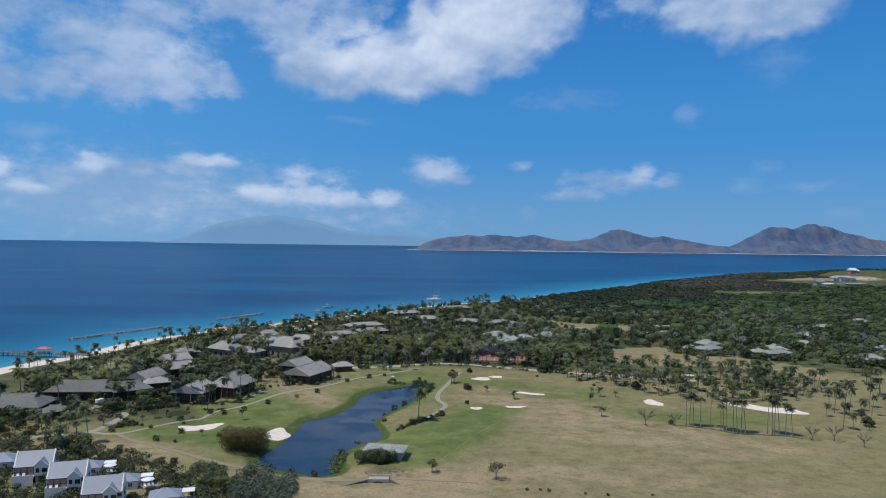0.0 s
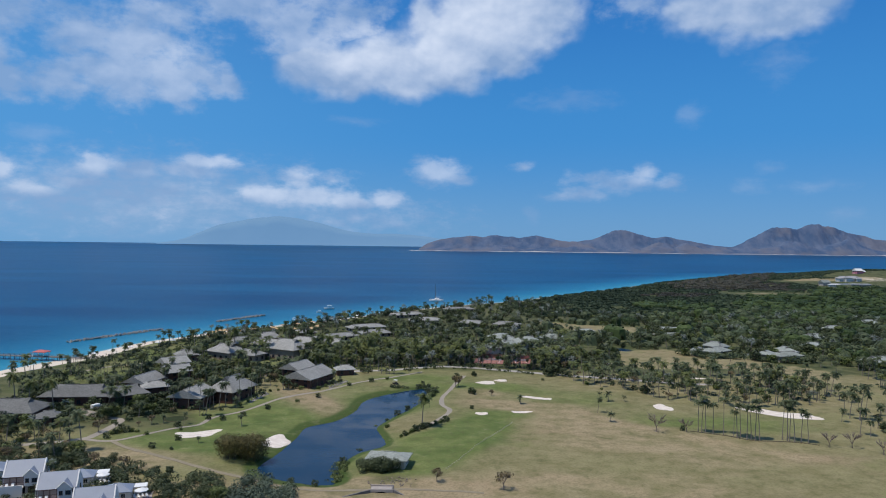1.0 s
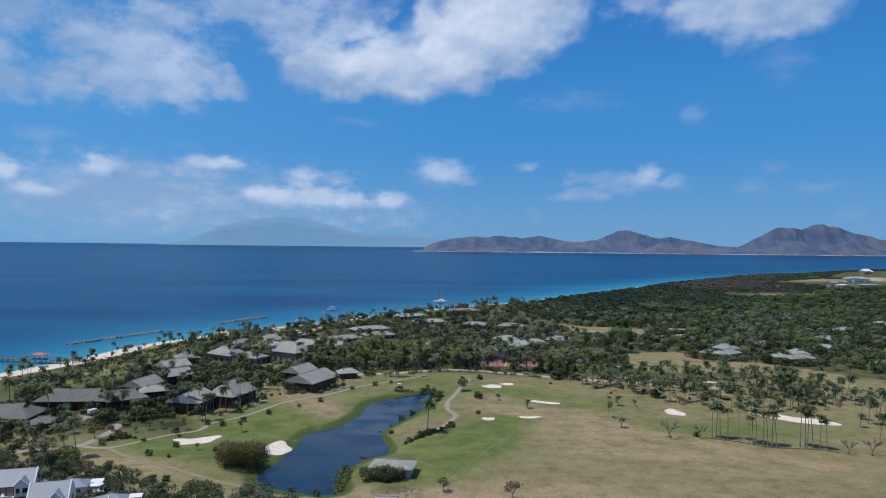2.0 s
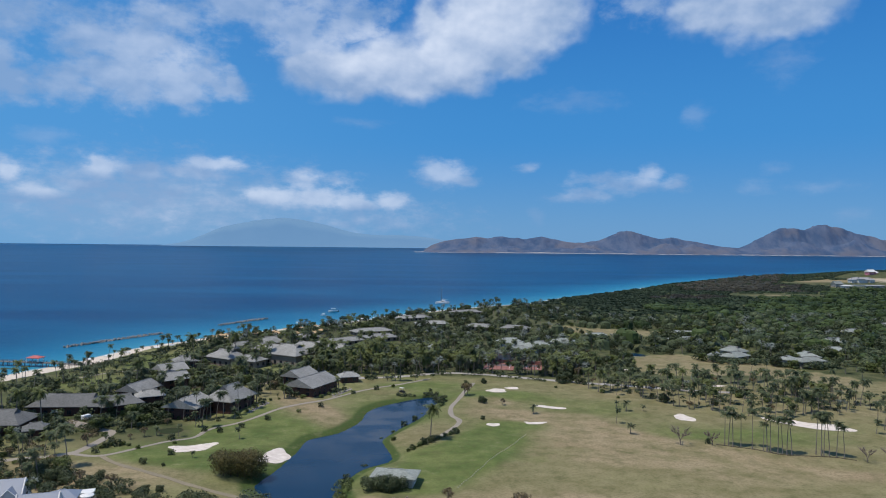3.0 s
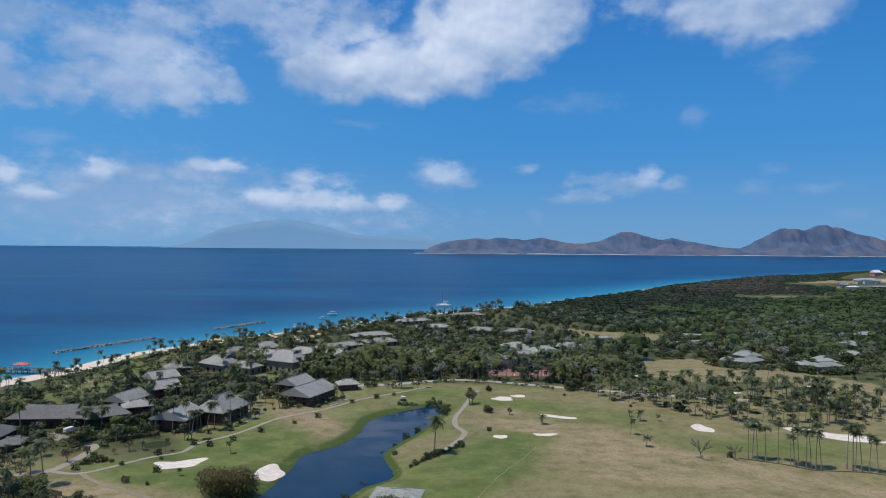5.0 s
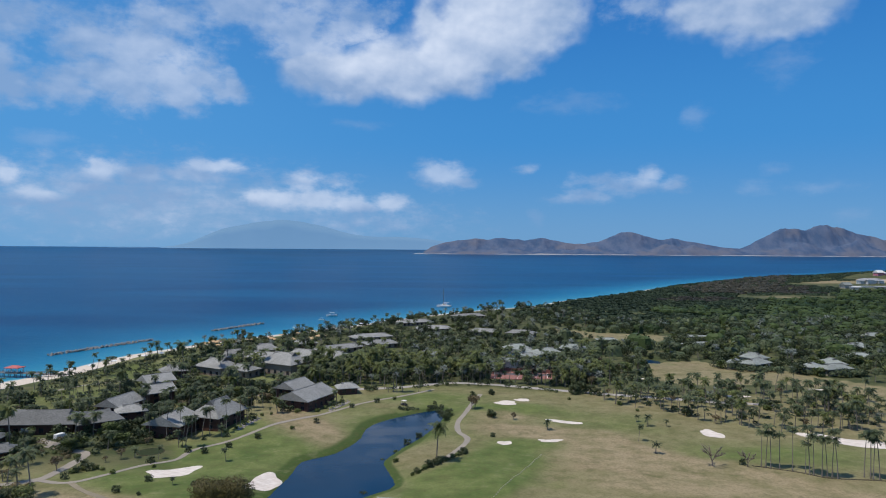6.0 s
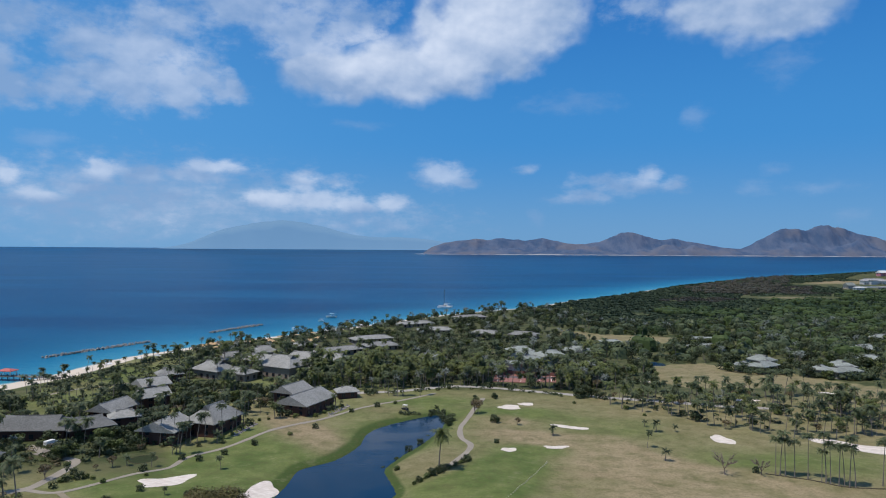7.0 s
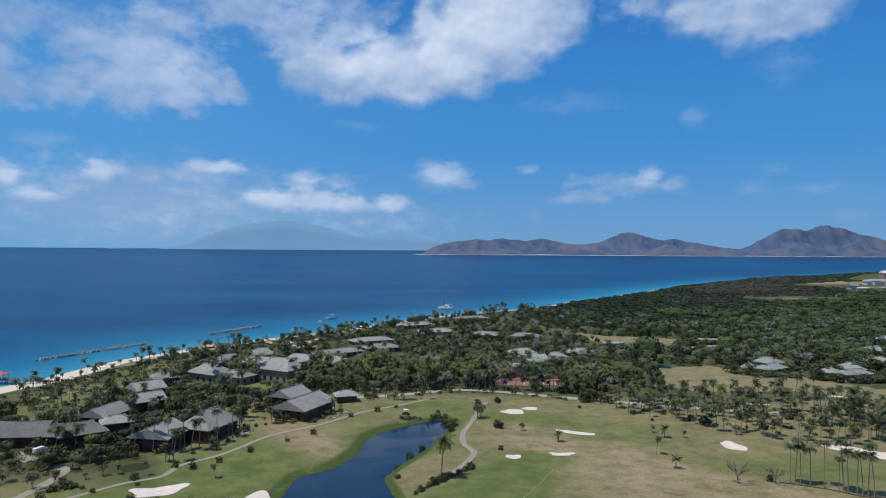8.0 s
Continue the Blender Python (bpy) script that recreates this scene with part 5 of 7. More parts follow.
def groyne(points, count):
    g = thing("groyne", "breakwater of piled grey boulders in shallow water", "breakwater", pose(points[0][0], points[0][1], 0), "breakwaters")
    line = spline(points, 1.0) - np.array(points[0])
    for k in range(count):
        p = line[int((k + 0.5) / count * (len(line) - 1))]
        s = rng.uniform(0.6, 1.1)
        tier = k % 3
        at = Matrix.LocRotScale((p[0] + rng.uniform(-1.4, 1.4), p[1] + rng.uniform(-1.4, 1.4), (-0.1, 0.15, 0.6)[tier]), Euler((rng.uniform(0, 6), rng.uniform(0, 6), rng.uniform(0, 6))), (s, s, s))
        placed("boulder", BOULDERS[k % 6], g, at=at)
    return g


def riprap(x, y, count):
    """Loose stones on the bank."""
    for k in range(count):
        px, py = x + rng.gauss(0, 1.8), y + rng.gauss(0, 1.6)
        q = rng.uniform(0.15, 0.36)
        ob = placed("bank_stone", BANK_STONES[k % 6], at=Matrix.LocRotScale((px, py, land_at(px, py) + 0.08), Euler((rng.uniform(0, 6), rng.uniform(0, 6), 0)), (q, q, q)))
        tagged(ob, "loose tan stone on the dry bank", "stone", "stones on the bank")


riprap(-11.5, 175, 34)
riprap(-15, 171, 14)
groyne([(-217.4, 407), (-209, 426), (-199, 448), (-188.5, 470)], 170)
groyne([(-167, 517), (-160.2, 533), (-153.2, 548), (-145, 564)], 120)


def hull(bm, length, beam, height, x=0.0, z=0.0):
    rows = []
    for k in range(9):
        t = k / 8
        w = beam / 2 * min(1.0, 1.25 * math.sin(math.pi * (0.12 + 0.88 * t) ** 0.8) + 0.25 * (1 - t)) * (1 - t ** 6)
        y = -length / 2 + t * length
        rows.append([bm.verts.new((x + a * w, y, z + b * height + 0.25 * height * t * t * (b > 0))) for a, b in ((-1, 1), (-0.8, 0.2), (0, -0.35), (0.8, 0.2), (1, 1))])
    for lo, hi in zip(rows, rows[1:]):
        for k in range(4):
            bm.faces.new((lo[k], lo[k + 1], hi[k + 1], hi[k]))
        bm.faces.new((lo[4], lo[0], hi[0], hi[4]))
    bm.faces.new(rows[0][::-1])
    return bm


def yacht():
    y = thing("catamaran", "white sailing catamaran at anchor with bare mast", "boat", pose(-9.2, 722.5, 0, 0, 0, 80))
    for s in (-1, 1):
        part("hull", hull(bmesh.new(), 14, 1.7, 1.5, s * 3.0), TRIM, y)
    part("bridge_deck", box(-2.9, 2.9, -4.5, 3.0, 1.2, 1.75, bevel=0.1), TRIM, y)
    cabin = part("cabin", box(-2.2, 2.2, -3.0, 1.5, 1.75, 2.9, bevel=0.25), TRIM, y)
    part("window_band", box(-2.23, 2.23, -2.6, 1.1, 2.1, 2.5), GLASS, cabin)
    part("mast", tube(bmesh.new(), [(0, 0.8, 2.8), (0, 0.6, 17.8)], [0.26, 0.2], 6), PLANK, y)
    part("boom", tube(bmesh.new(), [(0, 0.6, 4.2), (0, -5.2, 4.4)], [0.22, 0.18], 6), TRIM, y, "boom with a stowed white sail")
    for p in ((-3.0, -1.5, 1.5), (3.0, -1.5, 1.5), (0, 6.2, 1.6)):
        part("stay", tube(bmesh.new(), [p, (0, 0.6, 16.6)], [0.03, 0.03], 4), STEEL, y)
    return y


def launch(x, y, turn, size):
    b = thing("motor_boat", "small white motor boat with a canopy at a mooring", "boat", pose(x, y, 0, 0, 0, turn), "motor boats")
    part("hull", hull(bmesh.new(), 6.5 * size, 2.3 * size, 0.9 * size), TRIM, b)
    part("canopy", box(-1.0 * size, 1.0 * size, -1.8 * size, 1.2 * size, 2.3 * size, 2.42 * size, bevel=0.05), TRIM, b)
    for sx in (-0.9, 0.9):
        for sy in (-1.6, 1.0):
            part("post", tube(bmesh.new(), [(sx * size, sy * size, 0.8 * size), (sx * size, sy * size, 2.3 * size)], [0.04, 0.04], 4), STEEL, b)
    part("outboard", box(-0.25, 0.25, -3.5 * size, -3.1 * size, 0.3, 1.3 * size, bevel=0.05), RUBBER_AND_SHADE, b)
    return b


yacht()
launch(-103.2, 623.1, 95, 1.35)
launch(-106, 591.9, 70, 0.8)
launch(-115.6, 536.4, 40, 0.7)


# ---- plants ----
def palm_parts(seed, height, fronds, reach, droop, lean, leaf, thick=0.16, royal=False):
    """Trunk and crown meshes of a palm."""
    r = random.Random(seed)
    bm = bmesh.new()
    way = r.uniform(0, 6.28)
    pts = [(lean * (k / 6) ** 1.7 * math.cos(way), lean * (k / 6) ** 1.7 * math.sin(way), height * k / 6) for k in range(7)]
    tube(bm, pts, [thick * (1.5 if k == 0 else 1.0 - 0.08 * k) for k in range(7)], 7)
    if royal:
        tube(bm, [pts[-1], (pts[-1][0], pts[-1][1], height + 0.9)], [thick * 0.7, thick * 0.4], 6)
    trunk = bpy.data.meshes.new("trunk")
    bm.to_mesh(trunk)
    bm.free()
    trunk.materials.append(BARK)
    top = Vector(pts[-1]) + Vector((0, 0, 0.5 if royal else 0.0))
    verts, faces = [], []
    for f in range(fronds):
        a = f * 2.39996 + r.uniform(-0.3, 0.3)
        rise = r.uniform(0.05, 1.3) if royal else r.uniform(-0.35, 1.15) if f > 3 else r.uniform(0.9, 1.4)
        ln = reach * r.uniform(0.8, 1.12)
        out = Vector((math.cos(a), math.sin(a), 0))
        side = Vector((-math.sin(a), math.cos(a), 0))
        spine, n = [], 7
        for k in range(n + 1):
            t = k / n
            ang = rise - droop * t * 1.5
            step = ln / n
            spine.append((spine[-1] if spine else top) + (out * math.cos(ang) + Vector((0, 0, math.sin(ang)))) * (step if k else 0))
        for k in range(n):
            p, q = spine[k], spine[k + 1]
            t = (k + 0.6) / n
            wide = reach * 0.34 * math.sin(math.pi * (0.12 + 0.8 * t))
            for s in (-1, 1):
                for part_ in (0.05, 0.55):
                    b0 = p.lerp(q, part_)
                    b1 = p.lerp(q, min(part_ + 0.45, 1.0))
                    tip = b1 + side * s * wide * r.uniform(0.8, 1.1) + (q - p) * 0.5 - Vector((0, 0, wide * r.uniform(0.35, 0.8)))
                    i = len(verts)
                    verts += [b0, b1, tip]
                    faces.append((i, i + 1, i + 2))
        i = len(verts)
        for k in range(0, n + 1, 2):
            verts += [spine[k] + side * 0.05, spine[k] - side * 0.05]
        for k in range(n // 2):
            faces.append((i + 2 * k, i + 2 * k + 1, i + 2 * k + 3, i + 2 * k + 2))
    return trunk, mesh_of("crown", verts, faces, leaf)


def leaf_cards(r, lobes, count, size, flat=1.0):
    """Bent leaf sprays spread over lobes: (centre, radius) pairs."""
    verts, faces = [], []
    total = sum(rad * rad for _, rad in lobes)
    for c, rad in lobes:
        for _ in range(max(4, int(count * rad * rad / total))):
            d = Vector((r.gauss(0, 1), r.gauss(0, 1), r.gauss(0.25, 1))).normalized()
            p = Vector(c) + Vector((d.x, d.y, d.z * flat)) * rad * r.uniform(0.72, 1.06)
            u = d.cross(Vector((r.gauss(0, 1), r.gauss(0, 1), r.gauss(0, 1)))).normalized()
            v = (d.cross(u) * 0.85 + d * r.uniform(-0.5, 0.5)).normalized()
            s = size * r.uniform(0.6, 1.25)
            i = len(verts)
            verts += [p - u * s, p + v * s * 0.7 + d * s * 0.2, p + u * s, p - v * s * 0.7 + d * s * 0.1]
            faces.append((i, i + 1, i + 2, i + 3))
    return verts, faces


def tree_parts(seed, height, spread, leaf, count=420, size=0.42, trunk_h=0.35, bark=DARK_BARK, bare=False):
    """Trunk with limbs, and a crown of leaf sprays (or of bare twigs)."""
    r = random.Random(seed)
    bm = bmesh.new()
    base = height * trunk_h
    tube(bm, [(0, 0, -0.2), (0.05, 0, base * 0.5), (0.1, 0.05, base)], [0.05 * height ** 0.8, 0.035 * height ** 0.8, 0.03 * height ** 0.8], 7)
    lobes = []
    limbs = 7 if bare else 6
    for k in range(limbs):
        a = k * 6.283 / limbs + r.uniform(-0.4, 0.4)
        out = spread * r.uniform(0.45, 0.75)
        z = base + (height - base) * r.uniform(0.3, 0.72)
        tip = Vector((math.cos(a) * out, math.sin(a) * out, z))
        mid = Vector((math.cos(a) * out * 0.4, math.sin(a) * out * 0.4, base + (z - base) * 0.6))
        tube(bm, [(0.1, 0.05, base * 0.9), mid, tip], [0.018 * height ** 0.8, 0.012 * height ** 0.8, 0.004 * height ** 0.8], 5)
        lobes.append((tip, spread * r.uniform(0.36, 0.52)))
        if not bare:
            lobes.append((Vector((math.cos(a + 0.5) * out, math.sin(a + 0.5) * out, base + (height - base) * r.uniform(0.05, 0.3))), spread * r.uniform(0.34, 0.46)))
        if bare:
            for _ in range(34):
                b = mid.lerp(tip, r.uniform(0.1, 1.0))
                e = b + Vector((math.cos(a) * r.uniform(-0.1, 0.6) + r.uniform(-0.4, 0.4), math.sin(a) * r.uniform(-0.1, 0.6) + r.uniform(-0.4, 0.4), r.uniform(0.2, 0.7))) * spread * 0.5
                tube(bm, [b, b.lerp(e, 0.5) + Vector((0, 0, 0.1)), e], [0.024, 0.018, 0.010], 3)
    lobes.append((Vector((0, 0, base + (height - base) * 0.62)), spread * 0.55))
    trunk = bpy.data.meshes.new("trunk")
    bm.to_mesh(trunk)
    bm.free()
    trunk.materials.append(bark)
    verts, faces = leaf_cards(r, lobes, count, size, 0.8)
    return trunk, (mesh_of("crown", verts, faces, leaf) if count else None)


def plant(name, label, category, meshes, group):
    ob = thing(name, label, category, group=group)
    placed("trunk", meshes[0], ob)
    if meshes[1]:
        placed("crown", meshes[1], ob)
    return ob


PALMS = [plant("coconut_palm", "coconut palm with drooping grey-green fronds", "palm", palm_parts(10 + k, (8.2, 6.6, 9.4, 5.2)[k], 26, 2.55, 1.0, (1.2, 0.8, 1.6, 0.5)[k], PALM_LEAF), "coconut palms") for k in range(4)]
GOLD_PALMS = [plant("coconut_palm", "coconut palm with yellowing green fronds", "palm", palm_parts(30 + k, (7.5, 6.0)[k], 26, 2.7, 0.9, 0.9, PALM_YELLOW), "yellowing palms") for k in range(2)]
ROYALS = [plant("royal_palm", "tall royal palm with slim pale grey trunk", "palm", palm_parts(50 + k, (8.4, 9.0, 7.8)[k], 30, 1.75, 0.95, (0.3, 0.9, 0.5)[k], PALM_LEAF, 0.12, True), "royal palms in a row") for k in range(3)]
YOUNG = [plant("young_palm", "short young palm with a wide open crown", "palm", palm_parts(58, 3.2, 15, 2.2, 0.7, 0.3, PALM_LEAF, 0.17), "young palms")]
SILVER = [plant("silver_palm", "silvery fan palm with a full crown", "palm", palm_parts(60, 6.0, 22, 2.1, 0.6, 0.3, PALM_GREY, 0.2), "silver palms")]
BROAD = [plant("broadleaf_tree", "dense dark green broadleaf tree", "tree", tree_parts(70 + k, (7.0, 5.6, 8.2)[k], (3.6, 3.1, 4.2)[k], LEAF, 2400, 0.25, 0.16), "broadleaf trees") for k in range(3)]
LIGHT = [plant("broadleaf_tree", "bright green broadleaf tree with an open crown", "tree", tree_parts(80 + k, (6.2, 4.6)[k], (3.3, 2.5)[k], LEAF_LIGHT, 1900, 0.24, 0.2), "light green trees") for k in range(2)]
DRY = [plant("dry_tree", "small tree with sparse brown foliage", "tree", tree_parts(90 + k, (5.2, 4.2)[k], (2.3, 2.0)[k], LEAF_DRY, 150, 0.30, 0.3, TWIG, True), "dry trees") for k in range(2)]
BARE = [plant("bare_tree", "leafless spreading tree on dry grass", "tree", tree_parts(95 + k, (4.6, 3.8)[k], (3.0, 2.6)[k], LEAF_DRY, 0, 0.3, 0.28, TWIG, True), "bare trees") for k in range(2)]
SHRUBS = [plant("shrub", "rounded dark green shrub on grass", "shrub", tree_parts(100 + k, (2.0, 1.5)[k], (1.2, 1.0)[k], (LEAF, LEAF_LIGHT)[k], 200, 0.22, 0.15), "shrubs") for k in range(2)]
used = set()


def put(kinds, x, y, size=1.0, turn=None, k=None):
    ob = kinds[rng.randrange(len(kinds)) if k is None else k]
    s = size * rng.uniform(0.85, 1.18)
    m = Matrix.LocRotScale((x, y, land_at(x, y) - 0.08), Euler((0, 0, rng.uniform(0, 6.28) if turn is None else turn)), (s, s, s * rng.uniform(0.92, 1.1)))
    if ob.name in used:
        return copy_thing(ob, m)
    used.add(ob.name)
    ob.matrix_basis = m
    return ob


def free(x, y, gap=0.0, low=0.8):
    if any((x - hx) ** 2 + (y - hy) ** 2 < (hr * 0.72 + gap) ** 2 for hx, hy, hr in HOUSES):
        return False
    if inside(np.array([x]), np.array([y]), POND_LINE)[0] or any(math.hypot((x - cx) / (rx + 2), (y - cy) / (ry + 2)) < 1.1 for cx, cy, rx, ry in FAR_PONDS):
        return False
    return land_at(x, y) > low and not any(inside(np.array([x]), np.array([y]), np.array(loop))[0] for loop in LAWNS)


def from_sea(x, y):
    """Metres inland from the water's edge."""
    d, side = line_distance(np.array([x]), np.array([y]), SHORE)
    return float(d[0] * side[0])


def scatter(loop, count, gap=0.0, clear=(), low=0.8):
    """Random places inside a loop, off houses, water and the clearings."""
    loop = np.array(loop, float)
    lo, hi = loop.min(0), loop.max(0)
    out, tries = [], 0
    while len(out) < count and tries < count * 30:
        tries += 1
        x, y = rng.uniform(lo[0], hi[0]), rng.uniform(lo[1], hi[1])
        if inside(np.array([x]), np.array([y]), loop)[0] and free(x, y, gap, low) and not any(math.hypot((x - cx) / rx, (y - cy) / ry) < 1 for cx, cy, rx, ry in clear):
            out.append((x, y))
    return out


# dark strip painted for the royal palms' patchy shade, and garden paths in the resort
ribbon("planting_bed", [(76.5, 223.2), (84, 219.5), (91, 214.2), (97, 212.5), (104, 212), (109, 208.6)], 0.7, SHADE_AND_RIM, "dark strip painted as shade under a row of palms", "planting bed", 0.05)
# single plants on the course
for k, (x, y) in enumerate([(78.6, 222.2), (80.6, 221.2), (82.7, 220.7), (85.3, 219.2), (87.4, 216.7), (89, 215.7), (90.5, 214.6), (91.7, 214.4), (93.7, 213.2), (101, 214.4), (102.4, 212.9), (103.8, 212.6), (105.3, 211.8), (106.8, 210.6), (79.6, 221.9), (88.2, 216.2), (92.6, 213.8), (102.0, 213.4)]):
    put(ROYALS, x, y)
for x, y, s, kinds in (
    (54.1, 233.5, 0.8, YOUNG), (27.3, 258.3, 1.1, YOUNG), (-72.5, 246.5, 1.0, YOUNG), (-60.5, 273.6, 1.0, YOUNG), (60, 262, 0.9, YOUNG), (66, 262.5, 0.7, YOUNG),
    (58, 268, 0.6, YOUNG), (-70.5, 204.3, 0.35, PALMS), (-63.6, 223, 0.5, PALMS), (-91, 167, 0.7, PALMS), (-2, 174.2, 0.75, DRY), (13.8, 169.4, 0.95, DRY),
    (4.2, 283.8, 1.5, DRY), (5.2, 284.6, 1.3, DRY), (17.5, 269.5, 0.75, DRY), (66, 222.9, 1.35, BARE), (74.9, 222.1, 1.15, BARE), (117.3, 206.5, 1.15, BARE), (122.5, 200.3, 0.8, BARE),
    (111, 207.3, 0.85, BARE), (72.8, 154.1, 0.5, BARE), (10.3, 272.4, 0.52, BROAD), (9.3, 248.3, 0.42, BROAD), (-5.1, 271.8, 0.45, BROAD), (-4, 277.1, 0.4, BROAD),
    (-65, 203.4, 0.45, BROAD), (-54.4, 193.4, 0.45, LIGHT), (-75.4, 197, 0.35, BROAD), (-9.2, 292.7, 0.55, BROAD), (12.5, 308.4, 0.7, BROAD),
):
    put(kinds, x, y, s)
for x, y, s, kinds in (
    (48, 313.5, 1.55, BROAD), (45, 311.5, 1.35, BROAD), (51.5, 312, 1.3, BROAD), (54, 310.3, 1.0, BROAD), (-76.2, 170.4, 0.85, BROAD), (-63.3, 164.6, 0.9, BROAD), (-55.3, 162.7, 0.8, BROAD), (-48.3, 158.8, 0.9, BROAD),
    (-66.5, 169.4, 1.0, BROAD), (-53.1, 161.5, 1.05, BROAD), (-97.1, 185.2, 1.0, BROAD), (-90.2, 184.3, 0.9, DRY),
):
    put(kinds, x, y, s)
put(GOLD_PALMS, -7.3, 224.5, 1.12, k=0)
# the garden round the small pond, and the trees above the white houses
for kinds, size, places in (
    (DRY, 0.95, [(-92.1, 223.7), (-103.8, 213.7)]), (YOUNG, 0.9, [(-89, 225.1), (-80.1, 235.5)]), (PALMS, 0.7, [(-82.1, 224), (-81.1, 235.4), (-79.3, 236), (-99.8, 215.7), (-98.7, 215.8), (-80.8, 178.9), (-107.5, 189.3)]),
    (BROAD, 1.05, [(-103.7, 191.5), (-107.8, 194.3)]), (BROAD, 0.6, [(-88.8, 181.5), (-85.2, 180.9), (-93.5, 182.8), (-98.4, 184.9), (-71.8, 178.5), (-68.6, 178.6)]), (LIGHT, 0.95, [(-104.1, 244), (-108.7, 246.6), (-108.1, 253.6), (-100.4, 290.5)]),
):
    for x, y in places:
        put(kinds, x, y, size)
for x, y in ((-83, 221), (-88.6, 211.8), (-77.1, 206.5), (-81.5, 198.8), (-99, 211.9), (-98.6, 213.4), (-97.3, 214.2), (-95.7, 214.3), (-94.4, 215.1), (-92.4, 214.4), (-99, 218), (-98, 212.7), (-98.4, 207.6)):
    put(SHRUBS, x, y, 0.95)
for k in range(14):  # dark hedge behind the pond
    put(SHRUBS, -103.2 + 11.8 * k / 13, 232.4 + 7.9 * k / 13, 0.75, k=0)
for x, y in ((-159.6, 282.2), (-156.3, 284.0), (-157.7, 298.5), (-138.3, 284.7), (-139.1, 289.9), (-141.3, 301.0), (-148.0, 304.7), (-150.4, 277.6), (-141.0, 315.4), (-159.8, 314.7), (-153.5, 328.6), (-146.6, 336.2), (-170.9, 303.8), (-130.6, 315.8)):  # palms on the lawns behind the beach
    put(PALMS, x, y, 0.95)
put(PALMS, 52.6, 245.6, 0.85, k=0)
put(BROAD, -102.4, 190.9, 1.6, k=2)
for x, y in ((-130.0, 231.9), (-124.0, 229.9), (-124.0, 237.0), (-130.4, 223.0), (-109.1, 226.9), (-131.2, 238.2)):  # dark trees before the low resort buildings
    put(BROAD, x, y, 0.8)
for x, y, s in ((145.8, 367.6, 1.1), (106.9, 400.3, 1.15), (112.9, 402.3, 1.0), (101.9, 404.3, 1.05)):  # dark trees before the villas
    put(BROAD, x, y, s)
for x, y in ((158.3, 362.0), (161.1, 362.2), (164.8, 362.4), (154.7, 361.8)):
    put(SILVER, x, y, 0.62)
for x, y in ((20.4, 162.3), (23.5, 162.4), (25.5, 161.9), (33.7, 160.6), (38.8, 159.6), (49.1, 159.8)):
    put(SHRUBS, x, y, 0.38, k=0)
for x, y in ((-93, 243.4), (-88, 243.6), (-84.2, 245.6), (-80.4, 247), (-76.6, 248), (-72.6, 251.6), (-70, 257), (-98.4, 252), (-100, 257), (-96.4, 262), (-103, 262.5), (-86, 267), (-94, 270), (-99, 275), (-90, 276), (-84, 272), (-64.5, 281), (-69, 280), (-73, 276)):
    put(ROYALS, x, y, 0.85)
for x, y in ((-60.7, 243.7), (-52.7, 253.3), (-46.7, 261.9), (-38.7, 286.2), (-66.7, 235.3), (-71.7, 229.9), (-80.5, 217.3), (-30.6, 293.9), (-24.5, 299.4), (-76.7, 230.8),
             (-16.3, 244.2), (-13.2, 251.6), (-19.3, 236.8), (-22.3, 229.5), (-11.2, 261.1), (-18.3, 225.5), (-37.3, 173.4), (-31.3, 172.5), (-44.3, 175.3), (-23.3, 207.7), (-27.3, 201.4), (-24.3, 203.5), (-30.3, 188.9), (-28.3, 181.8),
             (-29.3, 177.7), (-27.3, 192.1), (-10.2, 279), (-7.1, 283.3), (5.2, 306), (74.4, 224.2), (68.6, 291.7), (62.3, 282.9), (41.5, 301.2)):
    put(SHRUBS, x, y, 0.9)
for x, y, s, kinds in (
    (-101.5, 187.5, 1.15, BROAD), (-95, 186, 0.9, BROAD), (-86.5, 187, 0.8, BROAD), (-81, 181, 0.9, DRY), (-66.5, 167.5, 0.85, BROAD), (-55.6, 162, 0.75, BROAD),
    (-49.5, 159, 0.8, LIGHT), (-42.5, 157, 0.95, LIGHT), (-119, 203, 0.7, DRY), (-128, 209, 0.8, BROAD), (-111, 196, 0.75, BROAD), (-91, 172, 0.6, LIGHT),
    (-72, 162, 0.6, BROAD), (-113, 247, 0.85, BROAD), (-121, 240, 0.7, BROAD), (-106, 252, 1.0, BROAD), (-104, 266, 0.9, BROAD), (-96, 258, 0.9, PALMS),
    (-94, 246, 0.55, LIGHT), (-80, 235, 0.55, PALMS), (-104, 224, 0.7, LIGHT), (-95, 221, 0.6, DRY), (-108, 220, 0.6, BROAD), (-118, 228, 0.8, BROAD), (-91, 238, 0.5, DRY),
    (-83, 244, 0.75, PALMS), (-78, 245.5, 0.9, PALMS), (-81.5, 246, 0.8, PALMS), (-73, 250, 0.7, PALMS),
):
    put(kinds, x, y, s)
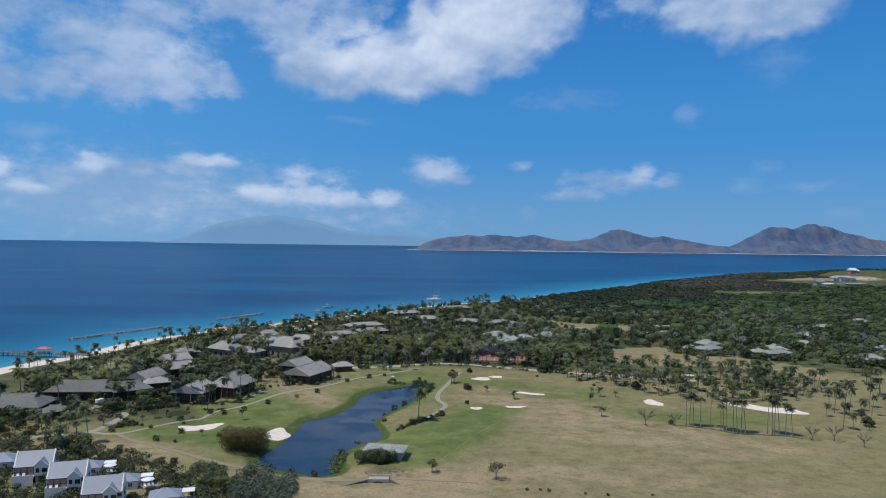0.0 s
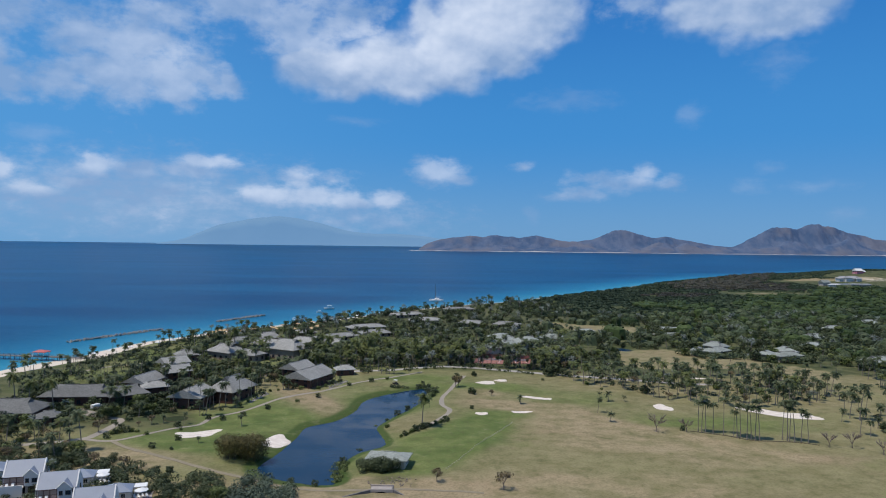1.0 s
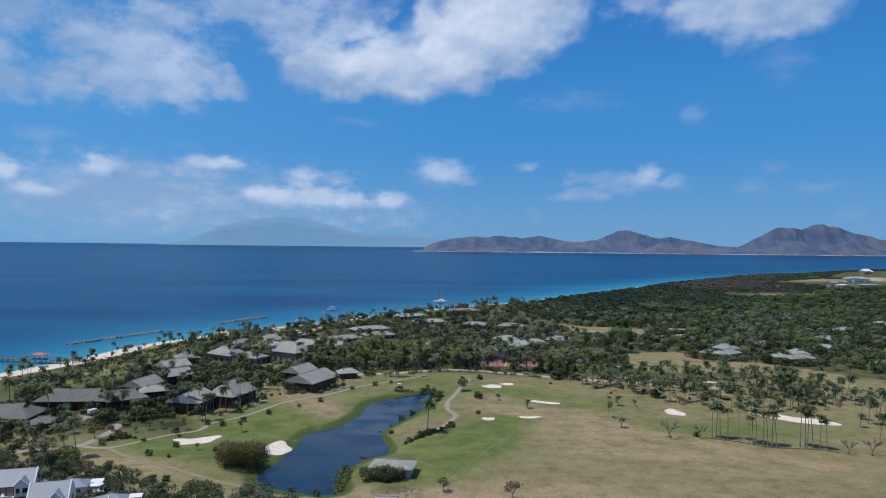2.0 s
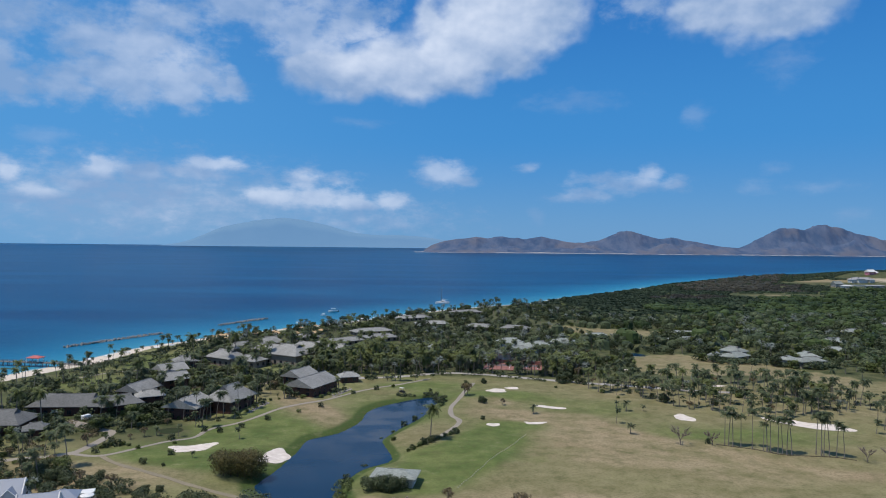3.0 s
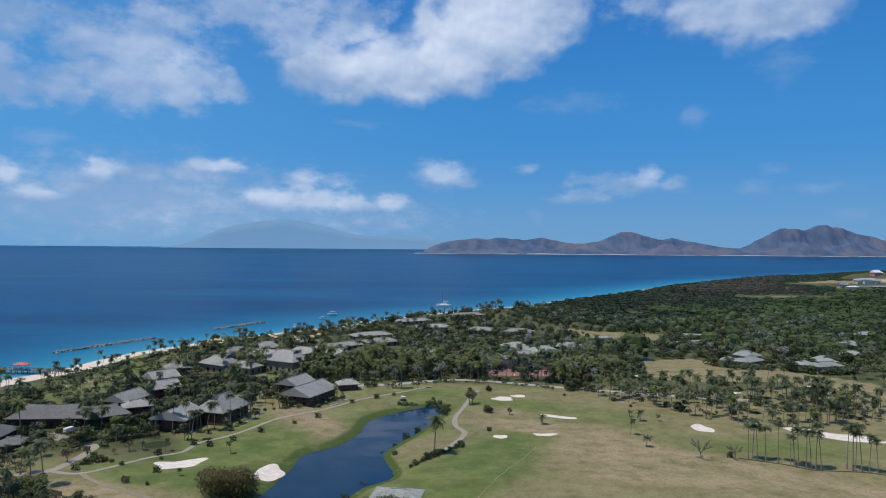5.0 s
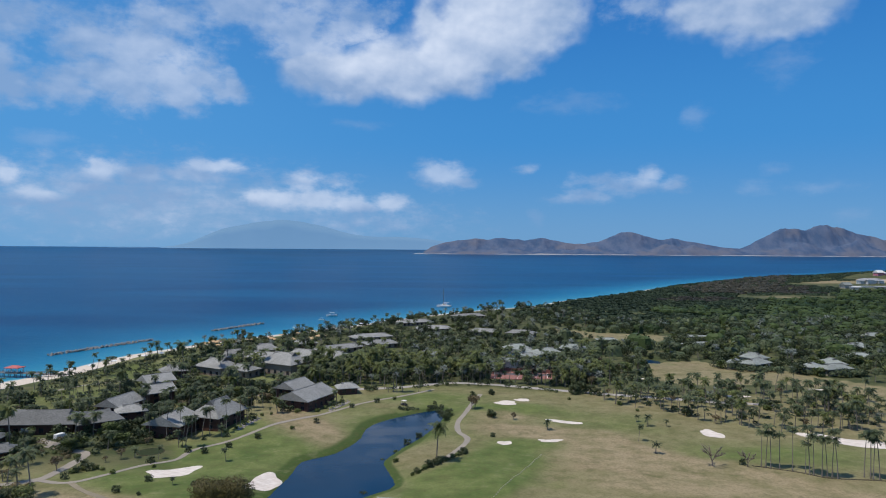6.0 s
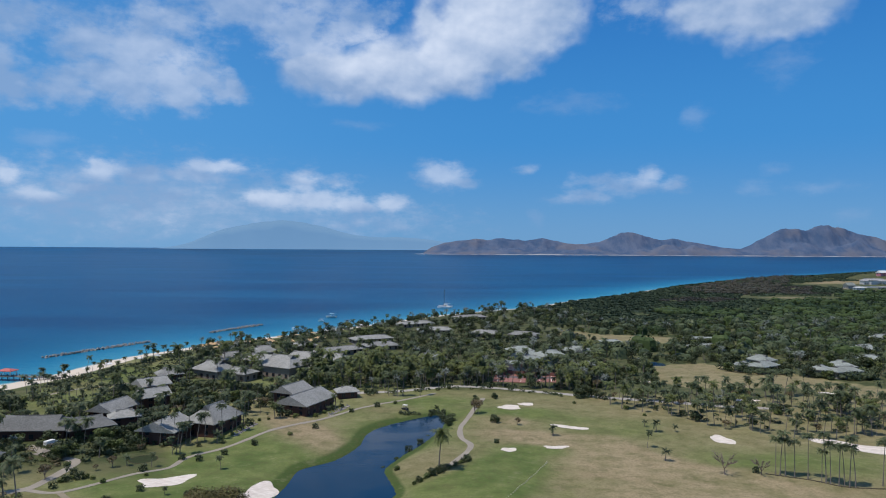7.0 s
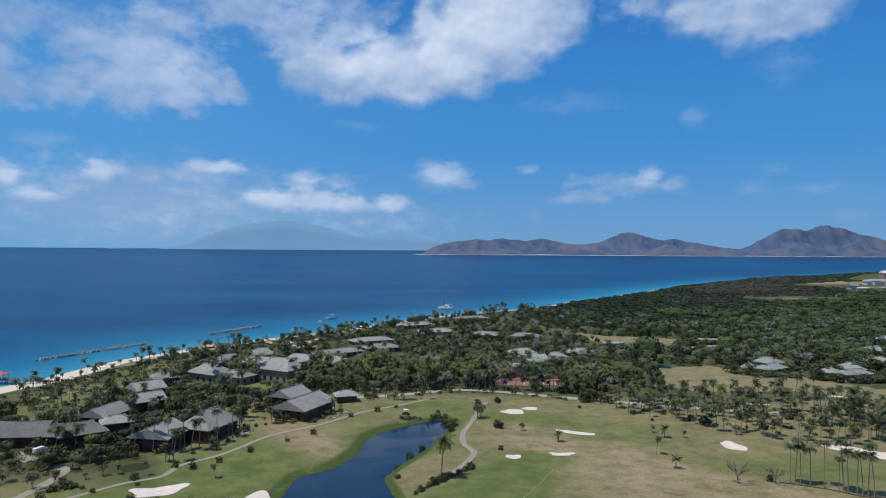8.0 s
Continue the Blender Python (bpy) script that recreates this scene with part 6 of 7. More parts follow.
for x, y, s, kinds in (
    (-71, 256, 0.6, PALMS), (-69, 262, 0.65, PALMS), (-131, 243, 0.8, BROAD), (-137, 227, 0.9, BROAD), (-97, 291, 1.0, LIGHT), (-92, 288, 0.9, LIGHT), (-101, 300, 0.8, BROAD),
    (-106, 280, 0.9, BROAD), (-62, 272, 0.75, GOLD_PALMS), (-65, 274, 0.6, PALMS), (-56, 274, 0.35, LIGHT), (-46, 283, 0.75, PALMS), (-44.5, 288, 0.7, PALMS),
    (-43, 292, 0.7, PALMS), (-26, 312, 0.9, ROYALS), (-24.5, 311, 0.8, ROYALS), (-28, 312, 0.85, ROYALS), (-22.5, 312, 0.9, ROYALS), (-16, 313, 0.9, ROYALS),
    (-30, 318, 0.9, PALMS), (-52, 566, 1.3, PALMS), (-50.5, 562, 0.8, PALMS), (-108, 511, 0.9, PALMS), (-100, 512, 0.9, PALMS), (-117, 525, 0.8, PALMS),
    (-94, 562, 0.8, PALMS), (-68, 484, 1.0, PALMS), (-65, 488, 0.9, PALMS), (-160, 376, 1.15, PALMS),
):
    put(kinds, x, y, s)
for x, y, s, kinds in (
    (-163, 346, 1.0, PALMS),
):
    put(kinds, x, y, s)
for x, y, s in ((-95.5, 244, 0.9), (-93, 245.4, 1.1), (-90, 245, 0.8), (-85.6, 246, 1.0), (-83, 249, 0.9), (-72.4, 250.4, 1.0), (-70.4, 254, 0.8), (-69, 258.4, 1.0), (-67.8, 263, 1.1), (-66, 268, 0.8), (-61, 276.4, 1.2), (-58.5, 276, 1.0), (-55.6, 276.6, 0.8),
                (-49.6, 277.8, 1.0), (-47.6, 283, 1.0), (-45.6, 288.4, 0.9), (-43.4, 293, 1.1), (-64, 283, 1.0), (-66, 288, 1.2), (-63.5, 270, 0.7), (-70.5, 246, 0.8), (-76.5, 243, 0.7), (-98, 240, 1.0), (-101, 236, 1.2), (-96, 233, 0.8)):
    put(SHRUBS, x, y, s)
for k in range(26):  # low hedge beside the cart path
    t = k / 25
    put(SHRUBS, -12.7 + 13.7 * t + rng.uniform(-0.6, 0.6), 214 + 18 * t + rng.uniform(-0.6, 0.6), rng.uniform(0.5, 0.9))


def hedge(x, y, turn, a, b, h, count, leaf, label):
    r = random.Random(int(x * 7 + y))
    ob = thing("clipped_bush", label, "bush", pose(x, y, land_at(x, y) - 0.1, 0, 0, turn))
    lobes = [(Vector((a * math.cos(6.283 * k / 13) * r.uniform(0.35, 0.78), b * math.sin(6.283 * k / 13) * r.uniform(0.3, 0.7), h * r.uniform(0.42, 0.66))), h * r.uniform(0.30, 0.40)) for k in range(13)]
    lobes += [(Vector((a * r.uniform(-0.75, 0.75), b * r.uniform(-0.6, 0.6), h * 0.3)), h * 0.36) for _ in range(10)]
    verts, faces = leaf_cards(r, lobes, int(count * 3.4), 0.19)
    placed("foliage", mesh_of("foliage", verts, faces, leaf), ob)
    bm = bmesh.new()
    for k in range(5):
        px = a * (k / 4 - 0.5)
        tube(bm, [(px, 0, 0), (px * 1.05, 0.1, h * 0.5)], [0.16, 0.08], 6)
    part("stems", bm, DARK_BARK, ob)
    return ob


hedge(-54.2, 190.5, 5, 6.8, 4.6, 7.8, 3600, leafy("olive_leaf", (0.026, 0.025, 0.009), (0.180, 0.146, 0.042)), "large rounded olive-brown bush on the pond bank")
hedge(-17, 181.3, -6, 6.0, 1.8, 3.9, 1500, LEAF, "long dark green hedge before a small building")
hedge(-35.1, 425.5 - 110, 0, 3.5, 1.5, 2.0, 400, LEAF, "low dark hedge beside the lawn")

# groves
CLEAR = [(-117, 236.5, 8, 5), (-82.6, 223.4, 18, 18), (-50.6, 237.9, 22, 40), (116, 248, 16, 9), (109, 310, 6, 4), (-118, 229, 6, 6), (-66, 275, 8, 10), (-145, 296, 12, 16), (78, 255, 8, 7), (22, 341, 10, 10), (38, 341, 8, 9), (36, 366, 12, 5), (158, 350, 26, 5), (118, 462, 60, 19), (-141, 292, 10, 20), (-150, 325, 7, 16), (-79, 339, 13, 9), (-107, 335, 13, 9), (-94, 332, 12, 8), (-92, 362, 26, 7), (-74, 371, 22, 7), (-58, 400, 22, 10), (-42, 421, 20, 10), (-50, 448, 22, 10), (-12, 497, 22, 9), (20, 481, 20, 9), (-30, 530, 24, 12), (8, 578, 26, 12), (-91.4, 440.0, 16, 16), (-137.3, 417.4, 10, 16)]
near_places = []
GROVES = [  # loop, palms, golden palms, broadleaf, light, dry, silver
    ([(-59.1, 319.9), (-30.7, 323.4), (-2, 335.3), (14.6, 340.4), (8.4, 361.4), (-20.5, 359.9), (-63.4, 357.7), (-67.3, 336.4)], 32, 30, 8, 4, 0, 6),
    ([(-2, 333.2), (49.9, 322.9), (62.5, 329.9), (62.8, 364.3), (14.6, 363.9)], 26, 4, 22, 2, 2, 7),
    ([(-149.7, 235.6), (-96.5, 227.1), (-92.7, 247.8), (-68.9, 265.2), (-59.1, 305.2), (-67.3, 325.8), (-131.2, 324.9), (-160.1, 280.2)], 44, 6, 80, 8, 4, 6),
    ([(-156.9, 194.8), (-96.1, 178.1), (-94.2, 192.4), (-112.2, 214.3), (-120.2, 228.4), (-159.4, 231.2)], 12, 4, 7, 6, 12, 2),
]
GROVES += [
    ([(52, 312), (70, 322), (107, 322), (134, 324), (152, 303), (160, 270), (122, 254), (98, 258), (84, 266), (72, 282), (56, 293)], 108, 2, 12, 3, 10, 3),
    ([(44, 322), (84, 336), (88, 346), (94, 388), (64, 400), (46, 350)], 12, 2, 46, 4, 8, 2),
    ([(124.8, 215.1), (167.7, 231.3), (179, 261.7), (138, 249.6), (129.3, 234.4)], 26, 0, 2, 0, 4, 0),
    ([(-77.4, 335.9), (-61.2, 321.9), (-67.6, 389.3), (-122, 386.1), (-133.4, 343.5)], 10, 4, 26, 4, 2, 0),
]
for loop, a, b, c, d, e, f in GROVES:
    for kinds, count in ((PALMS, a), (GOLD_PALMS, b), (BROAD, c), (LIGHT, d), (DRY, e), (SILVER, f)):
        for x, y in scatter(loop, count, 0.5, CLEAR):
            put(kinds, x, y, rng.uniform(0.7, 1.15) if kinds in (PALMS, GOLD_PALMS) else rng.uniform(0.7, 1.1))


# farther plants: too many to tell apart one by one, joined by kind
def tree_mesh_arrays(ob):
    out = []
    for child in ob.children:
        me = child.data
        co = np.empty(len(me.vertices) * 3, np.float32)
        me.vertices.foreach_get("co", co)
        out.append((co.reshape(-1, 3), [tuple(p.vertices) for p in me.polygons], me.materials[0]))
    return out


def mesh_arrays(meshes):
    out = []
    for me in meshes:
        co = np.empty(len(me.vertices) * 3, np.float32)
        me.vertices.foreach_get("co", co)
        out.append((co.reshape(-1, 3), [tuple(p.vertices) for p in me.polygons], me.materials[0]))
    return out


# coarser crowns for the trees far off
LIGHTER_MESHES = [mesh_arrays(tree_parts(170 + k, (7.0, 5.6, 8.2, 6.2)[k], (3.6, 3.1, 4.2, 3.3)[k], (LEAF, LEAF, LEAF, LEAF_LIGHT)[k], 460, 0.5, 0.16)) for k in range(4)]


def join_far(name, label, category, kinds, places, sizes):
    arrays = [tree_mesh_arrays(k) if isinstance(k, bpy.types.Object) else k for k in kinds]
    mats, verts, faces, index, at = [], [], [], [], 0
    for (x, y), size in zip(places, sizes):
        s, a = size * rng.uniform(0.85, 1.15), rng.uniform(0, 6.28)
        turn = np.array([[math.cos(a), -math.sin(a), 0], [math.sin(a), math.cos(a), 0], [0, 0, 1]], np.float32) * s
        for co, fs, mat in arrays[rng.randrange(len(arrays))]:
            if mat not in mats:
                mats.append(mat)
            verts.append(co @ turn.T + np.array([x, y, land_at(x, y) - 0.1], np.float32))
            faces += [tuple(v + at for v in f) for f in fs]
            index += [mats.index(mat)] * len(fs)
            at += len(co)
    ob = new(name, mesh_of(name, np.concatenate(verts), faces, mats, index))
    return tagged(ob, label, category, kind="stuff")


BACK = [(-152.7, 447.7), (-115.1, 488.9), (-72.7, 539.9), (-21, 619.7), (32.3, 681.4), (71.5, 715.3), (118.6, 600.8), (74.6, 535.2), (64.9, 364.4), (-67.4, 357.5), (-122.1, 396.7)]
STRIP = [(-188.2, 330.4), (-173, 354), (-160, 404.9), (-148.6, 437.3), (-115.1, 486.7), (-72.7, 535.6), (-23.1, 617.3), (-31.4, 587.5), (-82.7, 506.4), (-126.8, 449.5), (-148, 395.1), (-159.1, 342.2)]
VILLAS = [(63.1, 418.6), (94.8, 389.9), (257.5, 339.1), (351.1, 436.2), (332.4, 573), (85.6, 564.1), (63.7, 506.5)]
far_palms = [p for loop, n_ in zip(GROVES, (90, 60, 80, 20, 110, 20, 0, 60)) for p in scatter(loop[0], n_, 0.3, CLEAR)]
far_palms += scatter(BACK, 420, 0.3, CLEAR) + [p for p in scatter(STRIP, 330, 0.3, (), 1.25) if from_sea(*p) > (26 if p[1] > 385 else 36 if rng.random() < 0.85 else 18)] + scatter([(-196, 290), (-182, 345), (-150, 345), (-122, 300), (-160, 250)], 46, 0.3, (), 1.7) + scatter(VILLAS, 230, 0.3, CLEAR) + scatter([(168, 250.6), (277.9, 265.3), (280.3, 353.5), (180.5, 348.6)], 90, 0.5, CLEAR)
far_trees = scatter(GROVES[2][0], 90, 0.0, CLEAR) + scatter([(-150, 190), (-96, 178), (-96, 190), (-114, 214), (-122, 230), (-160, 240)], 8, 0.0, CLEAR) + scatter(BACK, 330, 0.2, CLEAR) + scatter(VILLAS, 520, 0.0, CLEAR)
screen = []
for hx, hy, hr in HOUSES:  # planting close in front of the buildings
    if hx > 100 and hx < 330 and hr != 7:
        screen += [(hx + s_ * hr * rng.uniform(0.95, 1.5), hy + rng.uniform(-0.9, 0.7) * hr) for s_ in (-1, 1, 1, -1)]
    if hx > 100 and hx < 330 and hr != 7 and not (hx < 188 and hy < 385):
        screen += [(hx + rng.uniform(-hr * 1.2, hr * 1.2), hy - hr * 0.95 - rng.uniform(0.0, 4)) for _ in range(5)] + [(hx + rng.uniform(-hr, hr) * 1.6, hy + rng.uniform(0.9, 1.4) * hr) for _ in range(5)]
    if hy > 405 and hx < 75:
        screen += [(hx + rng.uniform(-hr, hr), hy - hr * 0.9 - rng.uniform(0.0, 9)) for _ in range(2)]
        far_palms += [(hx + rng.uniform(-hr, hr) * 1.2, hy - hr * 0.9 - rng.uniform(0.0, 14)) for _ in range(3)]
    if hy > 322 and hx < 330 and hr != 7 and not (10 < hx < 188 and hy < 392) and not (-130 < hx < 0 and hy < 620):
        far_trees += [(hx + rng.uniform(-hr, hr), hy - hr * 0.9 - rng.uniform(0.0, 3.5)) for _ in range(5)]
        far_palms += [(hx + rng.uniform(-hr, hr), hy - hr - rng.uniform(0.0, 6)) for _ in range(2)]
for hx, hy, hr in HOUSES:  # palms between the resort roofs
    if -130 < hx < 60 and 330 < hy < 620:
        far_palms += [(hx + q * (hr + rng.uniform(0.5, 4)), hy + rng.uniform(-0.6, 0.9) * hr) for q in (-1, 1, 1, -1)]
gold_places = scatter(GROVES[0][0], 80, 0.3, CLEAR) + scatter(GROVES[1][0], 26, 0.3, CLEAR)
join_far("golden_palm_grove", "grove of yellow-green coconut palms beside the road", "palms", GOLD_PALMS, gold_places, [rng.uniform(0.75, 1.1) for _ in gold_places])
far_palms += [(18 + 3.6 * k + rng.uniform(-2, 2), 366 + rng.uniform(-6, 10)) for k in range(15)]
far_palms += [(12 + 3.1 * k + rng.uniform(-1, 1), 333 - 0.5 * k + rng.uniform(-2, 2)) for k in range(12)]
silver_places = scatter(GROVES[0][0], 20, 0.3, CLEAR) + scatter(GROVES[1][0], 34, 0.3, CLEAR) + scatter(BACK, 110, 0.3, CLEAR) + scatter(VILLAS, 70, 0.3, CLEAR)
join_far("silver_palm_grove", "scattered silvery fan palms among darker trees", "palms", SILVER, silver_places, [rng.uniform(0.7, 1.05) for _ in silver_places])
join_far("palm_grove", "grove of coconut palms behind the beach", "palms", PALMS + GOLD_PALMS[:1], far_palms, [rng.uniform(0.38, 0.85) if y > 420 or x < -130 else rng.uniform(0.6, 1.0) for x, y in far_palms])
join_far("tree_belt", "broadleaf trees round villas and resort buildings", "trees", LIGHTER_MESHES, far_trees + screen, [rng.uniform(0.45, 0.8) for _ in far_trees] + [rng.uniform(0.6, 0.95) for _ in screen])


def canopy(name, label, places, radius, cards, size, leaf, tilt=0.5, squat=1.0, dome=0, uneven=0.27):
    """A stretch of wood: a low crown of leaf sprays at each place."""
    n = len(places)
    p = np.array(places)
    base = np.array([land_at(x, y) for x, y in places])
    rad = nrg.uniform(0.65, 1.35, n) * radius
    tall = nrg.uniform(1 - uneven, 1 + uneven, n)
    d = nrg.normal(size=(n, cards, 3))
    d[..., 2] = np.abs(d[..., 2]) * 0.9 + 0.05
    d /= np.linalg.norm(d, axis=-1, keepdims=True)
    c = d * rad[:, None, None] * nrg.uniform(0.72, 1.08, (n, cards, 1))
    c[..., 2] = c[..., 2] * tall[:, None] * 0.85 + rad[:, None] * 0.42 * tall[:, None]
    c[..., 2] *= squat
    c[..., 0] += p[:, 0, None]
    c[..., 1] += p[:, 1, None]
    c[..., 2] += base[:, None]
    e = nrg.normal(size=d.shape)
    u = np.cross(d, e)
    u /= np.linalg.norm(u, axis=-1, keepdims=True)
    v = np.cross(d, u) + d * nrg.uniform(-tilt, tilt, (n, cards, 1))
    s = size * nrg.uniform(0.6, 1.3, (n, cards, 1))
    quad = np.stack([c - u * s, c + v * s * 0.8 + d * s * 0.2, c + u * s, c - v * s * 0.8], 2).reshape(-1, 3)
    if dome:  # a lumpy inner crown that closes the gaps
        a = np.arange(dome) * 2 * math.pi / dome
        rings = []
        for lift, out in ((0.0, 0.95), (0.55, 0.78), (0.86, 0.4)):
            jig = nrg.uniform(0.82, 1.12, (n, dome, 1))
            w = np.stack([np.cos(a) * out, np.sin(a) * out, np.full(dome, lift)], -1)[None] * jig * rad[:, None, None] * 0.95
            w[..., 2] = (w[..., 2] * tall[:, None] * 0.85 + rad[:, None] * 0.42 * tall[:, None] * (lift > 0)) * squat + base[:, None]
            w[..., :2] += p[:, None, :]
            rings.append(w)
        shell = []
        for lo, hi in zip(rings[:-1], rings[1:]):
            shell.append(np.stack([lo, np.roll(lo, -1, 1), np.roll(hi, -1, 1), hi], 2).reshape(-1, 3))
        top = rings[-1]
        half = dome // 2
        shell.append(np.stack([top[:, 0], top[:, half // 2], top[:, half], top[:, half + half // 2]], 1).reshape(-1, 3))
        quad = np.concatenate([quad] + shell)
    faces = np.arange(len(quad)).reshape(-1, 4)
    me = bpy.data.meshes.new(name)
    me.vertices.add(len(quad))
    me.vertices.foreach_set("co", quad.astype(np.float32).ravel())
    me.loops.add(faces.size)
    me.loops.foreach_set("vertex_index", faces.ravel().astype(np.int32))
    me.polygons.add(len(faces))
    me.polygons.foreach_set("loop_start", np.arange(0, faces.size, 4, dtype=np.int32))
    me.update(calc_edges=True)
    me.materials.append(leaf)
    return tagged(new(name, me), label, "woodland", kind="stuff")


WOOD_CLEAR = CLEAR + [(382, 840, 60, 44), (545, 1056, 56, 38), (220, 566, 20, 28), (555, 950, 50, 46), (612, 1020, 70, 60), (660, 1100, 60, 50), (453, 668, 12, 66)]
SCRUB_WOOD = "dense dark green coastal scrub woodland"
COAST = [(52, 696), (90, 730), (130, 800), (222, 922), (358, 1118), (504, 1286), (690, 1440), (1070, 1760), (1250, 1700), (1200, 1300), (775, 860), (480, 630), (270, 560), (110, 545), (70, 560)]
wood_places = [p for p in scatter(COAST, 7800, 0, WOOD_CLEAR, 0.3) if p[1] > 1000 or from_sea(*p) > 20]


def brown_scrub(x, y):
    """Where the wood gives way to grey-brown thorn scrub."""
    return blob(x, y, 420, 960, 150, 70, 38) + 0.8 * blob(x, y, 260, 800, 60, 40, 40) + 0.7 * blob(x, y, 620, 1240, 160, 60, 40) + 0.5 * ripples(x, y, 130, 31) > 0.62


def leafy_rise(x, y):
    """Where taller green trees stand in it."""
    return blob(x, y, 190, 660, 60, 45, 20) + blob(x, y, 330, 690, 90, 60, 20) + 0.6 * ripples(x, y, 90, 33) > 0.7


thorn = [p for p in wood_places if brown_scrub(*p)]
grown = [p for p in wood_places if leafy_rise(*p) and not brown_scrub(*p)]
canopy("coastal_wood", SCRUB_WOOD, [p for p in wood_places if not brown_scrub(*p) and not leafy_rise(*p)], 5.2, 34, 1.6, LEAF_FAR_HAZED, 0.05, 0.22, 8, 0.10)
canopy("thorn_scrub", "low grey-brown thorn scrub on the headland", thorn, 4.6, 34, 1.0, LEAF_THORN_FAR, 0.08, 0.27, 8, 0.15)
canopy("grown_wood", "taller green trees within the coastal wood", grown, 5.4, 40, 1.1, LEAF_LIGHT_FAR, 0.12, 0.50, 8, 0.3)
VILLA_WOOD = [(61, 418.4), (116.1, 384.6), (279.7, 331.3), (469.9, 466.7), (606, 717.8), (369.2, 623.1), (118.1, 555.5), (70, 495.9)]
canopy("mixed_wood", "green mixed woodland between villas", scatter(VILLA_WOOD, 700, 0.0, CLEAR), 2.3, 40, 0.5, GARDEN_LEAF)
canopy("villa_trees", "large spreading green trees between villas", [p for p in scatter(VILLA_WOOD, 270, 3.5, CLEAR) if p[1] > 420 or p[0] > 200], 4.6, 110, 0.62, LEAF_LIGHT_FAR, 0.4, 0.9, 8, 0.35)
canopy("villa_trees_dark", "large dark green trees between villas", [p for p in scatter(VILLA_WOOD, 560, 3.0, CLEAR) if p[1] > 400 or p[0] > 180], 4.0, 110, 0.6, GARDEN_LEAF, 0.4, 1.0, 8, 0.4)
canopy("bright_wood", "brighter green trees in the wood", scatter([(217, 518), (485, 538), (775, 915), (640, 1000), (340, 787)], 800, 0, WOOD_CLEAR), 5.2, 40, 1.1, LEAF_LIGHT_FAR, 0.12, 0.68, 8)
canopy("dry_scrub", "brown leafless scrub on the point", scatter([(300, 900), (420, 940), (560, 1200), (640, 1350), (460, 1200), (330, 1040)], 500, 0, WOOD_CLEAR), 4.2, 30, 0.8, LEAF_DRY_FAR, 0.15, 0.6, 8)
canopy("garden_shrubs", "mixed garden shrubs below the resort", scatter([(-150, 186), (-98, 178), (-96, 192), (-112, 214), (-104, 222), (-100, 246), (-150, 244)], 60, 0.0, [(-104, 207, 9, 3), (-117, 120, 6, 5)]), 1.2, 80, 0.2, LEAF)
canopy("garden_shrubs_dry", "brown and reddish garden shrubs below the resort", scatter([(-150, 186), (-98, 178), (-96, 192), (-112, 214), (-104, 222), (-100, 246), (-150, 244)], 36, 0.0, [(-104, 207, 9, 3), (-117, 50, 6, 5)]), 1.2, 80, 0.2, LEAF_DRY)
canopy("garden_shrubs_light", "yellow-green garden shrubs below the resort", scatter([(-150, 186), (-98, 178), (-96, 192), (-112, 214), (-104, 222), (-100, 246), (-150, 244)], 50, 0.0, [(-104, 207, 9, 3), (-117, 70, 6, 5)]), 1.2, 80, 0.2, LEAF_LIGHT)
canopy("resort_shrubbery", "dark garden shrubs among resort buildings", scatter([(-154.5, 234.4), (-92.5, 223.1), (-61.1, 305.1), (-40.9, 322.9), (41.6, 326.8), (63.1, 418.6), (31.7, 504.2), (-62.3, 518.9), (-142.8, 448.4), (-165.8, 331.5)], 1500, 0.2, CLEAR), 1.5, 34, 0.34, LEAF)
canopy("bank_shrubs", "dense green shrubs on the slope above the pond", scatter([(-62.3, 170.2), (-61.1, 175.7), (-53.6, 173.4), (-49.5, 164.7), (-44.0, 150.8), (-55.0, 150.5)], 70, 0.2), 1.3, 130, 0.2, LEAF)
canopy("bank_shrubs_light", "pale grey-green shrubs on the slope above the pond", scatter([(-50.7, 168.6), (-48.0, 173.6), (-42.3, 173.8), (-34.7, 164.4), (-31.8, 151.2), (-45.3, 150.8)], 110, 0.2), 1.6, 130, 0.2, LEAF_GREY)
canopy("reeds", "low green reeds and bushes at the water's edge", [(-27.5 + rng.uniform(-2.2, 2.0), 176 + 15 * k / 33 + rng.uniform(-1, 1)) for k in range(34)], 0.9, 70, 0.16, LEAF_LIGHT)
road_side = spline([(-48, 310), (-27, 316), (-5, 327), (17, 322.5), (38, 315), (58, 307.5), (79, 300)], 0.8)
canopy("roadside_shrubs", "low dark shrubs along the access road", [(p[0] + rng.uniform(-1.5, 1.5), p[1] + rng.uniform(-2.0, 1.2)) for p in road_side[::1] if rng.random() < 0.3], 1.0, 46, 0.24, LEAF)
canopy("near_shrubbery", "dense garden shrubs round white houses", scatter([(-139.7, 204.2), (-113.7, 194.0), (-101.7, 189.2), (-89.6, 189.7), (-78.8, 182.8), (-61.5, 168.2), (-53.8, 150.5), (-90.4, 132.4)], 330, 0.4), 1.4, 120, 0.2, LEAF)

canopy("beach_shrubs", "dark sea grape shrubs behind the beach", [p for p in scatter(STRIP, 420, 0.2, (), 1.3) if from_sea(*p) > 28], 1.5, 44, 0.34, LEAF)
canopy("garden_bushes", "dark round bushes on the lawns behind the beach", scatter([(-180, 292), (-168, 350), (-150, 352), (-122, 332), (-118, 290), (-150, 258)], 130, 0.3, (), 1.7), 1.3, 50, 0.3, LEAF)
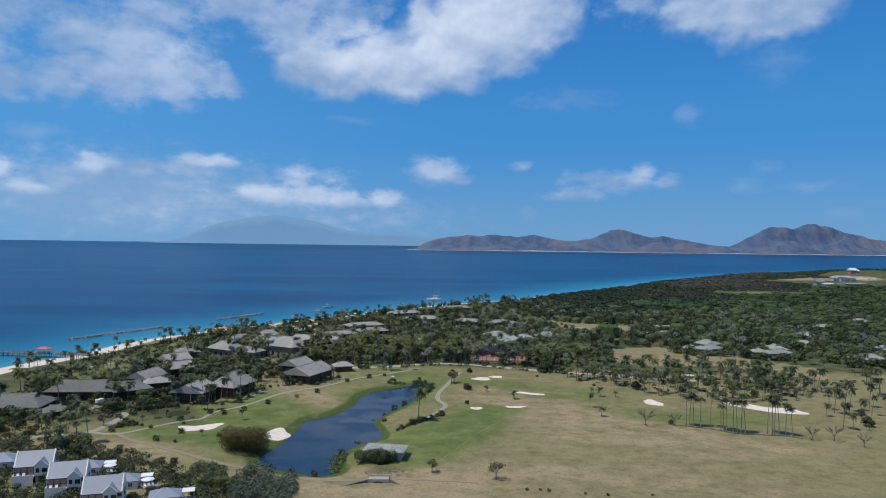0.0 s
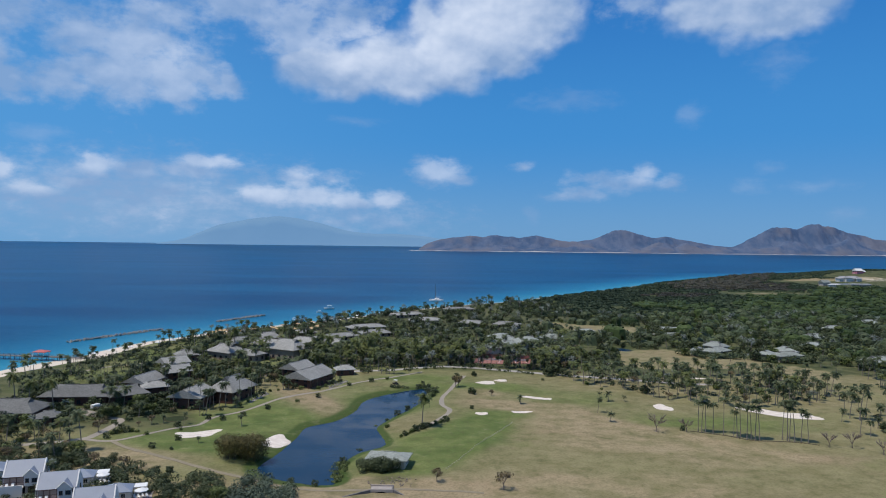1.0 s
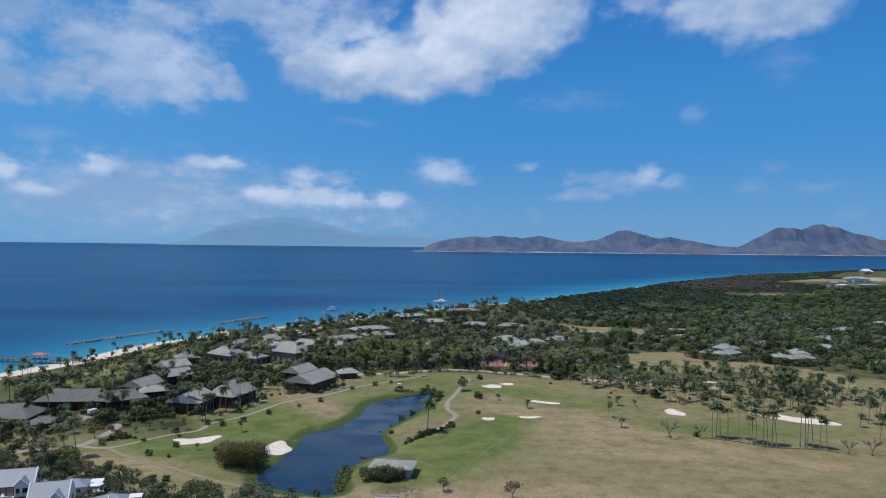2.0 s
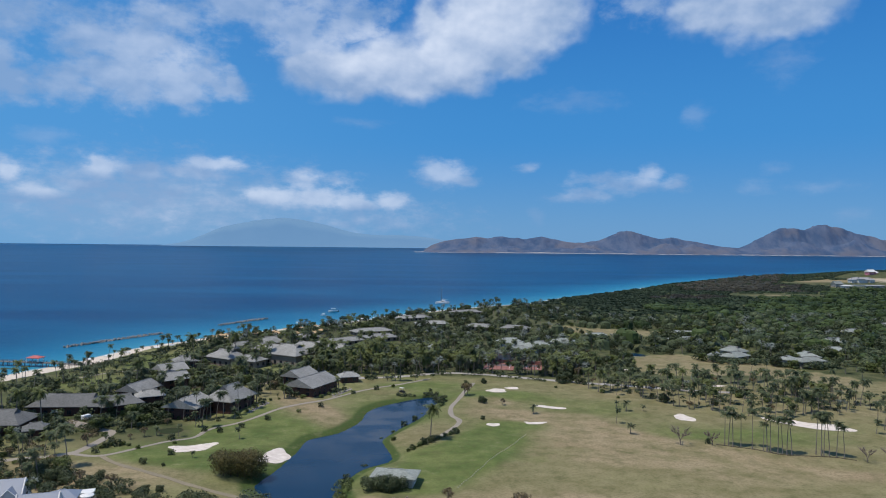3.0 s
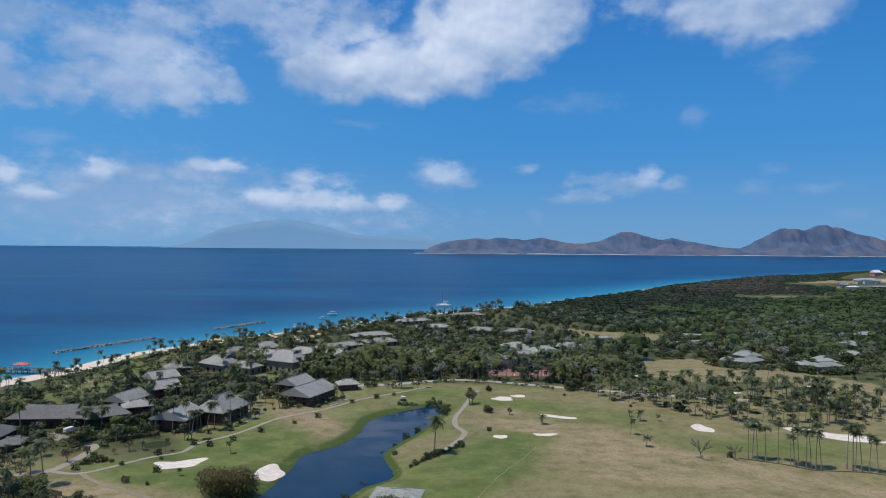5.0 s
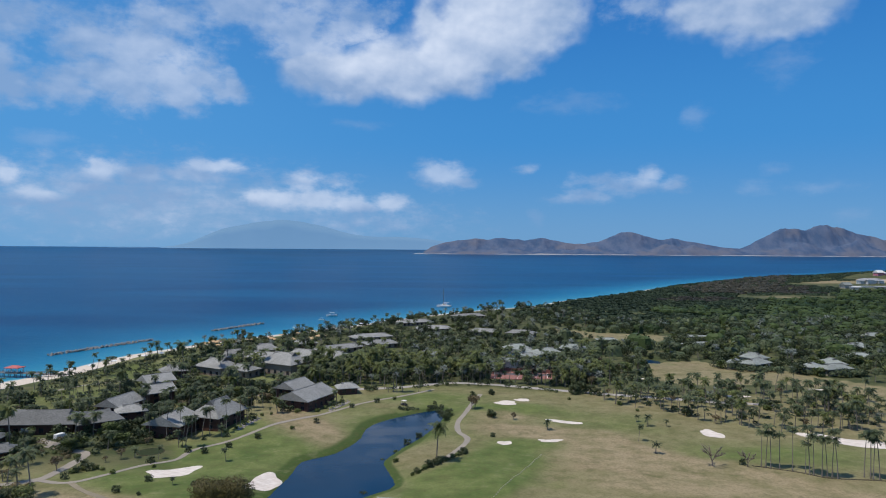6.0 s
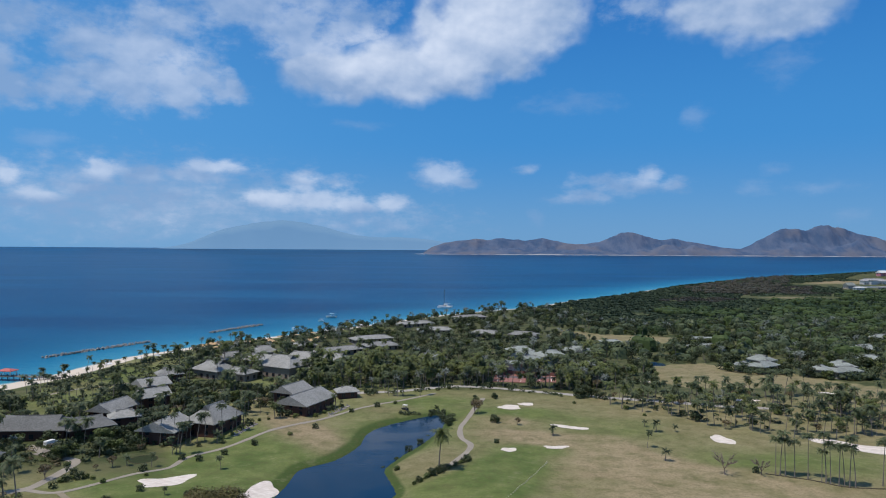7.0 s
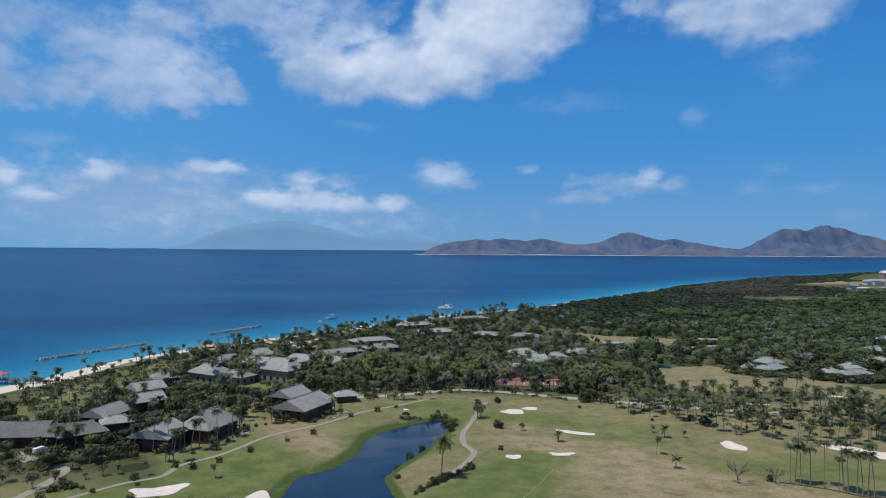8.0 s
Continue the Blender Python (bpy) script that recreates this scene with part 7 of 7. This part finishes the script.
canopy("pond_rushes", "tall dark green rushes round the head of the pond", [(-8.6 + rng.uniform(-3, 2.2), 288 + rng.uniform(-3, 2.0)) for _ in range(26)] + [(-16 + rng.uniform(-7, 5) , 284.6 + rng.uniform(-0.8, 1.2)) for _ in range(14)] + [(-6.6 + rng.uniform(-0.8, 0.8), 279 + rng.uniform(-5, 5)) for _ in range(12)], 0.8, 60, 0.16, LEAF)
canopy("grove_undergrowth", "low green undergrowth below palms", scatter([(56, 298), (72, 286), (86, 272), (100, 266), (122, 262), (160, 276), (190, 300), (150, 305), (107, 322), (70, 322)], 170, 0.2, CLEAR), 0.9, 60, 0.2, GARDEN_LEAF, 0.5, 0.6)
beds = []
for hx, hy, hr in HOUSES:  # low hedges before the villas
    if 100 < hx < 330 and hr != 7:
        beds += [(hx + rng.uniform(-hr, hr) * 1.15, hy - hr * 0.66 - rng.uniform(0.0, 3.0)) for _ in range(20)]
canopy("villa_hedges", "clipped dark garden hedges before villas", beds, 2.1, 60, 0.42, GARDEN_LEAF)

# ---- beach and small things ----
for k in range(20):
    t = k / 19
    x, y = -181 + 119 * t ** 1.1 + rng.uniform(-3, 3), 351 + 208 * t + rng.uniform(-3, 3)
    d_ = 9
    parasol(x + d_, y - d_ * 0.4, max(land_at(x + d_, y - d_ * 0.4), 0.3), AWNING if 5 < k < 14 else TRIM, "open orange beach parasol on sand" if 5 < k < 14 else "open white beach parasol on sand", 1.7)


def cabana(x, y, turn, w, d):
    c = thing("cabana", "open beach shelter with a sun-bleached orange cloth roof", "shelter", pose(x, y, max(land_at(x, y), 0.3) - 0.05, 0, 0, turn), "beach shelters")
    for sx in (-1, 1):
        for sy in (-1, 1):
            part("post", box(sx * w / 2 - 0.08, sx * w / 2 + 0.08, sy * d / 2 - 0.08, sy * d / 2 + 0.08, 0, 2.4), TIMBER, c)
    part("roof", hip_roof(w, d, 2.4, 1.1, 0.4, 0.0, 0.15), AWNING, c)
    part("platform", box(-w / 2 - 0.3, w / 2 + 0.3, -d / 2 - 0.3, d / 2 + 0.3, 0, 0.12), PLANK, c)
    return c


for x, y, turn, w in ((-97.2, 446.6, 20, 4.5), (-86, 449.4, 34, 5), (-82.8, 463.8, 41, 5), (-141, 425.1, 24, 4.5), (-138.3, 431.4, 31, 4.5), (-135.4, 435.8, 38, 4.5), (-107.6, 443.8, 45, 4.5)):
    cabana(x, y, turn, w, 3.0)


def golf_cart(x, y, turn):
    g = thing("golf_cart", "small dark golf cart with a white canopy on grass", "golf cart", pose(x, y, land_at(x, y), 0, 0, turn))
    part("body", box(-0.6, 0.6, -1.15, 1.15, 0.25, 0.7, bevel=0.08), RUBBER_AND_SHADE, g)
    part("seat", box(-0.55, 0.55, -0.5, 0.1, 0.7, 0.95, bevel=0.05), RUBBER_AND_SHADE, g)
    part("roof", box(-0.62, 0.62, -0.9, 0.8, 1.75, 1.83, bevel=0.03), TRIM, g)
    for sx in (-0.55, 0.55):
        for sy in (-0.8, 0.7):
            part("post", box(sx - 0.025, sx + 0.025, sy - 0.025, sy + 0.025, 0.7, 1.75), STEEL, g)
            wheel = part("wheel", tube(bmesh.new(), [(sx - 0.1, sy, 0.24), (sx + 0.1, sy, 0.24)], [0.24, 0.24], 12), RUBBER_AND_SHADE, g)
            part("rim", tube(bmesh.new(), [(sx - 0.11, sy, 0.24), (sx + 0.11, sy, 0.24)], [0.12, 0.12], 8), STEEL, wheel)
    return g


golf_cart(-20.3, 289.2, 60)


# marker pegs across the practice ground
peg_shape = box(-0.15, 0.15, -0.1, 0.1, 0, 0.26, bevel=0.03)
peg_mesh = bpy.data.meshes.new("marker_peg")
peg_shape.to_mesh(peg_mesh)
peg_shape.free()
peg_mesh.materials.append(plain("faded_peg", (0.42, 0.40, 0.28), 0.9, 0.2))
PEG_A, PEG_B = (21.6, 231.0), (0.3, 184.0)
for k in range(40):
    t = k / 39
    x, y = PEG_A[0] + (PEG_B[0] - PEG_A[0]) * t + 0.12 * math.sin(k), PEG_A[1] + (PEG_B[1] - PEG_A[1]) * t
    tagged(placed("marker_peg", peg_mesh, at=pose(x, y, land_at(x, y) - 0.05)), "short pale marker peg in the grass", "peg", "marker pegs")
